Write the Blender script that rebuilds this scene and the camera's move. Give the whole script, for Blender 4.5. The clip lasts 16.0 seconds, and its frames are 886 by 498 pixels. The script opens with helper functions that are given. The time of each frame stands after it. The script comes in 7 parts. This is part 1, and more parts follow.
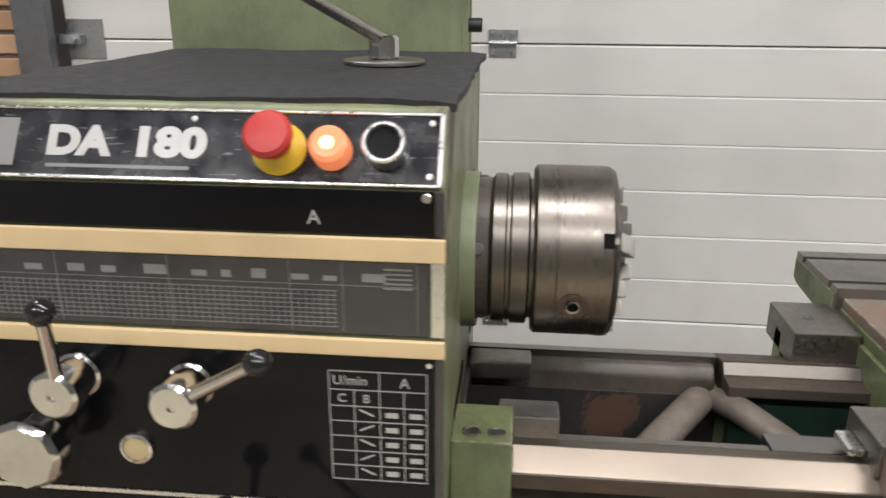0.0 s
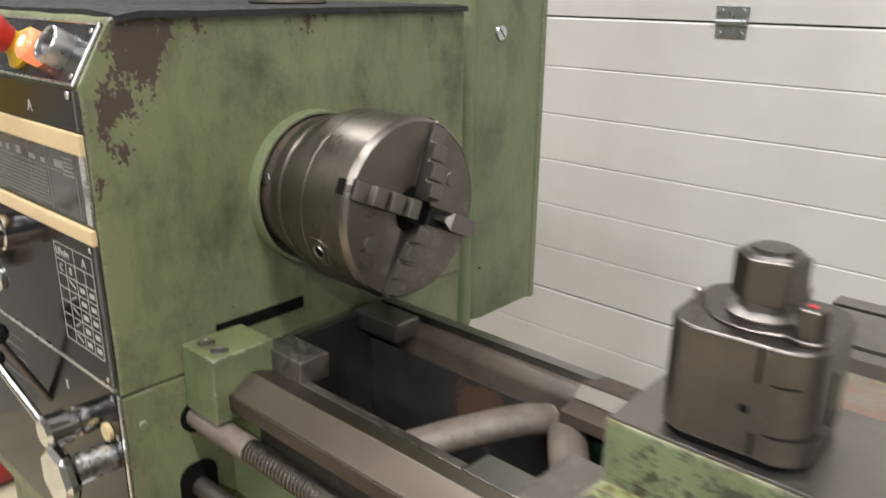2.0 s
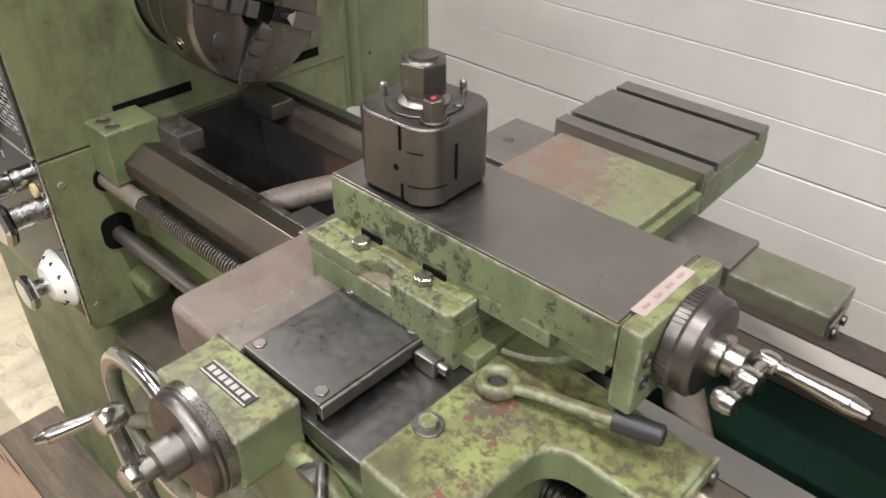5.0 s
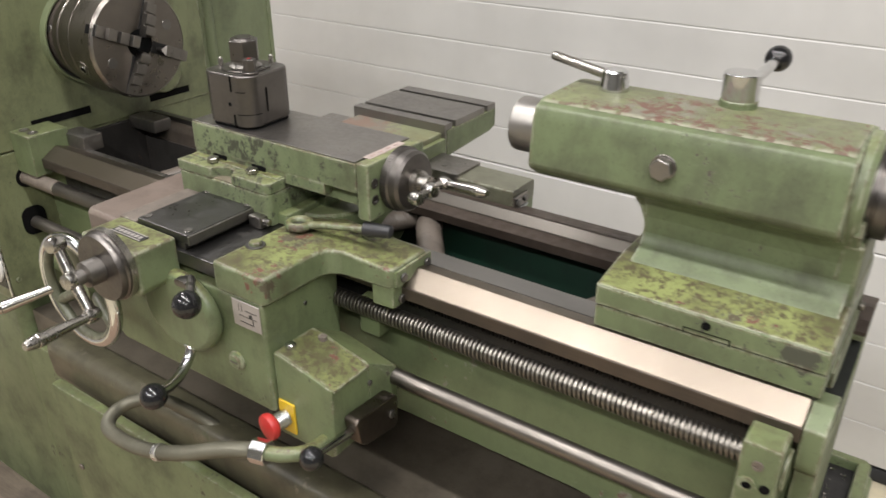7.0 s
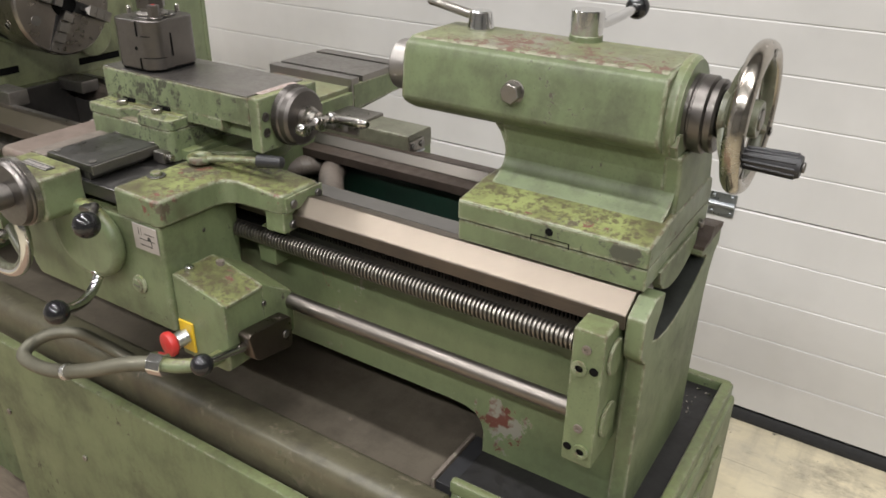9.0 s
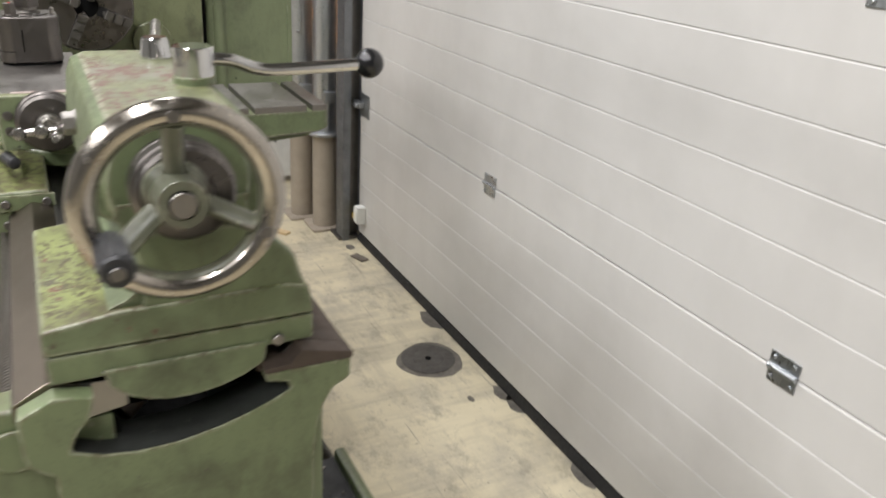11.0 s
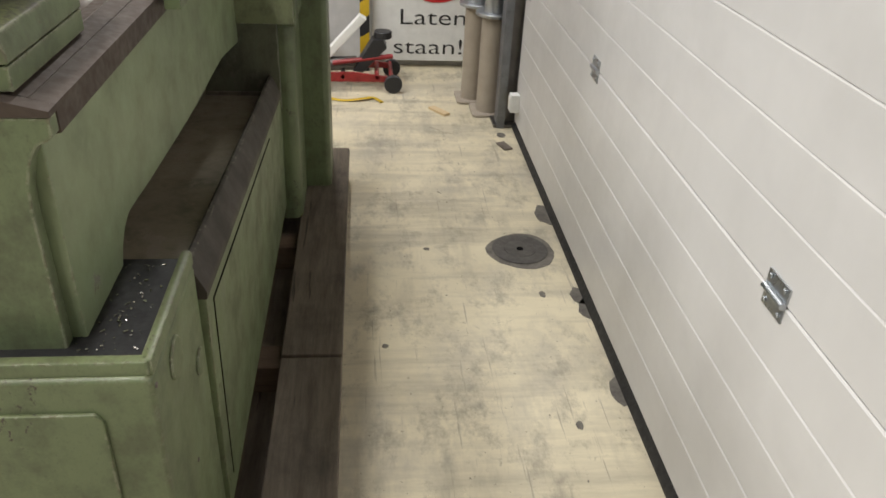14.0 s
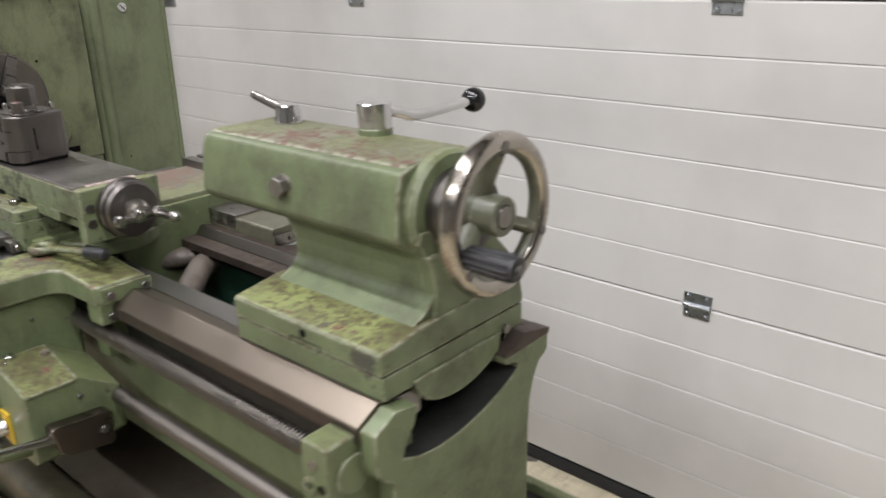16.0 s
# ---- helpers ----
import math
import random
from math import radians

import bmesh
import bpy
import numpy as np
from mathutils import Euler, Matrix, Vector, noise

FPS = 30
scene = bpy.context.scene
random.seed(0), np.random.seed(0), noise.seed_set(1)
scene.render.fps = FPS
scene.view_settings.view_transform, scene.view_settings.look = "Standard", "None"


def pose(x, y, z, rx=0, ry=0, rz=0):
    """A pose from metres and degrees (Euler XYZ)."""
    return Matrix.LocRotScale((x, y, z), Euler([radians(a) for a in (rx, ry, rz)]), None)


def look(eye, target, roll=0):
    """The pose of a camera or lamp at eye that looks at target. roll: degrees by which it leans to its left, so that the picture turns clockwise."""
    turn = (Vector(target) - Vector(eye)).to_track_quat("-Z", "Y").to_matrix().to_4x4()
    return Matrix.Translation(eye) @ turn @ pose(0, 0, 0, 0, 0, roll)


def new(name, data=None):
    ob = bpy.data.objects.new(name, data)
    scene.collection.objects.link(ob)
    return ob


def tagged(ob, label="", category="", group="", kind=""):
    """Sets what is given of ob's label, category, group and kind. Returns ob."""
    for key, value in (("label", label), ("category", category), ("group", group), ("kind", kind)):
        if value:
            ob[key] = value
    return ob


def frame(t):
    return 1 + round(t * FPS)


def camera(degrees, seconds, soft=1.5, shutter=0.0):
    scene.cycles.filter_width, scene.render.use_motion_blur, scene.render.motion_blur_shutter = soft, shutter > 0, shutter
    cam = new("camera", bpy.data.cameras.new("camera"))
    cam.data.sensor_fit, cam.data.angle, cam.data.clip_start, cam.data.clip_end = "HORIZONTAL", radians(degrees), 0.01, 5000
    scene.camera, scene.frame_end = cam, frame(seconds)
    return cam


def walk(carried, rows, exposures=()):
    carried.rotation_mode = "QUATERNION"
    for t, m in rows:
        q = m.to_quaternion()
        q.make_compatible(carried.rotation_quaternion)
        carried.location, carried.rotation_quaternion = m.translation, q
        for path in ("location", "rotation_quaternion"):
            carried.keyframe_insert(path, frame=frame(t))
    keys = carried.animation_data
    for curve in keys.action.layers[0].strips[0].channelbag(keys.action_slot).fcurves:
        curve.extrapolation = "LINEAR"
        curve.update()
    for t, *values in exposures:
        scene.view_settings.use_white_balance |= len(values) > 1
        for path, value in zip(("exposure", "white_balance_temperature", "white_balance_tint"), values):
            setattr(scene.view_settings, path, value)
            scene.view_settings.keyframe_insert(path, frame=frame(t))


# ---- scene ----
cam = camera(59.5, 16.0, soft=1.6, shutter=0.35)
PATH = [
    (0, (0.056, -0.835, 1.493), (-0.125, 1.054, 0.862), 0.3),
    (0.5, (0.291, -0.808, 1.494), (-0.25, 1.016, 0.878), 0.7),
    (1, (0.452, -0.68, 1.468), (-0.426, 1.01, 0.859), 0.5),
    (1.5, (0.529, -0.564, 1.445), (-0.564, 0.991, 0.823), 0.8),
    (2, (0.707, -0.54, 1.431), (-0.56, 0.872, 0.796), 0.7),
    (2.5, (0.91, -0.542, 1.437), (-0.413, 0.778, 0.727), 1.1),
    (3, (0.932, -0.526, 1.485), (-0.393, 0.704, 0.63), 0.8),
    (3.2, (0.919, -0.495, 1.508), (-0.386, 0.703, 0.579), 0.7),
    (5.5, (1.045, -0.56, 1.523), (-0.038, 0.667, 0.374), -0.1),
    (6, (1.128, -0.657, 1.518), (0.074, 0.654, 0.437), 0.2),
    (6.5, (1.263, -0.733, 1.51), (0.227, 0.66, 0.516), 0.1),
    (7, (1.399, -0.823, 1.517), (0.388, 0.641, 0.603), -0.1),
    (7.5, (1.48, -0.875, 1.507), (0.512, 0.652, 0.651), 0.0),
    (8, (1.52, -0.879, 1.501), (0.605, 0.687, 0.659), -0.1),
    (8.2, (1.525, -0.882, 1.491), (0.634, 0.692, 0.637), -0.0),
    (10.3, (1.8, -0.494, 1.437), (0.479, 0.678, 0.498), 3.4),
    (10.5, (1.865, -0.378, 1.43), (0.461, 0.711, 0.514), 3.7),
    (11, (2.009, -0.097, 1.443), (0.4, 0.78, 0.642), 3.8),
    (11.5, (1.938, 0.168, 1.455), (0.196, 0.829, 0.729), 4.3),
    (12, (1.94, 0.319, 1.491), (0.113, 0.748, 0.801), 4.1),
    (12.5, (2.03, 0.459, 1.483), (0.19, 0.74, 0.749), 4.0),
    (13, (2.09, 0.514, 1.42), (0.283, 0.698, 0.583), 3.6),
    (13.5, (2.137, 0.512, 1.369), (0.379, 0.666, 0.426), 3.2),
    (14, (2.163, 0.476, 1.334), (0.457, 0.675, 0.31), 3.0),
    (14.5, (2.133, 0.366, 1.374), (0.423, 0.795, 0.43), 2.7),
    (15, (1.984, 0.074, 1.415), (0.334, 0.87, 0.613), 1.3),
    (15.5, (1.929, -0.23, 1.423), (0.459, 0.927, 0.715), 0.3),
    (16, (1.844, -0.588, 1.451), (0.615, 0.833, 0.764), -1.2),
]
EXPOSURES = [(0.0, -0.13, 6400, 10), (1.5, 0.0, 6450, 10), (2.5, 0.22, 6470, 10), (5.5, 0.12, 6470, 11), (7.0, 0.02, 6480, 10), (8.2, 0.02, 6470, 10), (10.5, 0.1, 6320, 10), (11.5, 0.17, 6380, 10), (12.5, 0.14, 6500, 10), (14.0, 0.17, 6420, 9), (15.0, 0.1, 6280, 10), (16.0, -0.08, 6260, 12)]
walk(cam, [(t, look(eye, target, roll)) for t, eye, target, roll in PATH], EXPOSURES)

# ---- light: fluorescent tubes under the hall's ceiling, one added fill, a little bounce from the hall ----
world = bpy.data.worlds.new("hall")
scene.world = world
world.use_nodes = True
world.node_tree.nodes["Background"].inputs[0].default_value = (1.0, 0.98, 0.95, 1)
world.node_tree.nodes["Background"].inputs[1].default_value = 0.15
scene.view_settings.exposure = 0.0

LAMP_Z, LAMP_W = 3.45, 39.0
# (-1.5, 0.25) matches no known tube: fill added to brighten the far end
LAMPS = [(0.12, -0.66), (1.6, -0.66), (3.1, -0.66), (-1.5, 0.25), (-1.3, -2.6), (0.4, -2.6), (2.0, -2.6), (3.6, -2.6)]


def tube_light(x, y):
    data = bpy.data.lights.new("tube_light", "AREA")
    data.shape, data.size, data.size_y = "RECTANGLE", 1.2, 0.12
    data.energy, data.color = LAMP_W * (1.0 if y > -1 else 1.4), (1.0, 0.975, 0.955)
    ob = new("tube_light", data)
    ob.matrix_world = pose(x, y, LAMP_Z - 0.03)


for lx, ly in LAMPS:
    tube_light(lx, ly)


# ---- materials ----
def nodes_of(name, rough=0.5, metal=0.0, color=(0.5, 0.5, 0.5)):
    m = bpy.data.materials.new(name)
    m.use_nodes = True
    b = m.node_tree.nodes["Principled BSDF"]
    b.inputs["Base Color"].default_value = (*color, 1)
    b.inputs["Roughness"].default_value = rough
    b.inputs["Metallic"].default_value = metal
    return m, m.node_tree.nodes, m.node_tree.links, b


def coords(n, l, scale=1.0, stretch=(1, 1, 1)):
    tc = n.new("ShaderNodeTexCoord")
    mp = n.new("ShaderNodeMapping")
    mp.inputs["Scale"].default_value = tuple(scale * s for s in stretch)
    l.new(tc.outputs["Object"], mp.inputs["Vector"])
    return mp.outputs["Vector"]


def noise_of(n, l, vec, scale, detail=4.0, rough=0.55):
    t = n.new("ShaderNodeTexNoise")
    t.inputs["Scale"].default_value, t.inputs["Detail"].default_value, t.inputs["Roughness"].default_value = scale, detail, rough
    l.new(vec, t.inputs["Vector"])
    return t.outputs["Fac"]


def ramp_of(n, l, fac, stops):
    r = n.new("ShaderNodeValToRGB")
    e = r.color_ramp.elements
    while len(e) < len(stops):
        e.new(0.5)
    for k, (p, c) in enumerate(stops):
        e[k].position = p
        e[k].color = (*c, 1) if len(c) == 3 else c
    l.new(fac, r.inputs["Fac"])
    return r.outputs["Color"]


def mix_of(n, l, fac, a, b, mode="MIX"):
    m = n.new("ShaderNodeMix")
    m.data_type, m.blend_type = "RGBA", mode
    for sock, v in ((m.inputs[0], fac), (m.inputs[6], a), (m.inputs[7], b)):
        if isinstance(v, (int, float)):
            sock.default_value = v
        elif isinstance(v, tuple):
            sock.default_value = (*v, 1)
        else:
            l.new(v, sock)
    return m.outputs[2]


def value_ramp(n, l, fac, lo, hi, a=0.0, b=1.0):
    m = n.new("ShaderNodeMapRange")
    m.inputs[1].default_value, m.inputs[2].default_value, m.inputs[3].default_value, m.inputs[4].default_value = lo, hi, a, b
    l.new(fac, m.inputs[0])
    return m.outputs[0]


def bump_of(n, l, height, strength, dist, b):
    k = n.new("ShaderNodeBump")
    k.inputs["Strength"].default_value, k.inputs["Distance"].default_value = strength, dist
    l.new(height, k.inputs["Height"])
    l.new(k.outputs["Normal"], b.inputs["Normal"])


def paint(name, base, dark, chips=0.5, chip_color=(0.075, 0.055, 0.042), grime=0.3, rough=0.42, chip_scale=38.0, second=None, top=0.0, spots=(), edge_wear=0.5):
    """Old machine enamel: cloudy tone, grime streaks, chips down to primer or iron, pale rubbed edges,
    oily dirt on upward faces (top), places worn most (spots: point, radius, amount)."""
    m, n, l, b = nodes_of(name, rough)
    v = coords(n, l)

    def math_of(op, p, q):
        k = n.new("ShaderNodeMath")
        k.operation = op
        for sock, w in ((k.inputs[0], p), (k.inputs[1], q)):
            if isinstance(w, (int, float)):
                sock.default_value = w
            else:
                l.new(w, sock)
        return k.outputs[0]

    geo = n.new("ShaderNodeNewGeometry")
    xyz = n.new("ShaderNodeSeparateXYZ")
    l.new(geo.outputs["Normal"], xyz.inputs[0])
    up = value_ramp(n, l, xyz.outputs[2], 0.55, 0.9)
    cloud = noise_of(n, l, v, 4.5, 6.0, 0.6)
    col = mix_of(n, l, value_ramp(n, l, cloud, 0.32, 0.68), tuple(c * 1.06 for c in base), tuple(c * 0.8 for c in base))
    # dried oil, streaks and smears
    streak = noise_of(n, l, coords(n, l, 1.0, (1, 1, 0.4)), 24.0, 8.0, 0.72)
    col = mix_of(n, l, value_ramp(n, l, streak, 0.48, 0.7, 0.0, 0.6 * grime), col, dark)
    smear = noise_of(n, l, v, 9.0, 8.0, 0.7)
    col = mix_of(n, l, value_ramp(n, l, smear, 0.5, 0.68, 0.0, 0.75 * grime), col, dark)
    fine = noise_of(n, l, v, 260.0, 3.0, 0.6)
    col = mix_of(n, l, value_ramp(n, l, fine, 0.6, 0.68, 0.0, 0.35 * grime + 0.04), col, dark)
    if top > 0:
        oil = noise_of(n, l, v, 13.0, 6.0, 0.65)
        tone = mix_of(n, l, value_ramp(n, l, oil, 0.4, 0.64), (base[0] * 1.6, base[1] * 1.42, base[2] * 1.0), (base[0] * 0.62, base[1] * 0.46, base[2] * 0.38))
        col = mix_of(n, l, math_of("MULTIPLY", up, 0.85 * min(1.0, top)), col, tone)
        crumbs = noise_of(n, l, v, 95.0, 6.0, 0.72)
        cb = math_of("MULTIPLY", value_ramp(n, l, crumbs, 0.47, 0.58, 0.0, min(1.0, 0.95 * top)), up)
        col = mix_of(n, l, cb, col, (0.075, 0.062, 0.036))
    big = noise_of(n, l, v, 6.0, 3.0)
    coarse = noise_of(n, l, coords(n, l, 1.0, (1, 1, 0.7)), chip_scale, 6.0, 0.7)
    ragged = noise_of(n, l, v, chip_scale * 3.4, 5.0, 0.7)
    small = math_of("ADD", math_of("MULTIPLY", coarse, 0.68), math_of("MULTIPLY", ragged, 0.32))
    total = math_of("ADD", value_ramp(n, l, big, 0.3, 0.7, -0.1, 0.1), small)
    for point, radius, amount in spots:
        d = n.new("ShaderNodeVectorMath")
        d.operation = "DISTANCE"
        tc = n.new("ShaderNodeTexCoord")
        l.new(tc.outputs["Object"], d.inputs[0])
        d.inputs[1].default_value = point
        total = math_of("ADD", total, value_ramp(n, l, d.outputs["Value"], 0.0, radius, amount, 0.0))
    edge = 0.7 - 0.16 * chips
    cf = value_ramp(n, l, total, edge, edge + 0.022, 0.0, 0.92)
    cc = chip_color
    if second:
        cc = mix_of(n, l, value_ramp(n, l, noise_of(n, l, v, 34.0, 3.0), 0.47, 0.55), chip_color, second)
    rim = value_ramp(n, l, total, edge - 0.03, edge, 0.0, 0.3)
    col = mix_of(n, l, rim, col, tuple(c * 1.2 for c in base))
    col = mix_of(n, l, cf, col, cc)
    if edge_wear > 0:
        bv = n.new("ShaderNodeBevel")
        bv.samples = 4
        bv.inputs["Radius"].default_value = 0.006
        dt = n.new("ShaderNodeVectorMath")
        dt.operation = "DOT_PRODUCT"
        l.new(bv.outputs[0], dt.inputs[0])
        l.new(geo.outputs["Normal"], dt.inputs[1])
        ed = value_ramp(n, l, dt.outputs["Value"], 0.996, 0.95)
        pick = value_ramp(n, l, noise_of(n, l, v, 45.0, 6.0, 0.7), 0.58 - 0.2 * edge_wear, 0.64 - 0.2 * edge_wear)
        ef = math_of("MULTIPLY", ed, pick)
        rubbed = mix_of(n, l, value_ramp(n, l, noise_of(n, l, v, 80.0, 3.0), 0.5, 0.56), (0.27, 0.27, 0.2), (0.12, 0.09, 0.065))
        col = mix_of(n, l, math_of("MULTIPLY", ef, 0.8), col, rubbed)
    rg = value_ramp(n, l, smear, 0.3, 0.7, rough * 0.8, rough * 1.25)
    l.new(mix_of(n, l, cf, rg, (0.6, 0.6, 0.6)), b.inputs["Roughness"])
    lay = math_of("ADD", math_of("MULTIPLY", cf, -1.0), math_of("MULTIPLY", noise_of(n, l, v, 120.0, 4.0, 0.6), 0.45))
    bump_of(n, l, lay, 0.4, 0.0012, b)
    l.new(col, b.inputs["Base Color"])
    return m


def metal(name, color, rough, scratch=0.25, stretch=(1, 1, 1), stain=None, spots=0.0, vary=0.25, relief=0.05):
    m, n, l, b = nodes_of(name, rough, 1.0, color)
    v = coords(n, l, 1.0, stretch)
    a = noise_of(n, l, v, 140.0, 4.0, 0.6)
    c = noise_of(n, l, coords(n, l), 11.0, 5.0)
    f = n.new("ShaderNodeMath")
    f.operation = "ADD"
    l.new(value_ramp(n, l, a, 0.3, 0.7, -scratch * rough, scratch * rough), f.inputs[0])
    l.new(value_ramp(n, l, c, 0.3, 0.7, rough * (1 - vary), rough * (1 + vary)), f.inputs[1])
    l.new(f.outputs[0], b.inputs["Roughness"])
    col = mix_of(n, l, value_ramp(n, l, c, 0.35, 0.7), color, tuple(x * (1 - 0.9 * vary) for x in color))
    if stain:
        s = noise_of(n, l, coords(n, l), 26.0, 6.0, 0.65)
        sf = value_ramp(n, l, s, 0.6 - spots, 0.72 - spots, 0.0, 0.85)
        col = mix_of(n, l, sf, col, stain)
        l.new(value_ramp(n, l, sf, 0, 1, 1.0, 0.35), b.inputs["Metallic"])
    l.new(col, b.inputs["Base Color"])
    bump_of(n, l, a, relief, 0.0004, b)
    return m


def plain(name, color, rough=0.5, metal_=0.0, bump=0.0, bscale=80.0, vary=0.12):
    m, n, l, b = nodes_of(name, rough, metal_, color)
    v = coords(n, l)
    c = noise_of(n, l, v, 18.0, 4.0)
    l.new(mix_of(n, l, value_ramp(n, l, c, 0.3, 0.7), color, tuple(x * (1 - vary) for x in color)), b.inputs["Base Color"])
    l.new(value_ramp(n, l, noise_of(n, l, v, 70.0, 4.0), 0.3, 0.7, rough * 0.8, min(1.0, rough * 1.2)), b.inputs["Roughness"])
    if bump:
        bump_of(n, l, noise_of(n, l, v, bscale, 4.0), bump, 0.002, b)
    return m


GREEN, GREEN_D = (0.132, 0.165, 0.082), (0.043, 0.042, 0.026)
HEAD_SPOTS = (((0.0, -0.155, 1.405), 0.075, 0.27), ((0.0, -0.19, 1.36), 0.06, 0.2), ((0.0, -0.22, 1.31), 0.05, 0.15), ((0.0, -0.238, 1.25), 0.045, 0.12), ((0.0, -0.1, 1.41), 0.05, 0.12), ((0.0, 0.215, 1.385), 0.05, 0.14), ((0.0, 0.02, 1.405), 0.05, 0.1))
M_GREEN = paint("machine_green", GREEN, GREEN_D, 0.36, (0.05, 0.04, 0.031), 0.7, chip_scale=75.0, top=0.35)
M_GREEN_BED = paint("bed_green", GREEN, GREEN_D, 0.2, (0.2, 0.19, 0.16), 0.4, second=(0.1, 0.022, 0.018), spots=(((1.19, -0.117, 0.775), 0.07, 0.3), ((1.285, 0.13, 0.765), 0.04, 0.25)))
# cleaner machine green, lightened to stand in for light off the door
M_GREEN_REAR_LIT = paint("bounce_lit_rear_green", (0.188, 0.23, 0.128), (0.085, 0.082, 0.055), 0.05, (0.2, 0.19, 0.16), 0.3, rough=0.4, edge_wear=0.3, second=(0.1, 0.022, 0.018), spots=(((1.285, 0.13, 0.765), 0.04, 0.32),))
M_GREEN_HEAD = paint("headstock_green", (0.168, 0.186, 0.098), GREEN_D, 0.32, (0.05, 0.031, 0.026), 0.85, chip_scale=62.0, spots=HEAD_SPOTS)
M_GREEN_WORN = paint("worn_green", (0.135, 0.16, 0.09), GREEN_D, 1.12, (0.12, 0.055, 0.045), 0.8, 0.45, 120.0, (0.16, 0.15, 0.115), top=0.5, edge_wear=0.9)
M_GREEN_CHIP = paint("chipped_green", (0.145, 0.178, 0.093), GREEN_D, 0.97, (0.04, 0.04, 0.027), 0.8, 0.45, 105.0, edge_wear=0.8, top=0.7)
M_GREEN_OILY = paint("oily_green", (0.132, 0.166, 0.086), (0.05, 0.045, 0.024), 0.45, (0.07, 0.055, 0.036), 0.7, 0.38, 52.0, (0.13, 0.05, 0.038), top=1.0, edge_wear=0.9, spots=(((0.77, -0.29, 1.07), 0.06, 0.2), ((0.73, -0.2, 1.072), 0.06, 0.18), ((0.86, -0.17, 1.06), 0.04, 0.18), ((0.69, -0.29, 1.07), 0.04, 0.16)))
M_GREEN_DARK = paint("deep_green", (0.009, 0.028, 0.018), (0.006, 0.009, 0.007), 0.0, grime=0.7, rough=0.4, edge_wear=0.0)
# near-black base carries the shade inside the bed end's hollow
M_HOLLOW_SHADE = paint("hollow_shade", (0.012, 0.014, 0.011), (0.006, 0.006, 0.005), 0.35, (0.05, 0.045, 0.036), 0.8, 0.7, 60.0, edge_wear=0.0)
M_GUARD = paint("guard_green", (0.163, 0.192, 0.106), GREEN_D, 0.1, grime=0.5, edge_wear=0.2)
M_RED_PATCH = paint("bare_primer", (0.16, 0.18, 0.105), (0.11, 0.085, 0.05), 0.85, (0.15, 0.095, 0.075), 0.7, 0.55, 70.0, (0.14, 0.12, 0.1), top=0.25, spots=(((0.52, 0.1, 1.096), 0.15, 0.3),))
M_STEEL = metal("ground_steel", (0.4, 0.38, 0.35), 0.3, 0.3, (1, 8, 8), vary=0.15)
M_STEEL_BRIGHT = metal("bright_rail", (0.22, 0.187, 0.153), 0.36, 0.05, (0.1, 3, 3), vary=0.12, relief=0.0)
M_STEEL_WAY = metal("grey_way", (0.27, 0.26, 0.25), 0.36, 0.12, (0.15, 5, 5), vary=0.12, relief=0.012)
M_SLIDE = metal("scraped_slide", (0.27, 0.255, 0.238), 0.38, 0.2, (1, 1, 1), vary=0.18, relief=0.02)
M_SCREW = metal("screw_steel", (0.25, 0.232, 0.208), 0.4, 0.2, (1, 1, 1), vary=0.2)
M_SHAFT = metal("drawn_shaft", (0.22, 0.2, 0.18), 0.45, 0.2, (0.4, 3, 3), vary=0.2, relief=0.02)
M_REAR_WAY = metal("rear_prism", (0.17, 0.155, 0.138), 0.4, 0.12, (0.15, 5, 5), vary=0.12, relief=0.012)
M_COVER = metal("cover_steel", (0.17, 0.165, 0.16), 0.36, 0.2, (1, 1, 1), (0.07, 0.06, 0.05), 0.0)
M_WHEEL = paint("wheel_casting", (0.1, 0.105, 0.07), (0.04, 0.034, 0.026), 0.6, (0.12, 0.1, 0.08), 0.9, 0.35, 60.0)
M_STEEL_DULL = metal("dull_steel", (0.28, 0.263, 0.244), 0.42, 0.3, (1, 1, 1), (0.2, 0.178, 0.155), 0.0)
M_QUILL = metal("ground_quill", (0.36, 0.34, 0.32), 0.42, 0.2, vary=0.15, relief=0.0)
M_JAW = metal("jaw_steel", (0.225, 0.21, 0.193), 0.4, 0.3, vary=0.2)
M_LEDGE = paint("worn_ledge", (0.085, 0.068, 0.055), (0.03, 0.026, 0.022), 0.8, (0.045, 0.037, 0.03), 0.9, 0.45, 45.0, edge_wear=0.0)
M_STEEL_OLD = metal("brown_steel", (0.16, 0.135, 0.115), 0.36, 0.3, (1, 1, 1), (0.06, 0.045, 0.035), 0.02)
M_CHUCK = metal("chuck_steel", (0.19, 0.171, 0.151), 0.36, 0.35, (0.4, 0.4, 9), (0.09, 0.07, 0.055), -0.04, vary=0.2)
M_IRON = metal("dark_iron", (0.2, 0.19, 0.18), 0.45, 0.3)
M_POST = metal("blued_steel", (0.16, 0.147, 0.138), 0.4, 0.25, (1, 1, 1), (0.06, 0.055, 0.05), -0.02)
M_CHROME = metal("chrome", (0.68, 0.68, 0.68), 0.13, 0.5)
M_CHROME_OLD = metal("worn_chrome", (0.5, 0.48, 0.455), 0.2, 0.4, vary=0.3)
M_GREYCAST = paint("bare_casting", (0.15, 0.125, 0.105), (0.05, 0.04, 0.032), 0.75, (0.09, 0.072, 0.058), 0.9, 0.45, 50.0, top=0.0)
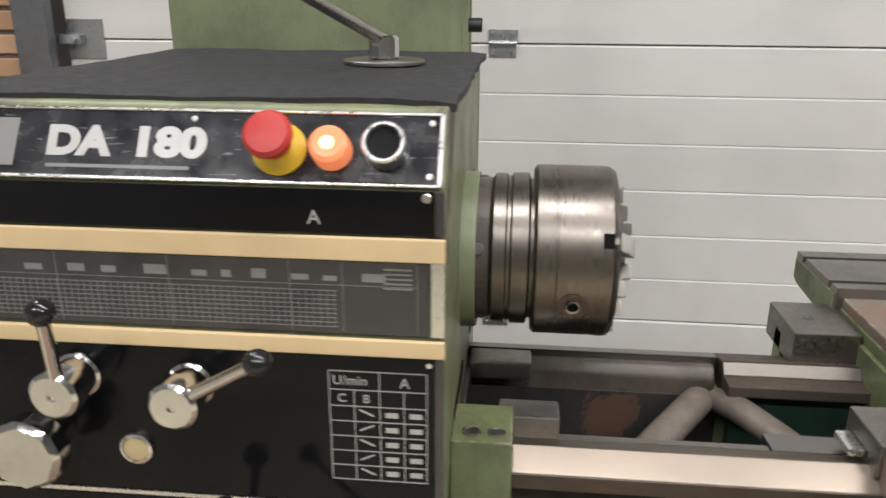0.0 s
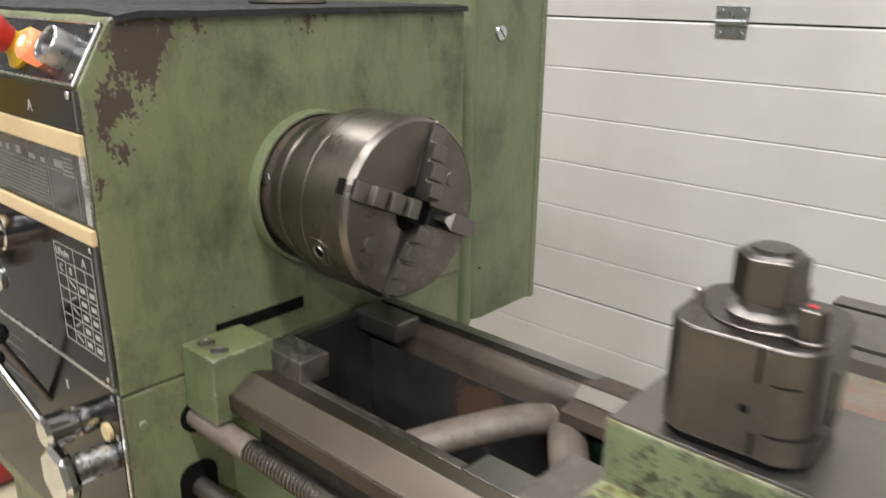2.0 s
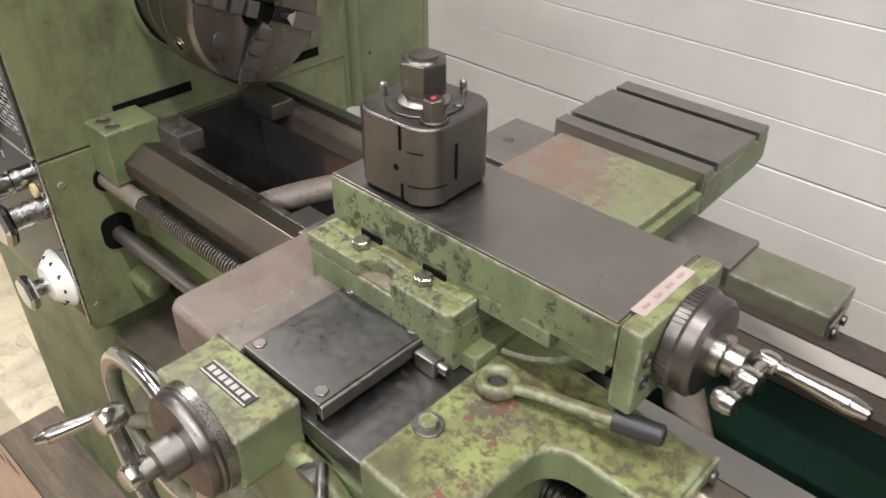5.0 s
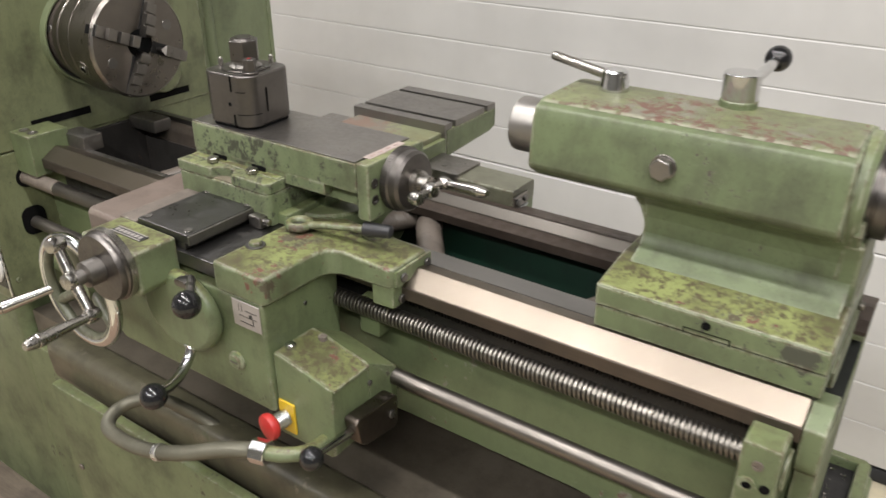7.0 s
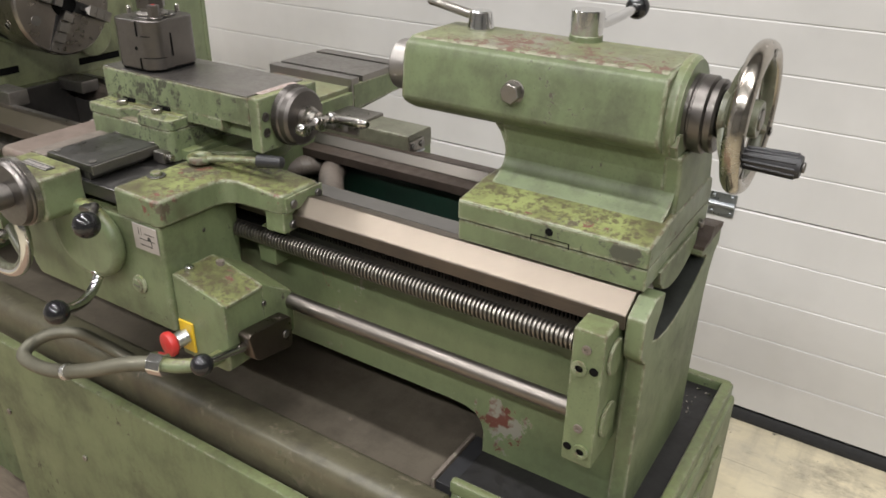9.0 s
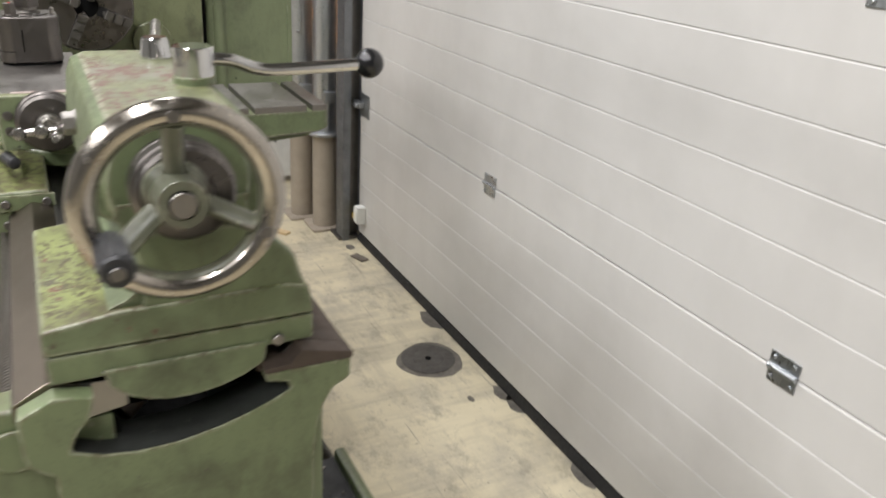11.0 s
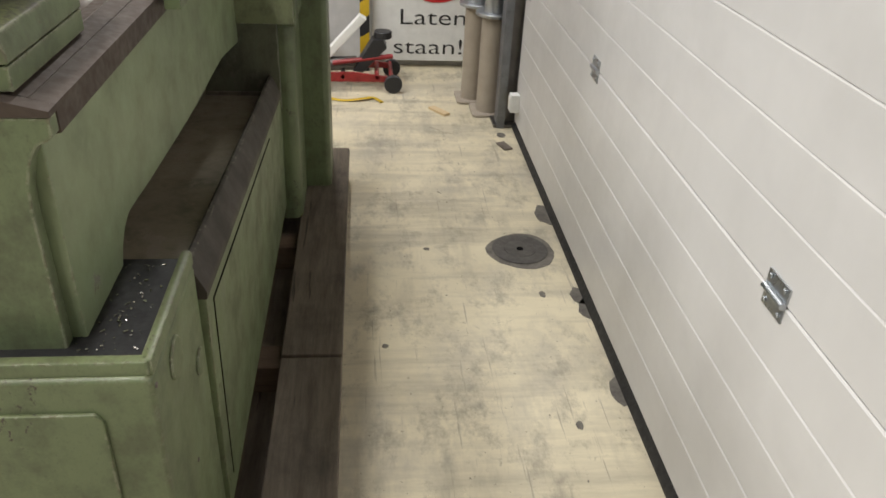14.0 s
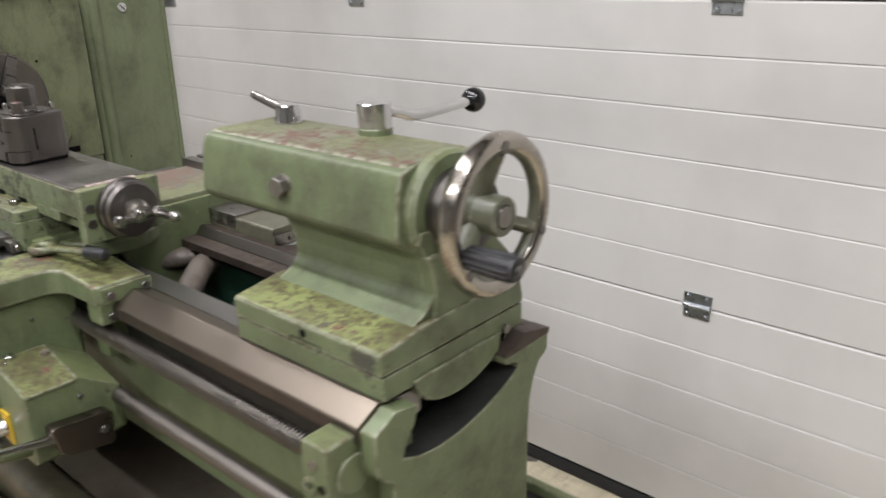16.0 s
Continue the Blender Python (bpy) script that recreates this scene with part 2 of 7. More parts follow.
M_WING_REAR = paint("oily_rear_wing", (0.122, 0.122, 0.084), (0.045, 0.038, 0.028), 0.5, (0.11, 0.09, 0.07), 0.8, 0.36, 55.0, edge_wear=0.7)
M_WING_BARE = paint("bare_wing", (0.155, 0.12, 0.1), (0.07, 0.045, 0.034), 0.8, (0.1, 0.062, 0.046), 0.6, 0.42, 34.0, (0.17, 0.15, 0.13), edge_wear=0.6)
M_TRAY = paint("oily_tray", (0.2, 0.17, 0.12), (0.04, 0.036, 0.022), 0.85, (0.22, 0.185, 0.15), 0.75, 0.4, 30.0, edge_wear=0.0)
M_LIP_REAR = paint("brown_rear_lip", (0.036, 0.028, 0.02), (0.018, 0.015, 0.012), 0.4, (0.06, 0.05, 0.04), 0.7, 0.6, 40.0, edge_wear=0.3)
M_TRAY_LIP = paint("brown_lip", (0.098, 0.09, 0.058), (0.034, 0.028, 0.02), 0.7, (0.15, 0.125, 0.09), 0.9, 0.4, 26.0, (0.07, 0.075, 0.042), edge_wear=0.4)
M_TRAY_FRONT = paint("oily_sheet", (0.088, 0.075, 0.058), (0.036, 0.03, 0.023), 0.15, (0.12, 0.09, 0.065), 0.8, 0.36, 40.0, edge_wear=0.0)
M_GREEN_TAIL = paint("tailstock_green", (0.128, 0.159, 0.08), GREEN_D, 0.22, (0.06, 0.05, 0.04), 0.75, 0.48, 70.0, edge_wear=0.9)
M_GREEN_BASE = paint("base_green", (0.134, 0.168, 0.084), GREEN_D, 0.45, (0.05, 0.05, 0.038), 0.5, 0.4, 90.0, edge_wear=0.9, spots=(((1.333, -0.122, 1.084), 0.024, 0.36),))
M_BROWN_WAY = plain("brown_way", (0.085, 0.064, 0.051), 0.6, 0.4, 0.0, 80.0, 0.3)
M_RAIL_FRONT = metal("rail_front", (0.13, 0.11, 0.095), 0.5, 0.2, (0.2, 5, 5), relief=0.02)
M_PIT = paint("dark_pit", (0.035, 0.032, 0.03), (0.014, 0.013, 0.012), 0.35, (0.085, 0.045, 0.03), 0.9, 0.4, 50.0, spots=(((0.19, 0.1, 0.955), 0.06, 0.42),), edge_wear=0.0)
M_RED_DARK = plain("jack_red", (0.3, 0.02, 0.022), 0.35, 0, 0.0, 80.0, 0.4)
M_CAST_DIRTY = plain("oily_casting", (0.05, 0.047, 0.044), 0.42, 0.2, 0.35, 60.0, 0.4)
M_BLACK = plain("black_plastic", (0.012, 0.012, 0.013), 0.16, 0, 0.0)
M_BLACK_GRIP = plain("black_grip", (0.02, 0.02, 0.022), 0.45, 0, 0.1)
M_BLACK_PAN = plain("black_pan", (0.011, 0.01, 0.01), 0.55, 0, 0.3, 60.0, 0.4)
M_PANEL = plain("black_panel", (0.006, 0.006, 0.007), 0.14, 0, 0.0)
M_PANEL.node_tree.nodes["Principled BSDF"].inputs["Specular IOR Level"].default_value = 0.16
M_GREYPANEL = plain("smoked_panel", (0.05, 0.047, 0.047), 0.2, 0, 0.0, vary=0.3)
M_RIM = metal("polished_rim", (0.45, 0.415, 0.37), 0.22, 0.4, vary=0.35)
M_ALU = metal("aluminium_edge", (0.72, 0.72, 0.72), 0.28, 0.3)
M_SILVER = plain("silver_ink", (0.44, 0.43, 0.42), 0.4, 0.3)
M_GREYINK = plain("grey_ink", (0.19, 0.185, 0.18), 0.4)
# oily casting with the shade of rack recess and jaw slots in its colour
M_CAST_SHADE = plain("shaded_casting", (0.012, 0.0115, 0.011), 0.5, 0.2, 0.3, 80.0, 0.4)
M_PATCH = plain("bare_screed", (0.17, 0.153, 0.13), 0.8, 0, 0.4, 60.0, 0.5)
M_CREAM = plain("cream_strip", (0.62, 0.47, 0.27), 0.45, 0, 0.05)
M_MAT = plain("black_rubber_mat", (0.014, 0.014, 0.016), 0.75, 0, 0.5, 420.0)
M_RED = plain("red_plastic", (0.46, 0.03, 0.026), 0.42, 0, 0.0, 80.0, 0.3)
M_YELLOW = plain("yellow_plastic", (0.6, 0.4, 0.02), 0.42, 0, 0.0, 80.0, 0.25)
M_LABEL = plain("label_plate", (0.36, 0.33, 0.31), 0.4, 0.3)
M_PINK_LABEL = plain("worn_label", (0.36, 0.29, 0.265), 0.55, 0, 0.0, 80.0, 0.45)
M_WHITE = plain("white_paint", (0.75, 0.75, 0.72), 0.45)
# near-black without gloss: deep shade of holes and gaps put into colour
M_VOID = plain("recess_shade", (0.005, 0.005, 0.005), 0.9)
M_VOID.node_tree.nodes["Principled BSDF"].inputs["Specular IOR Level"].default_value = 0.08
M_RUBBER = plain("rubber_seal", (0.015, 0.015, 0.016), 0.6)
M_GALV_OLD = metal("dull_galvanised", (0.27, 0.28, 0.3), 0.5, 0.4, (3, 3, 0.6))
M_GALV = metal("galvanised", (0.5, 0.52, 0.54), 0.42, 0.5, (3, 3, 0.6))
M_HOSE = plain("woven_hose", (0.2, 0.19, 0.145), 0.45, 0.45, 0.3, 300.0, 0.3)
M_BEIGE = plain("beige_sleeve", (0.36, 0.31, 0.25), 0.6, 0, 0.1)
M_SWARF = metal("swarf", (0.7, 0.66, 0.6), 0.2)
M_SIGN_RED = plain("sign_red", (0.5, 0.02, 0.025), 0.4)
M_FADED_RED = plain("faded_red_ink", (0.27, 0.19, 0.17), 0.45)
M_TEXT = plain("sign_black", (0.015, 0.015, 0.015), 0.5)
M_GLASS_CREAM = plain("sight_glass", (0.5, 0.4, 0.22), 0.12)
M_STRAP = plain("sling_cloth", (0.4, 0.355, 0.28), 0.85, 0, 0.5, 260.0, 0.75)
M_STRAP_GREEN = plain("green_sling_cloth", (0.3, 0.4, 0.34), 0.85, 0, 0.4, 260.0, 0.6)
M_STRAP_BROWN = plain("ochre_sling_cloth", (0.2, 0.15, 0.05), 0.85, 0, 0.4, 260.0, 0.6)
M_BLUE = plain("blue_cloth", (0.03, 0.2, 0.55), 0.8)
M_BROWN = plain("brown_board", (0.11, 0.035, 0.016), 0.35, 0, 0.05, 20.0, 0.3)


def lamp_glow():
    m, n, l, b = nodes_of("lit_lens", 0.25, 0, (0.7, 0.2, 0.1))
    b.inputs["Emission Color"].default_value = (1.0, 0.3, 0.12, 1)
    b.inputs["Emission Strength"].default_value = 0.55
    return m


def lamp_core():
    m, n, l, b = nodes_of("lit_core", 0.25, 0, (0.9, 0.5, 0.2))
    b.inputs["Emission Color"].default_value = (1.0, 0.55, 0.15, 1)
    b.inputs["Emission Strength"].default_value = 7.0
    return m


M_LENS, M_CORE = lamp_glow(), lamp_core()


def door_white():
    m, n, l, b = nodes_of("door_enamel", 0.34)
    v = coords(n, l)
    c = noise_of(n, l, coords(n, l, 1.0, (1, 1, 0.4)), 3.0, 6.0, 0.6)
    col = mix_of(n, l, value_ramp(n, l, c, 0.45, 0.75), (0.588, 0.574, 0.556), (0.528, 0.513, 0.494))
    dirt = noise_of(n, l, coords(n, l, 1.0, (1, 1, 1.5)), 1.6, 5.0, 0.55)
    col = mix_of(n, l, value_ramp(n, l, dirt, 0.46, 0.7, 0.0, 0.45), col, (0.4, 0.39, 0.375))
    spots = noise_of(n, l, v, 9.0, 8.0, 0.75)
    col = mix_of(n, l, value_ramp(n, l, spots, 0.7, 0.78, 0.0, 0.35), col, (0.4, 0.38, 0.34))
    l.new(col, b.inputs["Base Color"])
    l.new(value_ramp(n, l, noise_of(n, l, v, 30.0, 3.0), 0.3, 0.7, 0.3, 0.42), b.inputs["Roughness"])
    bump_of(n, l, noise_of(n, l, v, 350.0, 2.0), 0.12, 0.0006, b)
    return m


def floor_concrete():
    m, n, l, b = nodes_of("floor_coating", 0.5)
    v = coords(n, l)
    c = noise_of(n, l, v, 1.7, 6.0, 0.6)
    col = mix_of(n, l, value_ramp(n, l, c, 0.35, 0.68), (0.69, 0.615, 0.445), (0.56, 0.495, 0.345))
    # tyre and drag marks
    for st, sc, lo, k in (((0.9, 3.2, 1), 1.5, 0.53, 0.3), ((4.2, 0.5, 1), 1.3, 0.5, 0.3), ((9.0, 0.9, 1), 1.1, 0.52, 0.2)):
        streak = noise_of(n, l, coords(n, l, 1.0, st), sc, 7.0, 0.66)
        col = mix_of(n, l, value_ramp(n, l, streak, lo, lo + 0.18, 0.0, k + 0.22), col, (0.2, 0.182, 0.15))
    scuff = noise_of(n, l, coords(n, l, 1.0, (1, 1.4, 1)), 4.5, 12.0, 0.76)
    col = mix_of(n, l, value_ramp(n, l, scuff, 0.51, 0.68, 0.0, 0.76), col, (0.16, 0.145, 0.12))
    for turn, lo in ((18, 0.64), (75, 0.65), (130, 0.67)):
        sv = coords(n, l, 1.0, (1, 1, 1))
        mp = n.new("ShaderNodeMapping")
        mp.inputs["Rotation"].default_value = (0, 0, radians(turn))
        mp.inputs["Scale"].default_value = (2.2, 55.0, 1.0)
        l.new(sv, mp.inputs["Vector"])
        line = noise_of(n, l, mp.outputs["Vector"], 1.0, 5.0, 0.6)
        col = mix_of(n, l, value_ramp(n, l, line, lo, lo + 0.05, 0.0, 0.5), col, (0.17, 0.15, 0.125))
    # grey worn areas and small dark specks
    worn = noise_of(n, l, coords(n, l, 1.0, (1, 1.25, 1)), 2.6, 11.0, 0.72)
    col = mix_of(n, l, value_ramp(n, l, worn, 0.47, 0.68, 0.0, 0.62), col, (0.33, 0.305, 0.26))
    specks = noise_of(n, l, v, 70.0, 3.0, 0.6)
    col = mix_of(n, l, value_ramp(n, l, specks, 0.7, 0.74, 0.0, 0.8), col, (0.09, 0.08, 0.068))
    # fine cracks
    warp = n.new("ShaderNodeTexNoise")
    warp.inputs["Scale"].default_value, warp.inputs["Detail"].default_value = 7.0, 5.0
    l.new(v, warp.inputs["Vector"])
    shift = n.new("ShaderNodeVectorMath")
    shift.operation = "MULTIPLY_ADD"
    l.new(warp.outputs["Color"], shift.inputs[0])
    shift.inputs[1].default_value = (0.22, 0.22, 0.0)
    l.new(v, shift.inputs[2])
    vor = n.new("ShaderNodeTexVoronoi")
    vor.feature = "DISTANCE_TO_EDGE"
    vor.inputs["Scale"].default_value = 4.2
    l.new(shift.outputs[0], vor.inputs["Vector"])
    line = value_ramp(n, l, vor.outputs["Distance"], 0.004, 0.014, 1.0, 0.0)
    some = value_ramp(n, l, noise_of(n, l, v, 4.0, 4.0, 0.7), 0.6, 0.67, 0.0, 0.6)
    both = n.new("ShaderNodeMath")
    both.operation = "MULTIPLY"
    l.new(line, both.inputs[0])
    l.new(some, both.inputs[1])
    col = mix_of(n, l, both.outputs[0], col, (0.1, 0.09, 0.075))
    pits = noise_of(n, l, v, 26.0, 5.0, 0.65)
    col = mix_of(n, l, value_ramp(n, l, pits, 0.68, 0.7, 0.0, 0.9), col, (0.075, 0.066, 0.058))
    l.new(col, b.inputs["Base Color"])
    l.new(value_ramp(n, l, scuff, 0.3, 0.7, 0.4, 0.62), b.inputs["Roughness"])
    bump_of(n, l, noise_of(n, l, v, 50.0, 6.0), 0.15, 0.003, b)
    return m


def wood(name, a, d, axis=0, dirt=0.5):
    m, n, l, b = nodes_of(name, 0.75)
    st = [7, 7, 7]
    st[axis] = 0.8
    g = noise_of(n, l, coords(n, l, 1.0, tuple(st)), 6.0, 10.0, 0.72)
    col = mix_of(n, l, value_ramp(n, l, g, 0.35, 0.66), a, d)
    st = [22, 22, 22]
    st[axis] = 1.1
    crack = noise_of(n, l, coords(n, l, 1.0, tuple(st)), 2.2, 4.0, 0.6)
    col = mix_of(n, l, value_ramp(n, l, crack, 0.66, 0.7, 0.0, 0.85), col, (0.02, 0.016, 0.012))
    s = noise_of(n, l, coords(n, l), 7.0, 6.0, 0.7)
    col = mix_of(n, l, value_ramp(n, l, s, 0.5, 0.7, 0.0, dirt), col, (0.035, 0.03, 0.026))
    oi = n.new("ShaderNodeObjectInfo")
    col = mix_of(n, l, value_ramp(n, l, oi.outputs["Random"], 0, 1, 0.0, 0.3), col, tuple(x * 0.5 for x in d))
    l.new(col, b.inputs["Base Color"])
    bump_of(n, l, g, 0.35, 0.003, b)
    return m


def scuffed_black():
    """Glossy black enamel plate with pale hairline scratches and wiped dust."""
    m, n, l, b = nodes_of("scuffed_black", 0.2)
    v = coords(n, l)
    col = mix_of(n, l, value_ramp(n, l, noise_of(n, l, v, 16.0, 5.0, 0.6), 0.42, 0.7, 0.0, 0.8), (0.009, 0.009, 0.011), (0.03, 0.031, 0.036))
    for turn, lo in ((25, 0.67), (-35, 0.69), (80, 0.7)):
        mp = n.new("ShaderNodeMapping")
        mp.inputs["Rotation"].default_value = (0, radians(turn), 0)
        mp.inputs["Scale"].default_value = (30.0, 60.0, 420.0)
        l.new(v, mp.inputs["Vector"])
        line = noise_of(n, l, mp.outputs["Vector"], 1.0, 3.0, 0.6)
        col = mix_of(n, l, value_ramp(n, l, line, lo, lo + 0.03, 0.0, 0.55), col, (0.3, 0.31, 0.33))
    l.new(col, b.inputs["Base Color"])
    l.new(value_ramp(n, l, noise_of(n, l, v, 40.0, 5.0), 0.35, 0.65, 0.14, 0.32), b.inputs["Roughness"])
    return m


def brick_mat():
    m, n, l, b = nodes_of("sand_brick", 0.8)
    oi = n.new("ShaderNodeObjectInfo")
    col = ramp_of(n, l, oi.outputs["Random"], [(0.0, (0.4, 0.24, 0.14)), (0.4, (0.48, 0.3, 0.18)), (0.75, (0.44, 0.26, 0.155)), (1.0, (0.54, 0.35, 0.22))])
    s = noise_of(n, l, coords(n, l), 40.0, 6.0, 0.65)
    col = mix_of(n, l, value_ramp(n, l, s, 0.4, 0.75, 0.0, 0.4), col, (0.3, 0.17, 0.1))
    l.new(col, b.inputs["Base Color"])
    bump_of(n, l, s, 0.4, 0.003, b)
    return m


M_DOOR, M_FLOOR = door_white(), floor_concrete()
M_TIMBER = wood("pallet_timber", (0.185, 0.148, 0.108), (0.08, 0.062, 0.046), 0, 0.6)
M_TIMBER_Y = wood("pallet_block", (0.17, 0.115, 0.075), (0.09, 0.06, 0.04), 1, 0.5)
M_PLY = wood("plywood_sheet", (0.34, 0.23, 0.155), (0.25, 0.165, 0.11), 0, 0.35)
M_BRICK = brick_mat()
M_PLATE = scuffed_black()
M_MORTAR = plain("mortar", (0.26, 0.23, 0.2), 0.9, 0, 0.4, 90.0)
M_WALL_PALE = plain("pale_wall", (0.5, 0.49, 0.475), 0.8, 0, 0.2, 30.0)
M_WALL = plain("hall_wall", (0.17, 0.168, 0.16), 0.8, 0, 0.2, 30.0)
M_CEIL = plain("hall_ceiling", (0.2, 0.2, 0.2), 0.8)
M_DRAIN = plain("iron_lid", (0.1, 0.092, 0.083), 0.6, 0.3, 0.4, 90.0, 0.3)


# ---- mesh helpers ----
def mesh_of(bm, name):
    me = bpy.data.meshes.new(name)
    bm.to_mesh(me)
    bm.free()
    return me


def smooth(bm, angle=35):
    lim = radians(angle)
    for f in bm.faces:
        f.smooth = True
    for e in bm.edges:
        e.smooth = len(e.link_faces) == 2 and e.calc_face_angle(0) < lim
    return bm


def box(x0, x1, y0, y1, z0, z1, bevel=0.002, seg=2, bm=None):
    own = bmesh.new()
    r = bmesh.ops.create_cube(own, size=1)
    for v in r["verts"]:
        v.co = Vector(((x0 + x1) / 2 + v.co.x * (x1 - x0), (y0 + y1) / 2 + v.co.y * (y1 - y0), (z0 + z1) / 2 + v.co.z * (z1 - z0)))
    if bevel:
        bmesh.ops.bevel(own, geom=own.edges[:], offset=bevel, segments=seg, affect="EDGES", profile=0.5)
    smooth(own)
    return join(bm, own)


def join(bm, own):
    if bm is None:
        return own
    me = bpy.data.meshes.new("joined")
    own.to_mesh(me)
    own.free()
    bm.from_mesh(me)
    bpy.data.meshes.remove(me)
    return bm


def place(own, m):
    bmesh.ops.transform(own, matrix=m, verts=own.verts[:])
    return own


def turned(profile, m=None, seg=40, bm=None):
    """A body of revolution round local z. profile: (radius, height) from one end to the other."""
    own = bmesh.new()
    rings = []
    for r, h in profile:
        if r < 1e-6:
            rings.append([own.verts.new((0, 0, h))])
        else:
            rings.append([own.verts.new((r * math.cos(2 * math.pi * k / seg), r * math.sin(2 * math.pi * k / seg), h)) for k in range(seg)])
    for a, b in zip(rings, rings[1:]):
        for k in range(seg):
            q = (k + 1) % seg
            if len(a) == 1 and len(b) > 1:
                own.faces.new((a[0], b[q], b[k]))
            elif len(b) == 1 and len(a) > 1:
                own.faces.new((a[k], a[q], b[0]))
            elif len(a) > 1:
                own.faces.new((a[k], a[q], b[q], b[k]))
    bmesh.ops.recalc_face_normals(own, faces=own.faces[:])
    smooth(own)
    if m is not None:
        place(own, m)
    return join(bm, own)


def disc_profile(r, h0, h1, bev=0.001):
    return [(0, h0), (r - bev, h0), (r, h0 + bev), (r, h1 - bev), (r - bev, h1), (0, h1)]


def prism(points, a0, a1, axis="x", bevel=0.002, seg=2, bm=None, crisp=35):
    """A polygon drawn out along an axis. points: x: (y, z); y: (x, z); z: (x, y)."""
    own = bmesh.new()
    to = {"x": lambda p, a: (a, p[0], p[1]), "y": lambda p, a: (p[0], a, p[1]), "z": lambda p, a: (p[0], p[1], a)}[axis]
    va = [own.verts.new(to(p, a0)) for p in points]
    vb = [own.verts.new(to(p, a1)) for p in points]
    k = len(points)
    own.faces.new(va)
    own.faces.new(vb[::-1])
    for i in range(k):
        own.faces.new((va[i], vb[i], vb[(i + 1) % k], va[(i + 1) % k]))
    bmesh.ops.recalc_face_normals(own, faces=own.faces[:])
    if bevel:
        sharp = [e for e in own.edges if e.calc_face_angle(0) > 0.45]
        bmesh.ops.bevel(own, geom=sharp, offset=bevel, segments=seg, affect="EDGES", profile=0.5, clamp_overlap=True)
    smooth(own, crisp)
    return join(bm, own)


def arc(cx, cy, r, a0, a1, k):
    return [(cx + r * math.cos(radians(a0 + (a1 - a0) * i / k)), cy + r * math.sin(radians(a0 + (a1 - a0) * i / k))) for i in range(k + 1)]


def round_rect(x0, x1, y0, y1, r, k=5):
    return arc(x1 - r, y0 + r, r, -90, 0, k) + arc(x1 - r, y1 - r, r, 0, 90, k) + arc(x0 + r, y1 - r, r, 90, 180, k) + arc(x0 + r, y0 + r, r, 180, 270, k)


def rod(p, q, r, r2=None, seg=20, bm=None, cap=0.0):
    """A round bar from p to q, with a rounded end where cap is given."""
    p, q = Vector(p), Vector(q)
    d = q - p
    r2 = r if r2 is None else r2
    c = min(cap, d.length * 0.4)
    prof = [(0, 0), (r - 0.0005, 0), (r, 0.0005)] + ([(r2, d.length - c)] + [(r2 * math.cos(a), d.length - c + c * math.sin(a)) for a in (0.5, 1.0, 1.35)] + [(0, d.length)] if c else [(r2, d.length - 0.0005), (r2 - 0.0005, d.length), (0, d.length)])
    m = Matrix.Translation(p) @ d.to_track_quat("Z", "Y").to_matrix().to_4x4()
    return turned(prof, m, seg, bm)


def sweep(path, r, seg=10, bm=None, flat=None):
    """A tube along points; flat: (half width, half thickness) for a strap."""
    own = bmesh.new()
    pts = [Vector(p) for p in path]
    rings = []
    up = Vector((0.13, 0.21, 0.97)).normalized()
    for i, p in enumerate(pts):
        d = (pts[min(i + 1, len(pts) - 1)] - pts[max(i - 1, 0)]).normalized()
        s = d.cross(up)
        if s.length < 0.05:
            s = d.cross(Vector((1, 0, 0)))
        s.normalize()
        u = s.cross(d).normalized()
        up = u
        ring = []
        for k in range(seg):
            a = 2 * math.pi * k / seg
            w, h = flat if flat else (r, r)
            ring.append(own.verts.new(p + s * w * math.cos(a) + u * h * math.sin(a)))
        rings.append(ring)
    for a, b in zip(rings, rings[1:]):
        for k in range(seg):
            own.faces.new((a[k], a[(k + 1) % seg], b[(k + 1) % seg], b[k]))
    own.faces.new(rings[0][::-1])
    own.faces.new(rings[-1])
    bmesh.ops.recalc_face_normals(own, faces=own.faces[:])
    smooth(own, 50)
    return join(bm, own)


def spline(points, steps=8):
    """A smooth line through points."""
    p = [Vector(a) for a in points]
    p = [p[0] * 2 - p[1]] + p + [p[-1] * 2 - p[-2]]
    out = []
    for i in range(1, len(p) - 2):
        for k in range(steps):
            t = k / steps
            out.append(0.5 * ((2 * p[i]) + (p[i + 1] - p[i - 1]) * t + (2 * p[i - 1] - 5 * p[i] + 4 * p[i + 1] - p[i + 2]) * t * t + (3 * p[i] - p[i - 1] - 3 * p[i + 1] + p[i + 2]) * t ** 3))
    out.append(p[-2])
    return out


def ring_of(major, minor, m, seg=48, mseg=14, squash=1.0, bm=None):
    own = bmesh.new()
    rows = []
    for i in range(seg):
        a = 2 * math.pi * i / seg
        rows.append([own.verts.new(((major + minor * math.cos(b)) * math.cos(a), (major + minor * math.cos(b)) * math.sin(a), minor * squash * math.sin(b))) for b in [2 * math.pi * k / mseg for k in range(mseg)]])
    for i in range(seg):
        for k in range(mseg):
            own.faces.new((rows[i][k], rows[(i + 1) % seg][k], rows[(i + 1) % seg][(k + 1) % mseg], rows[i][(k + 1) % mseg]))
    bmesh.ops.recalc_face_normals(own, faces=own.faces[:])
    smooth(own, 60)
    return join(bm, place(own, m))


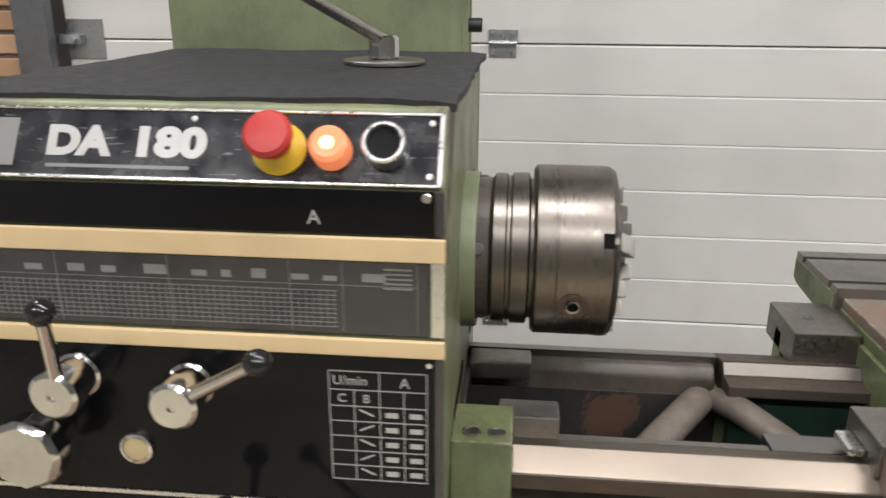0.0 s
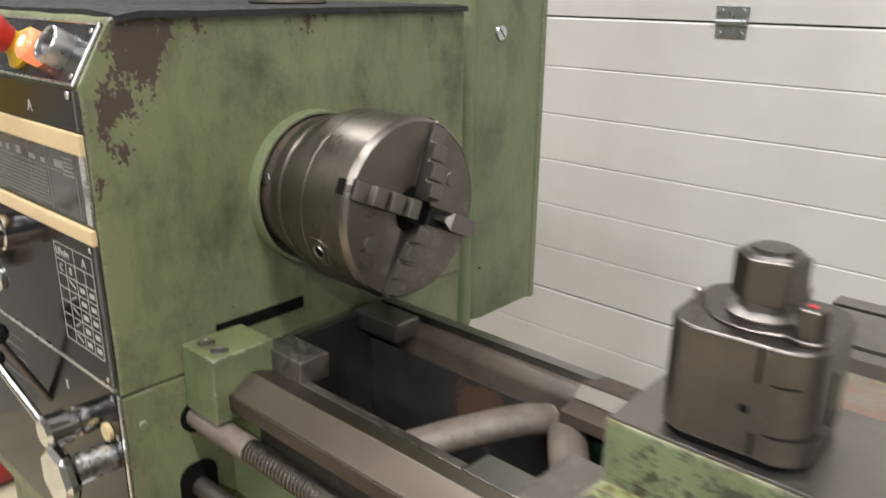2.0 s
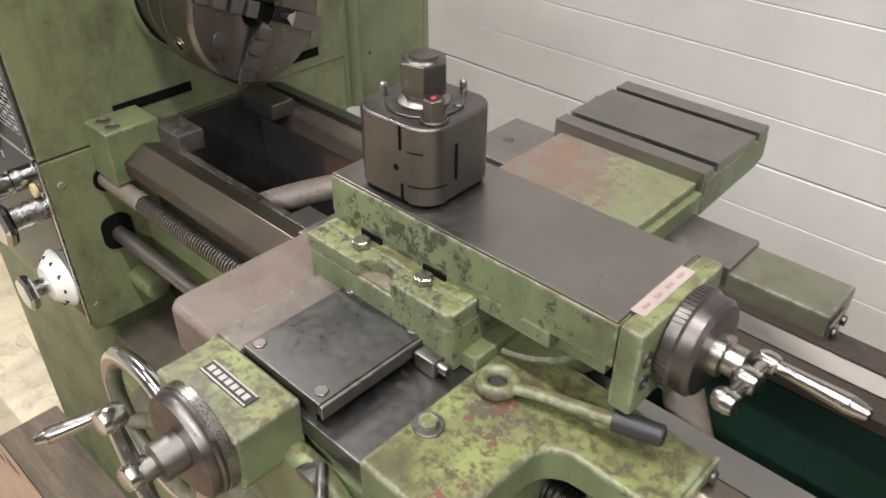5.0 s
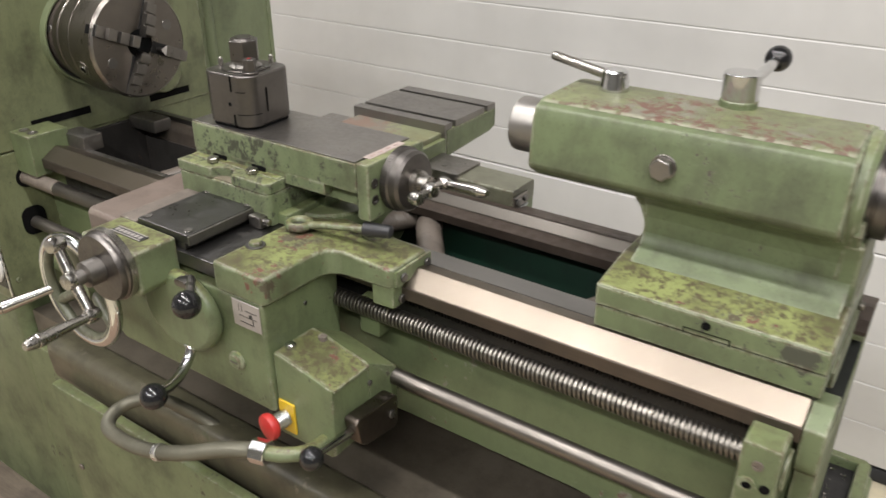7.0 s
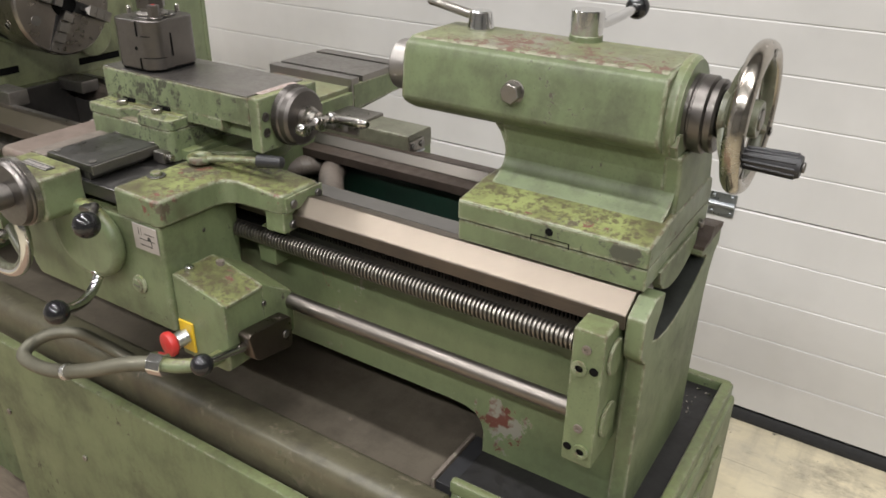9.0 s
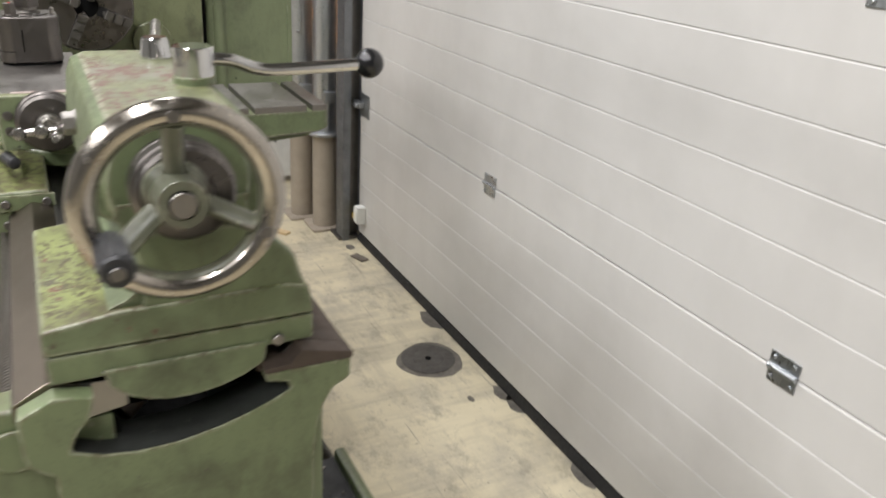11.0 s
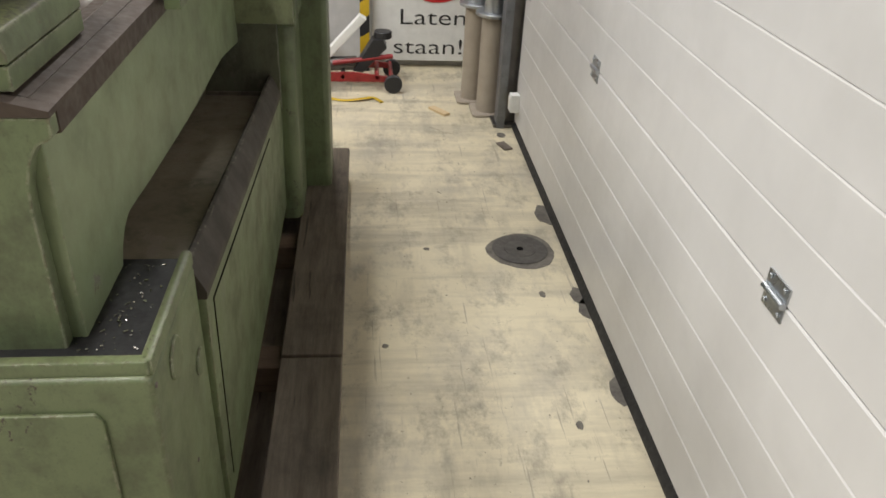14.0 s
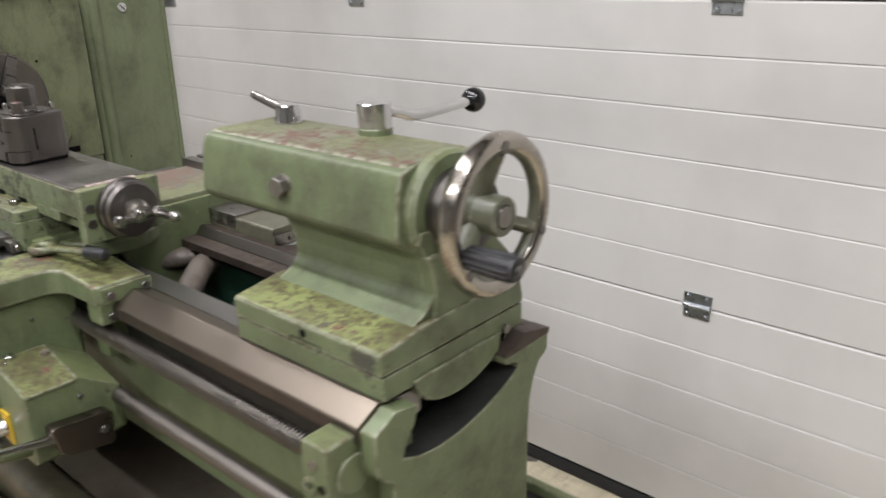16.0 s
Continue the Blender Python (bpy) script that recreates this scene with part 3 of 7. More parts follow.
def hexagon(r, h0, h1, m=None, bm=None, sides=6, bevel=0.001):
    own = prism([(r * math.cos(2 * math.pi * k / sides), r * math.sin(2 * math.pi * k / sides)) for k in range(sides)], h0, h1, "z", bevel, 1, None, 20)
    return join(bm, place(own, m) if m is not None else own)


def ball(r, c, bm=None, seg=24):
    prof = [(r * math.sin(math.pi * k / 14), -r * math.cos(math.pi * k / 14)) for k in range(15)]
    prof[0], prof[-1] = (0, -r), (0, r)
    return turned(prof, Matrix.Translation(c), seg, bm)


def part(name, bm, material, parent, label=""):
    ob = new(name, mesh_of(bm, name))
    ob.data.materials.append(material)
    ob.parent = parent
    if len(ob.data.polygons) < 12000:
        flat = ob.modifiers.new("flat_faces", "WEIGHTED_NORMAL")
        flat.keep_sharp = True
    return tagged(ob, label) if label else ob


def thing(name, label, category, group="", kind=""):
    return tagged(new(name), label, category, group, kind)


def setting(name, bm, material, label="", category=""):
    ob = new(name, mesh_of(bm, name))
    ob.data.materials.append(material)
    return tagged(ob, label, category, "", "structure")


def lettering(text, size, m, material, parent, name="lettering", thick=0.0004, align="LEFT", bold=0.0):
    cu = bpy.data.curves.new(name, "FONT")
    cu.body, cu.size, cu.extrude, cu.align_x, cu.offset = text, size, thick, align, bold
    tmp = bpy.data.objects.new("tmp_text", cu)
    scene.collection.objects.link(tmp)
    bpy.context.view_layer.update()
    me = bpy.data.meshes.new_from_object(tmp.evaluated_get(bpy.context.evaluated_depsgraph_get()))
    bpy.data.objects.remove(tmp)
    bpy.data.curves.remove(cu)
    me.transform(m)
    ob = new(name, me)
    me.materials.clear()
    me.materials.append(material)
    ob.parent = parent
    return ob


AX = pose(0, 0, 0, 0, 90, 0)      # local z along world x
SY, SZ = 0.018, 1.21             # spindle line

# ================= the hall =================
setting("floor", box(-2.3, 6.0, -5.0, 1.6, -0.1, 0.0, 0), M_FLOOR, "worn cream-coloured coated concrete floor with scuffs", "floor")
setting("ceiling", box(-2.3, 6.0, -5.0, 1.6, 3.6, 3.7, 0), M_CEIL, "pale hall ceiling", "ceiling")
setting("wall_west", box(-2.3, -2.06, -5.0, 1.6, 0.0, 3.6, 0), M_WALL, "plain pale hall wall", "wall")
# pale only to 1.3 m: unseen wall above stays grey to darken rail reflections
setting("wall_dado", box(-2.06, -2.05, -5.0, 1.22, 0.0, 1.3, 0), M_WALL_PALE, "white-painted lower part of the hall wall, top edge assumed", "wall")
setting("wall_south", box(-2.06, 6.0, -5.1, -5.0, 0.0, 3.6, 0), M_WALL, "plain pale hall wall", "wall")
setting("wall_east", box(5.9, 6.0, -5.0, 1.6, 0.0, 3.6, 0), M_WALL, "plain pale hall wall", "wall")
setting("wall_over_door", box(-1.3, 5.9, 1.22, 1.6, 3.0, 3.6, 0), M_WALL, "plain pale wall over the door", "wall")

# includes a batten for the added fill at (-1.5, 0.25)
for lx, ly in LAMPS:
    lum = thing("ceiling_light", "white fluorescent batten under the ceiling, place assumed", "light", "ceiling lights")
    lum.matrix_world = pose(lx, ly, LAMP_Z)
    part("housing", box(-0.62, 0.62, -0.07, 0.07, 0.0, 0.14, 0.004), M_WHITE, lum)

# brick pier beside the door
pier = setting("wall_brick", box(-2.06, -1.29, 1.23, 1.6, 0.0, 3.6, 0), M_MORTAR, "orange sand-faced brick wall beside the door", "wall")
bl, bh, bj = 0.21, 0.05, 0.0125
brick_mesh = mesh_of(box(-bl / 2, bl / 2, -0.012, 0.012, -bh / 2, bh / 2, 0.003, 1), "brick")
half_mesh = mesh_of(box(-0.0488, 0.0488, -0.012, 0.012, -bh / 2, bh / 2, 0.003, 1), "brick")
for me in (brick_mesh, half_mesh):
    me.materials.append(M_BRICK)
row = 0
z = 0.85
while z < 2.0:
    x = -1.29 - bl / 2 - (bl + bj) / 2 * (row % 2)
    if row % 2:
        ob = new("brick", half_mesh)
        ob.parent, ob.location = pier, (-1.29 - 0.0488, 1.226, z)
    while x > -2.06 + bl / 2:
        ob = new("brick", brick_mesh)
        ob.parent, ob.location = pier, (x + random.uniform(-0.001, 0.001), 1.226 + random.uniform(-0.002, 0.002), z)
        x -= bl + bj
    z += bh + bj
    row += 1

# ---- sectional door, six ribs to a section ----
DOOR = pose(0, 1.1475, 0, 0, 0, -0.35)
door = setting("door_1", box(-1.13, 5.2, 0.024, 0.06, 0.03, 3.2, 0), M_DOOR, "white ribbed steel sectional overhead door, closed", "door")
door.matrix_world = DOOR
RIB, J0 = 0.1205, 0.648
groove = 0.0045
for k in range(-5, 20):
    z0 = J0 + (k - 0) * RIB
    z1 = z0 + RIB
    z0 = max(z0, 0.036)
    lo = 0.002 if k % 6 == 0 else 0.0002
    hi = 0.002 if (k + 1) % 6 == 0 else 0.0002
    pts = [(0.028, z0 + lo), (0.0008, z0 + lo), (0.0, z0 + lo + 0.0008), (0.0, z1 - hi - groove), (0.003, z1 - hi), (0.028, z1 - hi)]
    part("rib", prism(pts, -1.12, 5.2, "x", 0, 2, None, 12), M_DOOR, door)
part("bottom_seal", prism([(-0.006, 0.002), (0.04, 0.002), (0.04, 0.036), (0.004, 0.036), (-0.007, 0.016)], -1.12, 5.2, "x", 0), M_RUBBER, door, "black rubber bottom seal")


def door_hinge(x, zc):
    h = part("hinge", rod((x - 0.034, -0.006, zc + 0.001), (x + 0.034, -0.006, zc + 0.001), 0.0065), M_GALV, door, "galvanised steel hinge")
    part("upper_leaf", box(x - 0.036, x + 0.036, -0.0035, 0, zc + 0.006, zc + 0.034, 0.001), M_GALV, h)
    part("lower_leaf", box(x - 0.034, x + 0.034, -0.0035, 0, zc - 0.032, zc - 0.004, 0.001), M_GALV, h)
    for sx in (-0.024, 0.024):
        for sz in (0.024, -0.022):
            part("screw", hexagon(0.0055, 0.0035, 0.0075, pose(x + sx, 0, zc + sz, 90, 0, 0)), M_GALV, h)


for hz in (0.648, 1.371, 2.094):
    for hx in (0.012, 1.176, 2.34):
        door_hinge(hx, hz)
# lower end of the door: side hinge with roller, small box switch
for hz in (0.648, 1.371):
    er = thing("roller_bracket", "galvanised roller bracket at the door's edge", "bracket", "roller brackets")
    er.matrix_world = DOOR @ pose(-1.07, 0, hz)
    part("plate", box(-0.05, 0.05, -0.004, 0, -0.05, 0.05, 0.001), M_GALV, er)
    part("arm", box(-0.09, 0.0, -0.03, -0.004, -0.012, 0.012, 0.002), M_GALV, er)
    part("roller", rod((-0.13, -0.02, 0.0), (-0.06, -0.02, 0.0), 0.008), M_IRON, er)
    part("nut", hexagon(0.012, 0.0, 0.012, pose(-0.02, -0.03, 0, 90, 0, 0)), M_GALV, er)
sw = thing("door_switch", "white plastic switch box low on the door", "switch box")
sw.matrix_world = DOOR @ pose(-1.06, -0.025, 0.15)
part("housing", box(-0.025, 0.025, -0.015, 0.025, -0.04, 0.04, 0.004), M_WHITE, sw)
part("cover", box(-0.02, 0.02, -0.019, -0.015, -0.032, 0.032, 0.002), M_WHITE, sw)
part("clip", box(-0.05, -0.026, -0.014, 0.0, -0.03, -0.006, 0.002), M_YELLOW, sw, "yellow clip")

# upright track of the door
track = thing("door_track", "galvanised steel upright door track", "door track", kind="structure")
track.matrix_world = pose(-1.165, 1.142, 0)
part("channel_back", box(-0.055, -0.05, -0.06, 0.1, 0.0, 3.2, 0.0008), M_GALV_OLD, track)
part("channel_front", box(-0.05, 0.035, -0.065, -0.06, 0.0, 3.2, 0.0008), M_GALV_OLD, track)
part("channel_lip", box(0.03, 0.035, -0.06, -0.03, 0.0, 3.2, 0.0008), M_GALV_OLD, track)
part("angle_iron", box(-0.15, -0.055, 0.09, 0.1, 0.0, 3.2, 0.001), M_GALV_OLD, track)
part("guide", box(-0.02, 0.0, -0.03, 0.02, 0.0, 3.2, 0.001), M_IRON, track)
part("foot", box(-0.09, 0.03, -0.08, 0.02, 0.0, 0.016, 0.004), M_IRON, track, "dark foot plate with cable")

# ---- drain cover ----
drain = thing("drain_cover", "round cast-iron drain cover let into the floor", "drain cover")
drain.matrix_world = pose(-0.05, 0.995, 0)
rs = random.Random(8)
own = bmesh.new()
rim_pts = [(0.114 + 0.007 * math.sin(2 * math.pi * k / 26 + 1.0) + 0.005 * math.sin(6 * math.pi * k / 26) + rs.uniform(-0.0022, 0.0022), 2 * math.pi * k / 26) for k in range(26)]
ring = [own.verts.new((r * math.cos(a), r * math.sin(a), 0.0014)) for r, a in rim_pts]
low = [own.verts.new((v.co.x * 1.03, v.co.y * 1.03, -0.003)) for v in ring]
own.faces.new(ring)
for k in range(26):
    own.faces.new((low[k], low[(k + 1) % 26], ring[(k + 1) % 26], ring[k]))
part("worn_surround", own, M_PATCH, drain, "bare uneven screed round the cover")
part("lid", turned([(0.0, 0.002), (0.092, 0.002), (0.094, 0.0045), (0.088, 0.006), (0.06, 0.0055), (0.058, 0.0045), (0.054, 0.0045), (0.052, 0.006), (0.014, 0.006), (0.012, 0.004), (0.0, 0.004)], None, 48), M_DRAIN, drain)
part("grip_hole", turned(disc_profile(0.011, 0.003, 0.0067, 0.0005)), M_VOID, drain)

# worn-through patches of the floor along the door
rs = random.Random(5)
for px, py, pa, pr in ((0.217, 1.019, 0.017, 0.01), (0.789, 0.997, 0.015, 0.009), (-0.3, 1.138, 0.075, 0.04), (0.23, 1.138, 0.05, 0.032), (0.3, 1.142, 0.05, 0.028), (0.67, 1.145, 0.06, 0.036), (0.46, 0.528, 0.009, 0.009), (-0.06, 0.68, 0.009, 0.011), (-1.05, 1.085, 0.028, 0.02)):
    pt = thing("floor_patch", "small grey bare patch in the floor coating", "floor patch", "floor patches")
    pt.matrix_world = pose(px, py, 0)
    own = bmesh.new()
    ring = [own.verts.new((pa * rs.uniform(0.85, 1.12) * math.cos(a), pr * rs.uniform(0.85, 1.12) * math.sin(a), 0.0012)) for a in [2 * math.pi * k / 14 for k in range(14)]]
    low = [own.verts.new((v.co.x * 1.05, v.co.y * 1.05, -0.003)) for v in ring]
    own.faces.new(ring)
    for k in range(14):
        own.faces.new((low[k], low[(k + 1) % 14], ring[(k + 1) % 14], ring[k]))
    part("patch", own, M_PATCH, pt)

# ---- bollards by the door ----
def bollard(x, y, top, handle):
    b = thing("bollard", "galvanised steel tube bollard on a beige sleeved foot", "bollard", "bollards by the door")
    b.matrix_world = pose(x, y, 0)
    part("foot_plate", prism(round_rect(-0.085, 0.085, -0.085, 0.085, 0.02), 0, 0.012, "z", 0.002), M_BEIGE, b)
    part("sleeve", turned([(0, 0.012), (0.058, 0.012), (0.058, 0.46), (0, 0.46)], None, 36), M_BEIGE, b, "beige sleeve")
    part("flange", turned(disc_profile(0.088, 0.46, 0.475, 0.002)), M_GALV, b)
    part("tube", turned([(0, 0.475), (0.051, 0.475), (0.051, top - 0.002), (0.049, top), (0.0, top)], None, 36), M_GALV, b)
    part("lug", box(0.045, 0.078, -0.028, 0.028, 0.615, 0.665, 0.003), M_GALV, b)
    if handle:
        part("handle", sweep(spline([(0.045, -0.03, 1.08), (0.085, -0.03, 1.075), (0.09, -0.03, 1.05), (0.09, -0.03, 0.93), (0.085, -0.03, 0.905), (0.045, -0.03, 0.9)], 5), 0.006), M_GALV, b)


bollard(-1.345, 1.067, 1.155, False)
bollard(-1.52, 1.012, 1.185, True)

# ---- far wall: board, sign, slings ----
bd = thing("wall_board", "dark reddish-brown varnished board on the wall", "board")
part("panel", box(-2.049, -2.03, 0.1, 1.2, 0.66, 2.3, 0.002), M_BROWN, bd)

sign = thing("warning_sign", "white sign with red no-forklift symbol and Dutch words", "sign")
sign.matrix_world = pose(-2.0, 0.86, 0)
part("board", box(-0.028, 0.0, -0.34, 0.25, 0.04, 0.692, 0.002), M_WHITE, sign)
TO_X = Matrix(((0, 0, 1, 0), (1, 0, 0, 0), (0, 1, 0, 0), (0, 0, 0, 1)))  # drawing (u, v) -> (y, z), facing +x
own = bmesh.new()
K = 56
rings = []
for rr in (1.0, 0.8):
    rings.append([own.verts.new((0.003, 0.188 * rr * math.cos(2 * math.pi * k / K), 0.503 + 0.15 * rr * math.sin(2 * math.pi * k / K))) for k in range(K)])
for k in range(K):
    own.faces.new((rings[0][k], rings[0][(k + 1) % K], rings[1][(k + 1) % K], rings[1][k]))
part("red_ring", own, M_SIGN_RED, sign)
part("forklift_symbol", prism([(-0.03, 0.44), (0.075, 0.44), (0.082, 0.455), (0.08, 0.505), (0.045, 0.51), (0.03, 0.5), (0.0, 0.475), (-0.03, 0.47)], 0.0005, 0.0022, "x", 0), M_TEXT, sign)
part("symbol_cab", sweep([(0.001, 0.05, 0.5), (0.001, 0.045, 0.56), (0.001, 0.0, 0.565), (0.001, -0.012, 0.48)], 0.004, 6), M_TEXT, sign)
part("symbol_mast", sweep([(0.001, -0.015, 0.59), (0.001, -0.07, 0.46)], 0.005, 6), M_TEXT, sign)
part("symbol_mast", sweep([(0.001, -0.033, 0.59), (0.001, -0.088, 0.46)], 0.004, 6), M_TEXT, sign)
part("symbol_fork", sweep([(0.001, -0.06, 0.445), (0.001, -0.13, 0.45)], 0.004, 6), M_TEXT, sign)
for wy in (-0.045, 0.05):
    part("symbol_wheel", turned(disc_profile(0.02, 0.0, 0.0024, 0.0002), pose(0, wy, 0.44, 0, 90, 0)), M_TEXT, sign)
    part("symbol_hub", turned(disc_profile(0.01, 0.0, 0.0028, 0.0002), pose(0, wy, 0.44, 0, 90, 0)), M_WHITE, sign)
part("red_bar", prism([(-0.128, 0.594), (-0.113, 0.608), (0.13, 0.414), (0.115, 0.4)], 0.0005, 0.0036, "x", 0), M_SIGN_RED, sign)
lettering("Laten", 0.118, Matrix.Translation((0.001, -0.203, 0.236)) @ TO_X @ Matrix.Diagonal((1.42, 1, 1, 1)), M_TEXT, sign, "wording", bold=-0.0008)
lettering("staan!", 0.118, Matrix.Translation((0.001, -0.232, 0.078)) @ TO_X @ Matrix.Diagonal((1.42, 1, 1, 1)), M_TEXT, sign, "wording", bold=-0.0008)


def sling(y, drop, width, mat, label, top=1.78, off=0.05, n=2, strap=0.012):
    """Webbing hung over a hook: n flat loops, each kinked a little differently."""
    s = thing("lifting_sling", label, "lifting sling", "slings on the wall")
    s.matrix_world = pose(-1.97, y, 0)
    part("hook", rod((-0.06, 0, top + 0.02), (off + 0.05, 0, top + 0.03), 0.008), M_IRON, s)
    r2 = random.Random(int(y * 1000) + int(drop * 100))
    for k in range(n):
        w, d = width * r2.uniform(0.7, 1.05), drop + 0.05 * k * r2.uniform(0.5, 1.4)
        x, c = off + 0.018 * k, r2.uniform(-0.02, 0.02)
        path = [(x, -0.01, top)]
        for f, g in ((0.25, -0.55), (0.5, -0.9), (0.7, -1.0), (0.86, -0.8), (0.96, -0.4), (1.0, 0.05), (0.95, 0.5), (0.84, 0.85), (0.65, 1.05), (0.42, 0.85), (0.2, 0.5)):
            path.append((x + r2.uniform(0, 0.03), c + w * g + r2.uniform(-0.009, 0.009), top - (top - d) * f + r2.uniform(-0.01, 0.01)))
        path.append((x, 0.01, top))
        part("loop", sweep(spline(path, 6), 0, 8, None, (strap * r2.uniform(0.8, 1.15), 0.0025)), mat, s)


sling(0.89, 0.765, 0.11, M_STRAP, "dirty white webbing sling hung in a long loop", n=1)
sling(0.935, 1.04, 0.085, M_STRAP, "dirty white webbing sling hung in a thick bundle", off=0.08, n=4, strap=0.016)
sling(0.95, 0.91, 0.05, M_STRAP_BROWN, "dark ochre webbing sling hung in loops", off=0.05, n=3)
sling(1.0, 1.08, 0.075, M_STRAP, "grey-white webbing sling hung in loops", off=0.12, n=2)
sling(0.59, 0.95, 0.035, M_STRAP_GREEN, "pale green webbing sling hung in loops", n=3)
sling(0.69, 0.935, 0.03, M_STRAP_GREEN, "pale green webbing sling hung in loops", off=0.08, n=3)
sling(0.64, 1.0, 0.04, M_STRAP, "dirty white webbing sling hung in loops", off=0.1, n=2)
sling(0.78, 1.05, 0.03, M_STRAP_BROWN, "dark ochre webbing sling hung in loops", off=0.06, n=2)
sling(0.42, 1.1, 0.06, M_STRAP, "dirty white webbing sling hung in loops", off=0.06, n=4)
rag = thing("blue_rag", "bright blue cloth hung on the wall", "cloth")
part("cloth", prism([(0.66, 1.46), (0.78, 1.47), (0.8, 1.75), (0.65, 1.75)], -1.86, -1.85, "x", 0.003), M_BLUE, rag)

# yellow hi-vis cloth and blue pole by the far wall
cl = thing("yellow_cloth", "yellow cloth hung up by the far wall", "cloth")
part("cloth", prism([(-0.98, 1.02), (-0.76, 0.94), (-0.7, 1.22), (-0.97, 1.3)], -2.05, -2.035, "x", 0.004), M_YELLOW, cl)

# ---- trolley jack and striped post ----
jack = thing("trolley_jack", "red steel trolley jack with white arm on the floor", "jack")
jack.matrix_world = pose(-1.72, 0.42, 0)
part("side_frame", prism([(-0.3, 0.05), (0.2, 0.05), (0.2, 0.075), (0.0, 0.1), (-0.3, 0.09)], -0.12, -0.108, "x", 0.003), M_RED_DARK, jack)
part("side_frame", prism([(-0.3, 0.05), (0.2, 0.05), (0.2, 0.075), (0.0, 0.1), (-0.3, 0.09)], 0.108, 0.12, "x", 0.003), M_RED_DARK, jack)
for jy in (-0.25, -0.05, 0.12, 0.19):
    part("cross_bar", rod((-0.12, jy, 0.075), (0.12, jy, 0.075), 0.011), M_IRON if jy < 0 else M_RED_DARK, jack)
part("pump_body", rod((0, -0.2, 0.1), (0, 0.02, 0.11), 0.035), M_IRON, jack)
part("cross_plate", box(-0.1, 0.1, -0.3, -0.15, 0.05, 0.062, 0.003), M_RED_DARK, jack)
part("lift_arm", prism([(-0.2, 0.1), (-0.17, 0.08), (0.07, 0.335), (0.035, 0.355)], -0.028, 0.028, "x", 0.004), M_WHITE, jack, "scuffed white lifting arm")
part("saddle", turned(disc_profile(0.045, 0.0, 0.035, 0.004), pose(0, 0.15, 0.24)), M_BLACK_GRIP, jack)
part("saddle_arm", prism([(0.0, 0.08), (0.05, 0.075), (0.17, 0.2), (0.15, 0.245), (0.1, 0.24)], -0.05, 0.05, "x", 0.004), M_BLACK_GRIP, jack)
part("release_rod", rod((0.04, -0.1, 0.12), (0.04, 0.2, 0.16), 0.012), M_RED_DARK, jack)
for jx in (-0.13, 0.13):
    part("wheel", turned(disc_profile(0.045, -0.016, 0.016, 0.004), pose(jx, 0.2, 0.045) @ AX), M_BLACK_GRIP, jack)
    part("wheel", turned(disc_profile(0.035, -0.014, 0.014, 0.004), pose(jx, -0.28, 0.035) @ AX), M_BLACK_GRIP, jack)
part("lever_socket", rod((0, -0.2, 0.12), (0, -0.34, 0.4), 0.014), M_IRON, jack)
post = thing("striped_post", "yellow and black striped steel post", "post")
post.matrix_world = pose(-1.95, 0.48, 0)
for k in range(9):
    part("band", prism([(-0.025, 0.09 * k), (0.025, 0.09 * k + 0.03), (0.025, 0.09 * k + 0.12), (-0.025, 0.09 * k + 0.09)] if k else [(-0.025, 0.0), (0.025, 0.0), (0.025, 0.12), (-0.025, 0.09)], -0.025, 0.025, "x", 0.001), M_YELLOW if k % 2 else M_BLACK_GRIP, post)
rope = thing("yellow_strap", "yellow strap lying on the floor", "strap")
part("strap", sweep(spline([(-1.5, 0.28, 0.006), (-1.46, 0.38, 0.005), (-1.47, 0.47, 0.012), (-1.5, 0.52, 0.006), (-1.44, 0.56, 0.006)], 6), 0, 6, None, (0.012, 0.004)), M_YELLOW, rope)
wedge = thing("wood_offcut", "small pale wooden offcut on the floor", "wood")
part("offcut", box(-0.06, 0.06, -0.018, 0.018, 0, 0.012, 0.002), M_CREAM, wedge)
wedge.matrix_world = pose(-1.33, 0.83, 0, 0, 0, 35)
card = thing("packing_scrap", "grey scrap of packing on the floor", "scrap")
part("scrap", box(-0.04, 0.04, -0.02, 0.02, 0, 0.008, 0.002), M_GREYCAST, card)
card.matrix_world = pose(-0.92, 1.08, 0, 0, 0, 20)

# ---- pallet under the machine ----
pal = thing("timber_pallet", "dark weathered timber pallet under the machine", "pallet")
for x0, x1 in ((-0.6, 0.655), (0.665, 1.75)):
    part("plank", box(x0, x1, 0.27, 0.418, 0.105, 0.132, 0.004), M_TIMBER, pal)
    part("plank", box(x0 - 0.02, x1 - 0.03, 0.08, 0.19, 0.1, 0.128, 0.004), M_TIMBER, pal)
    part("plank", box(x0, x1, -0.34, -0.2, 0.1, 0.13, 0.004), M_TIMBER, pal)
for bx in (-0.55, 0.05, 0.62, 1.2, 1.68):
    part("bearer", box(bx - 0.045, bx + 0.045, -0.42, 0.4, 0.022, 0.1, 0.004), M_TIMBER_Y, pal)
for y0, y1 in ((0.3, 0.4), (0.17, 0.285), (-0.42, -0.3)):
    part("skid", box(-0.6, 1.75, y0, y1, 0.0, 0.022, 0.003), M_TIMBER, pal)
ply = thing("plywood_sheet", "brown plywood sheet lying on the pallet", "board")
part("sheet", box(-0.95, 1.6, -1.25, -0.34, 0.1, 0.118, 0.002), M_PLY, ply)
for bx in (-0.9, 0.3, 1.5):
    part("batten", box(bx - 0.04, bx + 0.04, -0.93, -0.43, 0.0, 0.1, 0.003), M_TIMBER_Y, ply)

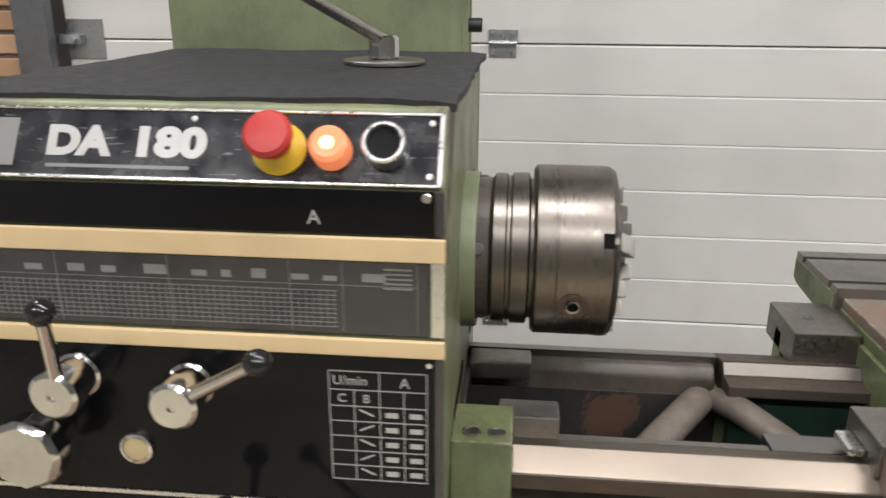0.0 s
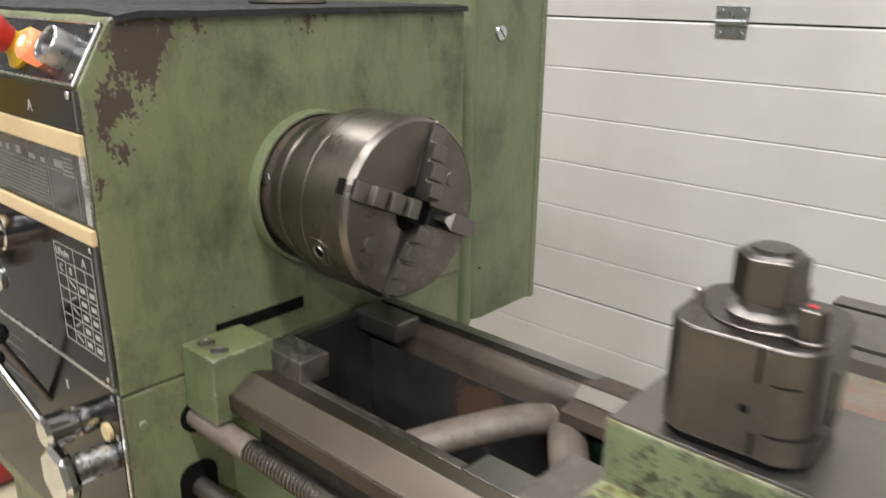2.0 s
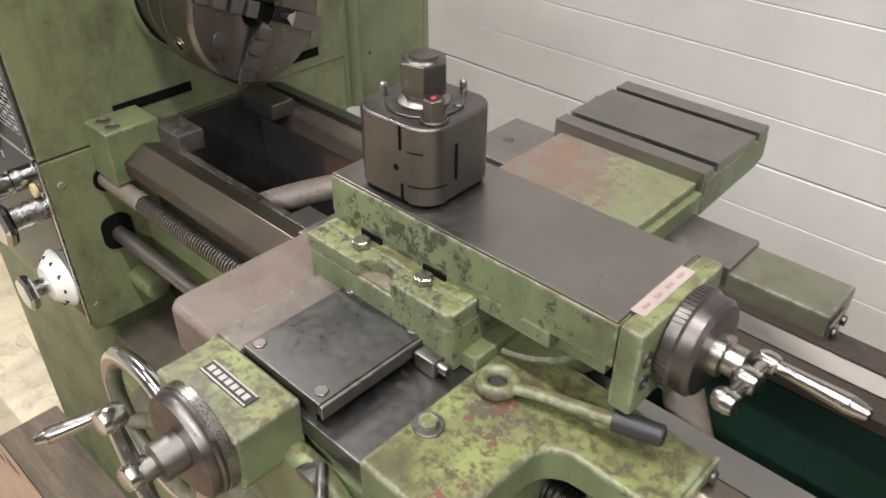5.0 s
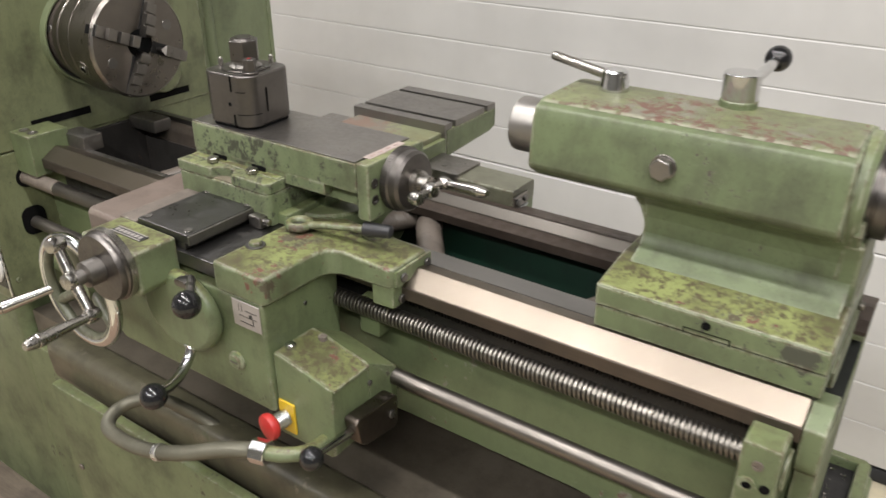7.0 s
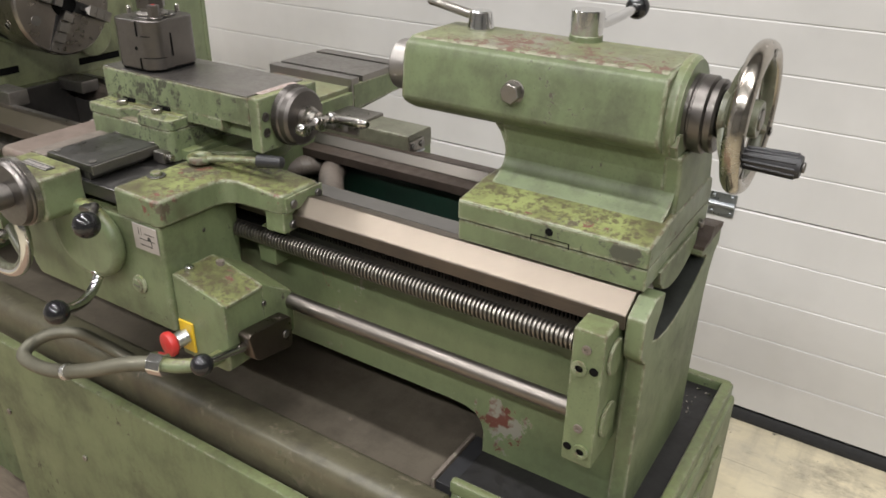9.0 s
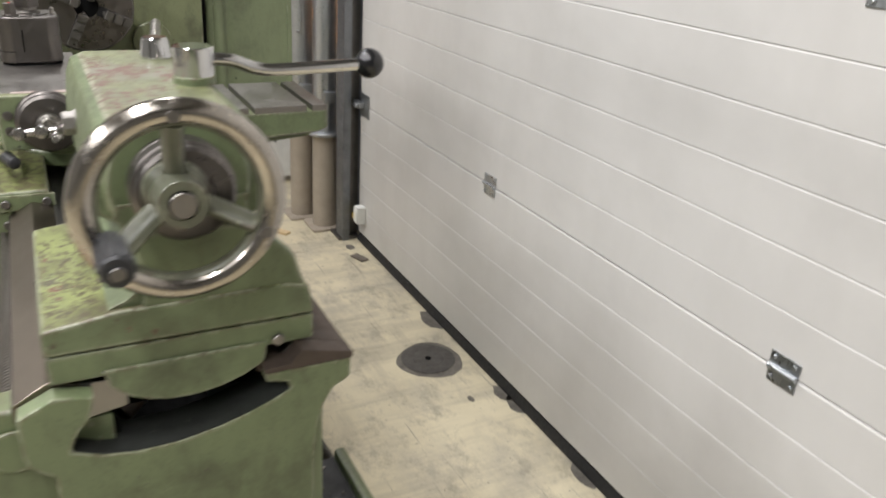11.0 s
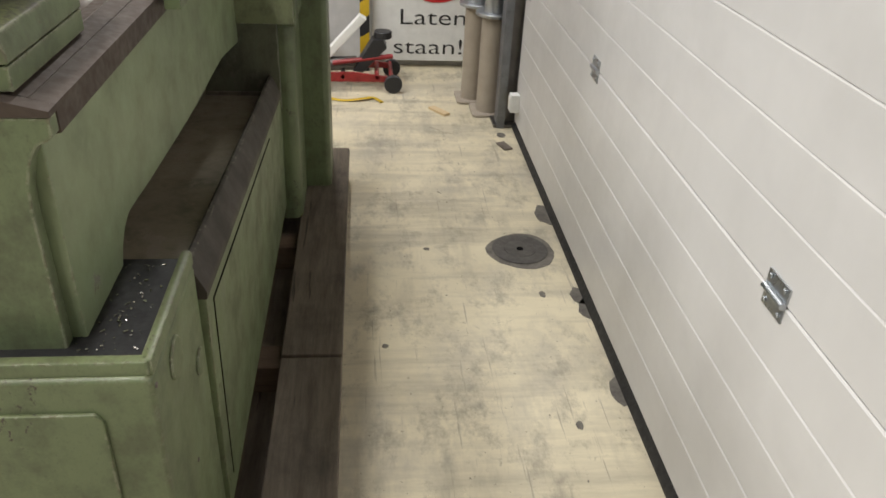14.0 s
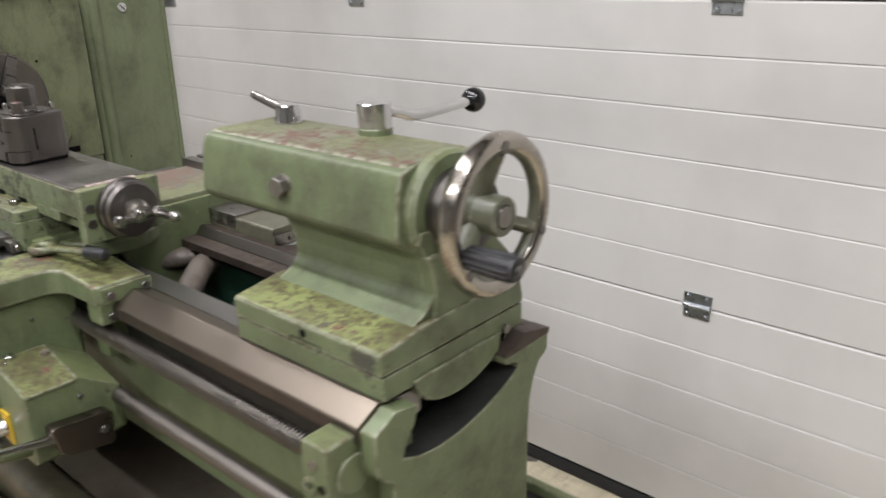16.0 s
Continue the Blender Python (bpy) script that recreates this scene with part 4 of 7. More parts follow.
# crates and a red tool on the floor beyond the headstock
cr = thing("yellow_crate", "yellow plastic crate by the far wall", "crate")
cr.matrix_world = pose(-1.86, -0.02, 0, 0, 0, 8)
part("side", box(-0.15, 0.15, -0.12, -0.105, 0.22, 0.36, 0.006), M_YELLOW, cr)
part("side", box(-0.15, 0.15, 0.105, 0.12, 0.22, 0.36, 0.006), M_YELLOW, cr)
part("side", box(0.135, 0.15, -0.105, 0.105, 0.22, 0.36, 0.006), M_YELLOW, cr)
part("side", box(-0.15, -0.135, -0.105, 0.105, 0.22, 0.36, 0.006), M_YELLOW, cr)
part("floor", box(-0.135, 0.135, -0.105, 0.105, 0.222, 0.232, 0), M_YELLOW, cr)
part("rim", box(0.15, 0.162, -0.13, 0.13, 0.33, 0.36, 0.004), M_YELLOW, cr)
ch = thing("black_chest", "black ribbed tool chest on the floor", "tool chest")
ch.matrix_world = pose(-1.86, -0.02, 0, 0, 0, 8)
part("body", box(-0.17, 0.17, -0.2, 0.2, 0.0, 0.219, 0.01), M_BLACK_GRIP, ch)
for k in range(7):
    part("rib", box(0.17, 0.176, -0.17 + 0.055 * k, -0.15 + 0.055 * k, 0.03, 0.2, 0.002), M_BLACK_GRIP, ch)
bt = thing("red_gas_bottle", "red steel bottle lying on the floor", "gas bottle")
bt.matrix_world = pose(-1.62, -0.05, 0.062, 0, 0, 0)
part("cylinder", turned([(0, -0.2), (0.03, -0.2), (0.055, -0.18), (0.06, -0.15), (0.06, 0.13), (0.045, 0.17), (0.02, 0.19), (0, 0.19)], pose(0, 0, 0, 90, 0, 0), 28), M_RED_DARK, bt)
part("valve", rod((0, -0.19, 0), (0, -0.23, 0), 0.012), M_GLASS_CREAM, bt)

# ================= the lathe: base, bed, headstock =================
lathe = thing("metal_lathe", "old green engine lathe with worn paint on timbers", "lathe")

# -- pedestals and cabinet --
part("left_pedestal", prism(round_rect(-0.5, -0.04, -0.218, 0.278, 0.03), 0.13, 0.748, "z", 0), M_GREEN, lathe)
part("drive_column", prism(round_rect(-0.47, -0.27, 0.2, 0.362, 0.02), 0.13, 0.925, "z", 0), M_GREEN, lathe)
part("rear_bracket", prism([(0.2, 0.74), (0.288, 0.74), (0.288, 0.86), (0.3, 1.03), (0.16, 1.03), (0.16, 0.86)], -0.3, -0.03, "x", 0.006), M_GREEN, lathe)


def tilted(bm, above=0.0):
    """The rear of the chip tray falls towards the headstock."""
    for v in bm.verts:
        if v.co.z > above:
            v.co.z -= 0.09 * (1.165 - v.co.x)
    return bm


part("base_cabinet", box(-0.045, 1.17, -0.225, 0.004, 0.14, 0.64, 0.004), M_GREEN, lathe)
part("cabinet_rear", box(-0.045, 1.17, 0.004, 0.214, 0.14, 0.46, 0.004), M_GREEN, lathe)
front = part("front_panel", box(0.165, 1.16, -0.29, -0.27, 0.2, 0.66, 0.005), M_GREEN, lathe)
rear = part("rear_panel", tilted(prism([(0.214, 0.18), (0.23, 0.18), (0.235, 0.66), (0.22, 0.66)], -0.035, 1.164, "x", 0.003), 0.4), M_GREEN, lathe)
for k in range(5):
    lx, lz = 0.66 + 0.012 * k, 0.545 - 0.042 * k
    bmL = prism([(0.2285, lz - 0.008), (0.2395, lz - 0.006), (0.241, lz - 0.001), (0.2285, lz + 0.014)], lx, lx + 0.3, "x", 0, 2, None, 12)
    for v in bmL.verts:
        if abs(v.co.x - lx - 0.15) > 0.149:
            v.co.y = min(v.co.y, 0.2295)
    part("louvre", bmL, M_GREEN, rear)
part("panel_seam", tilted(box(0.3, 1.12, 0.2325, 0.2362, 0.622, 0.625, 0)), M_VOID, rear)
part("panel_seam", prism([(0.229, 0.23), (0.2318, 0.23), (0.2362, 0.62), (0.233, 0.62)], 1.117, 1.12, "x", 0), M_VOID, rear)
for sx in (0.2, 0.44, 0.8, 1.1):
    part("screw", turned(disc_profile(0.006, 0, 0.004, 0.001), pose(sx, -0.29, 0.48, 90, 0, 0)), M_GREYCAST, front)
RP = [(-0.215, 0.13), (0.224, 0.13), (0.224, 0.705), (0.22, 0.718), (-0.2, 0.718), (-0.215, 0.69)]
rped = part("right_pedestal", prism(RP, 1.165, 1.43, "x", 0.008, 3), M_GREEN, lathe)
part("end_panel", prism([(-0.16, 0.2), (0.16, 0.2), (0.16, 0.655), (0.15, 0.668), (-0.15, 0.668), (-0.16, 0.655)], 1.428, 1.436, "x", 0.003), M_GREEN, rped)
for py, pz, pr in ((0.224, 0.67, 0.03), (0.224, 0.57, 0.022)):
    part("plug", turned(disc_profile(pr, -0.004, 0.004, 0.002), pose(1.33 if pz > 0.58 else 1.215, py, pz, -90, 0, 0), 32), M_GREEN, rped)
for sx, sz in ((1.42, 0.7), (1.42, 0.4), (1.3, 0.45)):
    part("screw", turned(disc_profile(0.004, 0, 0.003, 0.001), pose(sx, 0.223, sz, -90, 0, 0)), M_GREYCAST, rped)

# -- chip tray: black end pan, long trough with turned lips --
pan = part("end_pan", box(1.165, 1.412, -0.18, 0.21, 0.716, 0.722, 0.001), M_BLACK_PAN, lathe, "black chip pan with bits of swarf")
part("pan_lip", box(1.406, 1.424, -0.2, 0.22, 0.714, 0.738, 0.005), M_GREEN, lathe)
part("pan_lip", box(1.165, 1.42, 0.208, 0.224, 0.712, 0.738, 0.005), M_GREEN, lathe)
part("pan_lip", box(1.165, 1.42, -0.206, -0.192, 0.716, 0.738, 0.005), M_GREEN, lathe)
trough = part("tray_floor", prism([(-0.2, 0.642), (0.004, 0.642), (0.004, 0.71), (-0.16, 0.7), (-0.2, 0.702)], -0.03, 1.165, "x", 0), M_TRAY_FRONT, lathe, "chip tray dark with oil")
part("tray_lip", prism([(-0.258, 0.642), (-0.262, 0.655), (-0.264, 0.7), (-0.262, 0.712), (-0.256, 0.719), (-0.246, 0.722), (-0.236, 0.722), (-0.212, 0.716), (-0.203, 0.71), (-0.199, 0.7), (-0.199, 0.642)], 0.13, 1.164, "x", 0), M_TRAY_LIP, lathe, "broad rounded front lip worn to brown metal")
part("tray_stop", prism([(-0.199, 0.7), (-0.199, 0.72), (-0.09, 0.722), (-0.09, 0.7)], 1.132, 1.138, "x", 0.001), M_GREYCAST, lathe, "bare edge of the tray sheet")
part("pan_end", box(1.14, 1.1645, -0.198, -0.09, 0.7, 0.7185, 0.001), M_BLACK_GRIP, lathe)
own = bmesh.new()
tf = [own.verts.new(c) for c in ((-0.012, 0.026, 0.548), (1.168, 0.026, 0.692), (1.168, 0.208, 0.692), (-0.012, 0.208, 0.548), (-0.012, 0.026, 0.5), (1.168, 0.026, 0.6), (1.168, 0.208, 0.6), (-0.012, 0.208, 0.5))]
for q in ((0, 1, 2, 3), (4, 7, 6, 5), (0, 4, 5, 1), (3, 2, 6, 7), (0, 3, 7, 4), (1, 5, 6, 2)):
    own.faces.new([tf[k] for k in q])
bmesh.ops.recalc_face_normals(own, faces=own.faces[:])
part("rear_tray_floor", own, M_TRAY, lathe, "sloping rear tray, mottled brown and green with oil")
part("recess_wall", box(-0.038, -0.0125, 0.026, 0.236, 0.5, 0.8, 0.001), M_WHEEL, lathe)
part("tray_edge", tilted(box(-0.0124, -0.006, 0.03, 0.205, 0.64, 0.666, 0.001)), M_GREYCAST, lathe, "bare folded edge of the rear tray")
part("tray_lip", tilted(prism([(0.2, 0.69), (0.204, 0.71), (0.209, 0.714), (0.215, 0.711), (0.235, 0.668), (0.2375, 0.66), (0.2365, 0.648), (0.2, 0.648)], -0.012, 1.1655, "x", 0.0015)), M_LIP_REAR, lathe, "worn dark rear lip")
rs = random.Random(11)
bmS = bmesh.new()
for k in range(90):
    x, y, s = rs.uniform(1.18, 1.4), rs.uniform(0.12, 0.195), rs.uniform(0.001, 0.0035)
    own = bmesh.new()
    bmesh.ops.create_cube(own, size=1)
    place(own, pose(x, y, 0.7235, rs.uniform(-20, 20), rs.uniform(-20, 20), rs.uniform(0, 180)) @ Matrix.Diagonal((s * rs.uniform(0.6, 2.2), s * 0.7, s * 0.4, 1)))
    bmS = join(bmS, own)
tagged(part("swarf", bmS, M_SWARF, lathe), kind="stuff")

# -- bed --
FLAT_IN = -0.06
part("front_bed_wall", prism([(-0.02, 0.998), (-0.02, 0.789), (1.11, 0.789), (1.134, 0.787), (1.15, 0.781), (1.159, 0.77), (1.163, 0.755), (1.163, 0.7), (1.351, 0.7), (1.351, 0.998)], -0.116, -0.074, "y", 0.003), M_GREEN_BED, lathe)
part("rear_bed_wall", prism([(-0.02, 0.998), (-0.02, 0.7), (0.256, 0.737), (0.67, 0.744), (0.98, 0.762), (1.08, 0.77)] + [(1.115, 0.772), (1.145, 0.762), (1.165, 0.745), (1.18, 0.72), (1.182, 0.705), (1.351, 0.705), (1.351, 0.998)], 0.1075, 0.129, "y", 0.003), M_GREEN_REAR_LIT, lathe)
part("tray_back", box(-0.03, 1.2, 0.005, 0.0255, 0.47, 0.8, 0.001), M_TRAY, lathe, "oily brown wall under the bed")
part("front_way", prism([(-0.152, 1.0268), (-0.124, 1.043), (-0.119, 1.0425), (-0.0975, 1.0355), (-0.0975, 1.0), (-0.135, 1.0), (-0.152, 1.0095)], 0.062, 1.3515, "x", 0.0006, 1, None, 16), M_STEEL_BRIGHT, lathe, "bright scraped prism way")
# thin sheet: brown film and a dark reflection painted into its colour
part("way_front", box(0.062, 1.352, -0.1535, -0.1518, 1.0093, 1.0265, 0.0004, 1), M_RAIL_FRONT, lathe, "front face of the way, brown film and dark reflection in its colour")
part("front_flat_way", prism([(-0.0972, 1.0362), (FLAT_IN, 1.034), (FLAT_IN, 1.004), (-0.0972, 0.998)], 0.335, 1.3515, "x", 0.0012), M_STEEL_WAY, lathe)
part("gap_front_strip", prism([(-0.0972, 1.0358), (-0.086, 1.0352), (-0.086, 0.99), (-0.0972, 0.99)], 0.062, 0.333, "x", 0.0012), M_STEEL_DULL, lathe)
part("rear_way", prism([(0.088, 1.028), (0.1, 1.041), (0.126, 1.0345), (0.126, 0.998), (0.088, 0.998)], 0.33, 1.3515, "x", 0.0006, 1, None, 12), M_REAR_WAY, lathe, "bright prism way")
part("rear_flat_way", prism([(0.126, 1.0345), (0.152, 1.0285), (0.152, 0.996), (0.126, 0.99)], -0.02, 0.33, "x", 0.0012), M_STEEL_WAY, lathe)
part("rear_flat_way", prism([(0.126, 1.0345), (0.152, 1.0285), (0.152, 0.996), (0.126, 0.99)], 0.3305, 1.3515, "x", 0.0006), M_BROWN_WAY, lathe, "brown rear way")
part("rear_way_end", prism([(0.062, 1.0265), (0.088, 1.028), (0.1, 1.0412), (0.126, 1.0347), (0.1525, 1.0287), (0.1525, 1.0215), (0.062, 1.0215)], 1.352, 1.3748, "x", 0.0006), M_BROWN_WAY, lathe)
part("rear_slope", prism([(0.1015, 1.0409), (0.126, 1.0347), (0.126, 1.0353), (0.1015, 1.0414)], 0.331, 1.3512, "x", 0), M_BROWN_WAY, lathe, "brown rear slope of the prism")
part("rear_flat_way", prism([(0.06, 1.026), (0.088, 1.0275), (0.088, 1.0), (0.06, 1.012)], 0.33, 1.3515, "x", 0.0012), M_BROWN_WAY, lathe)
# gap in front of the headstock
part("gap_rear_ledge", prism([(0.103, 0.985), (0.104, 1.012), (0.109, 1.021), (0.116, 1.026), (0.126, 1.026), (0.126, 0.96), (0.106, 0.96)], -0.02, 0.325, "x", 0.003, 3), M_LEDGE, lathe, "worn brown casting beside the gap")
part("gap_pad", box(0.004, 0.085, 0.07, 0.112, 1.014, 1.04, 0.004), M_STEEL_DULL, lathe)
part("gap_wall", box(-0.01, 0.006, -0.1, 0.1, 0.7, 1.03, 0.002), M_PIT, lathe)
part("gap_liner", box(0.0, 0.33, 0.1, 0.1065, 0.72, 0.99, 0.001), M_PIT, lathe, "near-black inside of the gap with a rusty patch")
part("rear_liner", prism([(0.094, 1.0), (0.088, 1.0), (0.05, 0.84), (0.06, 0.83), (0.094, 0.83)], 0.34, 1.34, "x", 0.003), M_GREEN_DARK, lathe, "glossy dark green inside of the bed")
# black liner and bottom paint the shade inside the bed
part("front_shade_liner", box(0.34, 1.34, -0.075, -0.07, 0.8, 0.985, 0.001), M_VOID, lathe)
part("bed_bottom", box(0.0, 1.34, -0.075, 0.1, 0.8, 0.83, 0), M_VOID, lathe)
for vx in (0.315, 0.735, 1.15):
    for d in (-1, 1):
        part("bed_rib", sweep(spline([(vx + d * 0.13, -0.07, 0.955), (vx + d * 0.1, -0.03, 0.975), (vx + d * 0.035, 0.05, 0.995), (vx + d * 0.012, 0.09, 0.99)], 6), 0, 14, None, (0.021, 0.017)), M_GREYCAST, lathe)

# right end of the bed
EP = [(-0.127, 0.715), (0.112, 0.715), (0.112, 0.91)] + [(0.112 + 0.033 * (1 - math.cos(a)), 0.91 + 0.085 * math.sin(a)) for a in (0.4, 0.8, 1.2, 1.57)] + [(0.151, 1.0), (0.151, 1.021), (0.063, 1.021), (0.064, 1.012), (0.085, 1.007), (0.088, 0.999), (0.07, 0.99), (0.046, 0.981), (0.018, 0.973), (-0.02, 0.9665), (-0.058, 0.966), (-0.088, 0.971), (-0.112, 0.981), (-0.106, 0.998), (-0.094, 1.012), (-0.088, 1.033), (-0.12, 1.039), (-0.15, 1.0245), (-0.15, 0.985), (-0.147, 0.974), (-0.139, 0.966), (-0.128, 0.958)]
part("bed_end", prism(EP, 1.352, 1.374, "x", 0.002), M_GREEN_TAIL, lathe)
# back and floor of the hollow are coloured as dark as its shade
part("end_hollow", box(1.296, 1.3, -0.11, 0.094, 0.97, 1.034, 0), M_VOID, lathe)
part("hollow_floor", prism([(0.094, 0.997), (0.046, 0.98), (0.018, 0.972), (-0.02, 0.9655), (-0.058, 0.965), (-0.088, 0.97), (-0.112, 0.98), (-0.112, 0.95), (0.094, 0.95)], 1.318, 1.352, "x", 0), M_HOLLOW_SHADE, lathe, "hollow between the ways, shade put into its colour")

# dark strip over the green rim, so the hollow's shade reaches its edge
part("hollow_lip", prism([(0.088, 0.9998), (0.07, 0.991), (0.046, 0.982), (0.018, 0.974), (-0.02, 0.9675), (-0.058, 0.967), (-0.088, 0.972), (-0.111, 0.9815), (-0.111, 0.978), (-0.088, 0.968), (-0.058, 0.963), (-0.02, 0.9635), (0.018, 0.97), (0.046, 0.978), (0.07, 0.987), (0.088, 0.996)], 1.351, 1.3725, "x", 0), M_HOLLOW_SHADE, lathe, "lip of the hollow, darkened as if in shade")

# -- lead screw, feed shaft, rack, brackets --
LY, LZ = -0.158, 0.98
own = bmesh.new()
turns, per, pitch, rr0, rr1 = 208, 16, 0.0058, 0.0091, 0.0126
steps = []
for i in range(turns * per + 1):
    a, x = 2 * math.pi * i / per, 0.1 + pitch * i / per
    steps.append([own.verts.new((x + dx, LY + r * math.cos(a), LZ + r * math.sin(a))) for dx, r in ((0.0, rr1), (0.0022, rr1), (0.0032, rr0), (0.0048, rr0))])
for i in range(turns * per):
    a, b = steps[i], steps[i + 1]
    for k in range(3):
        own.faces.new((a[k], b[k], b[k + 1], a[k + 1]))
    if i + per + 1 <= turns * per:
        own.faces.new((a[3], b[3], steps[i + per + 1][0], steps[i + per][0]))
bmesh.ops.recalc_face_normals(own, faces=own.faces[:])
smooth(own, 30)
part("lead_screw", own, M_SCREW, lathe, "steel lead screw with trapezoidal thread")
part("screw_collar", rod((0.0, LY, LZ), (0.103, LY, LZ), 0.0135), M_GREYCAST, lathe)
part("feed_shaft", rod((-0.005, LY - 0.004, 0.89), (1.32, LY - 0.004, 0.89), 0.0115), M_SHAFT, lathe)
part("switch_stub", rod((-0.01, -0.148, 0.806), (0.055, -0.148, 0.806), 0.018, cap=0.004), M_GREEN, lathe)
# dark sheet over the bed wall: oil plus painted shade under the way
part("rack_shade_sheet", box(0.062, 1.3, -0.1185, -0.1155, 0.94, 0.998, 0), M_CAST_SHADE, lathe)
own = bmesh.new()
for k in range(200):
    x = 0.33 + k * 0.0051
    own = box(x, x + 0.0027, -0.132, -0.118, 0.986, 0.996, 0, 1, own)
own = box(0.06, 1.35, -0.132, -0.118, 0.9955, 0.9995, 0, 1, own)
part("gear_rack", own, M_CAST_SHADE, lathe)
lb = part("screw_bracket", box(0.0, 0.062, -0.169, -0.093, 0.995, 1.071, 0.003), M_GREEN, lathe, "green bearing block with two screw holes")
for bx in (0.02, 0.046):
    part("screw_hole", turned([(0.0095, 0.0), (0.0095, 0.0012), (0.0085, 0.0016), (0.0075, 0.0012), (0.0072, 0.0004), (0.0, 0.0004)], pose(bx, -0.15, 1.0709)), M_STEEL_DULL, lb)
part("clamp_step", box(0.045, 0.112, -0.098, -0.058, 1.03, 1.06, 0.003), M_STEEL_DULL, lathe)
rb = part("end_bracket", prism(round_rect(1.308, 1.346, 0.836, 1.018, 0.004), -0.19, -0.1, "y", 0.003), M_GREEN, lathe, "green end bearing bracket")
for bz, br in ((0.977, 0.011), (0.89, 0.011)):
    part("bearing_cap", turned(disc_profile(0.022, 0, 0.004, 0.001), pose(1.346, LY, bz) @ AX), M_GREEN, rb)
for bx, bz in ((1.326, 0.995), (1.326, 0.888)):
    part("grub_screw", turned([(0.0055, 0), (0.0055, 0.0018), (0.0025, 0.0018), (0.0025, 0.0005), (0, 0.0005)], pose(bx, -0.19, bz, 90, 0, 0)), M_GREYCAST, rb)
for bx, bz, bd in ((1.32, 0.969, 0.0165), (1.332, 0.857, -0.0165)):
    part("socket_screw", turned([(0.0095, 0), (0.0095, 0.003), (0.005, 0.003), (0.005, 0.0005), (0, 0.0005)], pose(bx, -0.19, bz, 90, 0, 0)), M_GREEN, rb)
    part("pin_hole", turned(disc_profile(0.0052, 0, 0.0008, 0.0002), pose(bx + bd, -0.19, bz + 0.001, 90, 0, 0)), M_VOID, rb)
    part("socket", turned(disc_profile(0.0048, 0, 0.0012, 0.0002), pose(bx, -0.19, bz, 90, 0, 0)), M_VOID, rb)

# -- headstock --
HX0 = -0.46
HS = [(-0.238, 1.034), (-0.24, 1.346), (-0.206, 1.402), (-0.196, 1.406), (0.283, 1.406), (0.287, 1.402), (0.287, 1.034)]
head = part("headstock_body", prism(HS, HX0, 0.0, "x", 0.004, 3), M_GREEN_HEAD, lathe, "green gear housing with chipped brown patches")
qc = part("feed_gearbox", prism([(-0.234, 0.745), (-0.238, 0.75), (-0.238, 1.0315), (-0.105, 1.0315), (-0.105, 0.745)], HX0, -0.001, "x", 0.004, 3), M_GREEN_HEAD, lathe)
part("shaft_recess", prism(round_rect(-0.186, -0.14, 0.866, 0.922, 0.018), -0.03, 0.0012, "x", 0), M_VOID, qc)
part("collar_recess", turned(disc_profile(0.0195, -0.001, 0.0015, 0.0003), pose(0, LY, LZ) @ AX), M_VOID, qc)
for sy, sz in ((-0.219, 0.994), (-0.222, 0.79)):
    part("screw", turned(disc_profile(0.0055, 0, 0.003, 0.001), pose(-0.001, sy, sz) @ AX), M_GREEN, qc)
for y0, y1, zz in ((-0.125, -0.005, 1.064), (0.13, 0.23, 1.052)):
    part("slot", box(-0.02, 0.0012, y0, y1, zz, zz + 0.014, 0), M_VOID, head)
part("oil_cover", turned(disc_profile(0.045, 0, 0.014, 0.002), pose(0, 0.166, 1.112) @ AX, 40), M_GREEN_HEAD, head)
part("vent_hole", turned(disc_profile(0.003, 0, 0.0012, 0.0002), pose(0, 0.168, 1.268) @ AX), M_VOID, head)
part("seal_ring", turned([(0.085, 0.0), (0.09, 0.0), (0.0898, 0.013), (0.089, 0.016), (0.0865, 0.016), (0.085, 0.014), (0.085, 0.001)], pose(0, SY, SZ) @ AX, 56), M_GUARD, head, "pale green ring round the spindle nose")
part("ring_recess", turned(disc_profile(0.0852, 0, 0.003, 0.0003), pose(0, SY, SZ) @ AX, 40), M_CAST_DIRTY, head)

# -- front panels --
FY = -0.2405
def front_plate(x0, x1, z0, z1, y=FY, t=0.0025, mat=None, name="panel", parent=None, label=""):
    return part(name, box(x0, x1, y - t, y, z0, z1, 0.0006, 1), mat, parent, label)


# slanted name plate: local u along x, v up the slope
SL = Vector((0, 0.034, 0.056)).normalized()
NPL = Matrix(((1, 0, 0, 0), (0, SL.y, -SL.z, -0.2416), (0, SL.z, SL.y, 1.3445), (0, 0, 0, 1)))
plate = part("name_plate", place(box(HX0 + 0.004, -0.006, 0.003, 0.06, 0.0, 0.002, 0.0005, 1), NPL), M_PLATE, head, "scratched black enamelled name plate")
for a in ((HX0, -0.002, 0.0, 0.0026), (HX0, -0.002, 0.0604, 0.063), (-0.006, -0.002, 0.0, 0.063)):
    part("plate_edge", place(box(a[0], a[1], a[2], a[3], 0.0, 0.0032, 0.0006, 1), NPL), M_ALU, plate)
lettering("DA", 0.034, NPL @ pose(-0.335, 0.0215, 0.0022) @ Matrix.Diagonal((1.12, 1, 1, 1)), M_SILVER, plate, "lettering", 0.0004, bold=0.0019)
lettering("180", 0.034, NPL @ pose(-0.262, 0.0215, 0.0022) @ Matrix.Diagonal((1.25, 1, 1, 1)), M_SILVER, plate, "lettering", 0.0004, bold=0.0019)
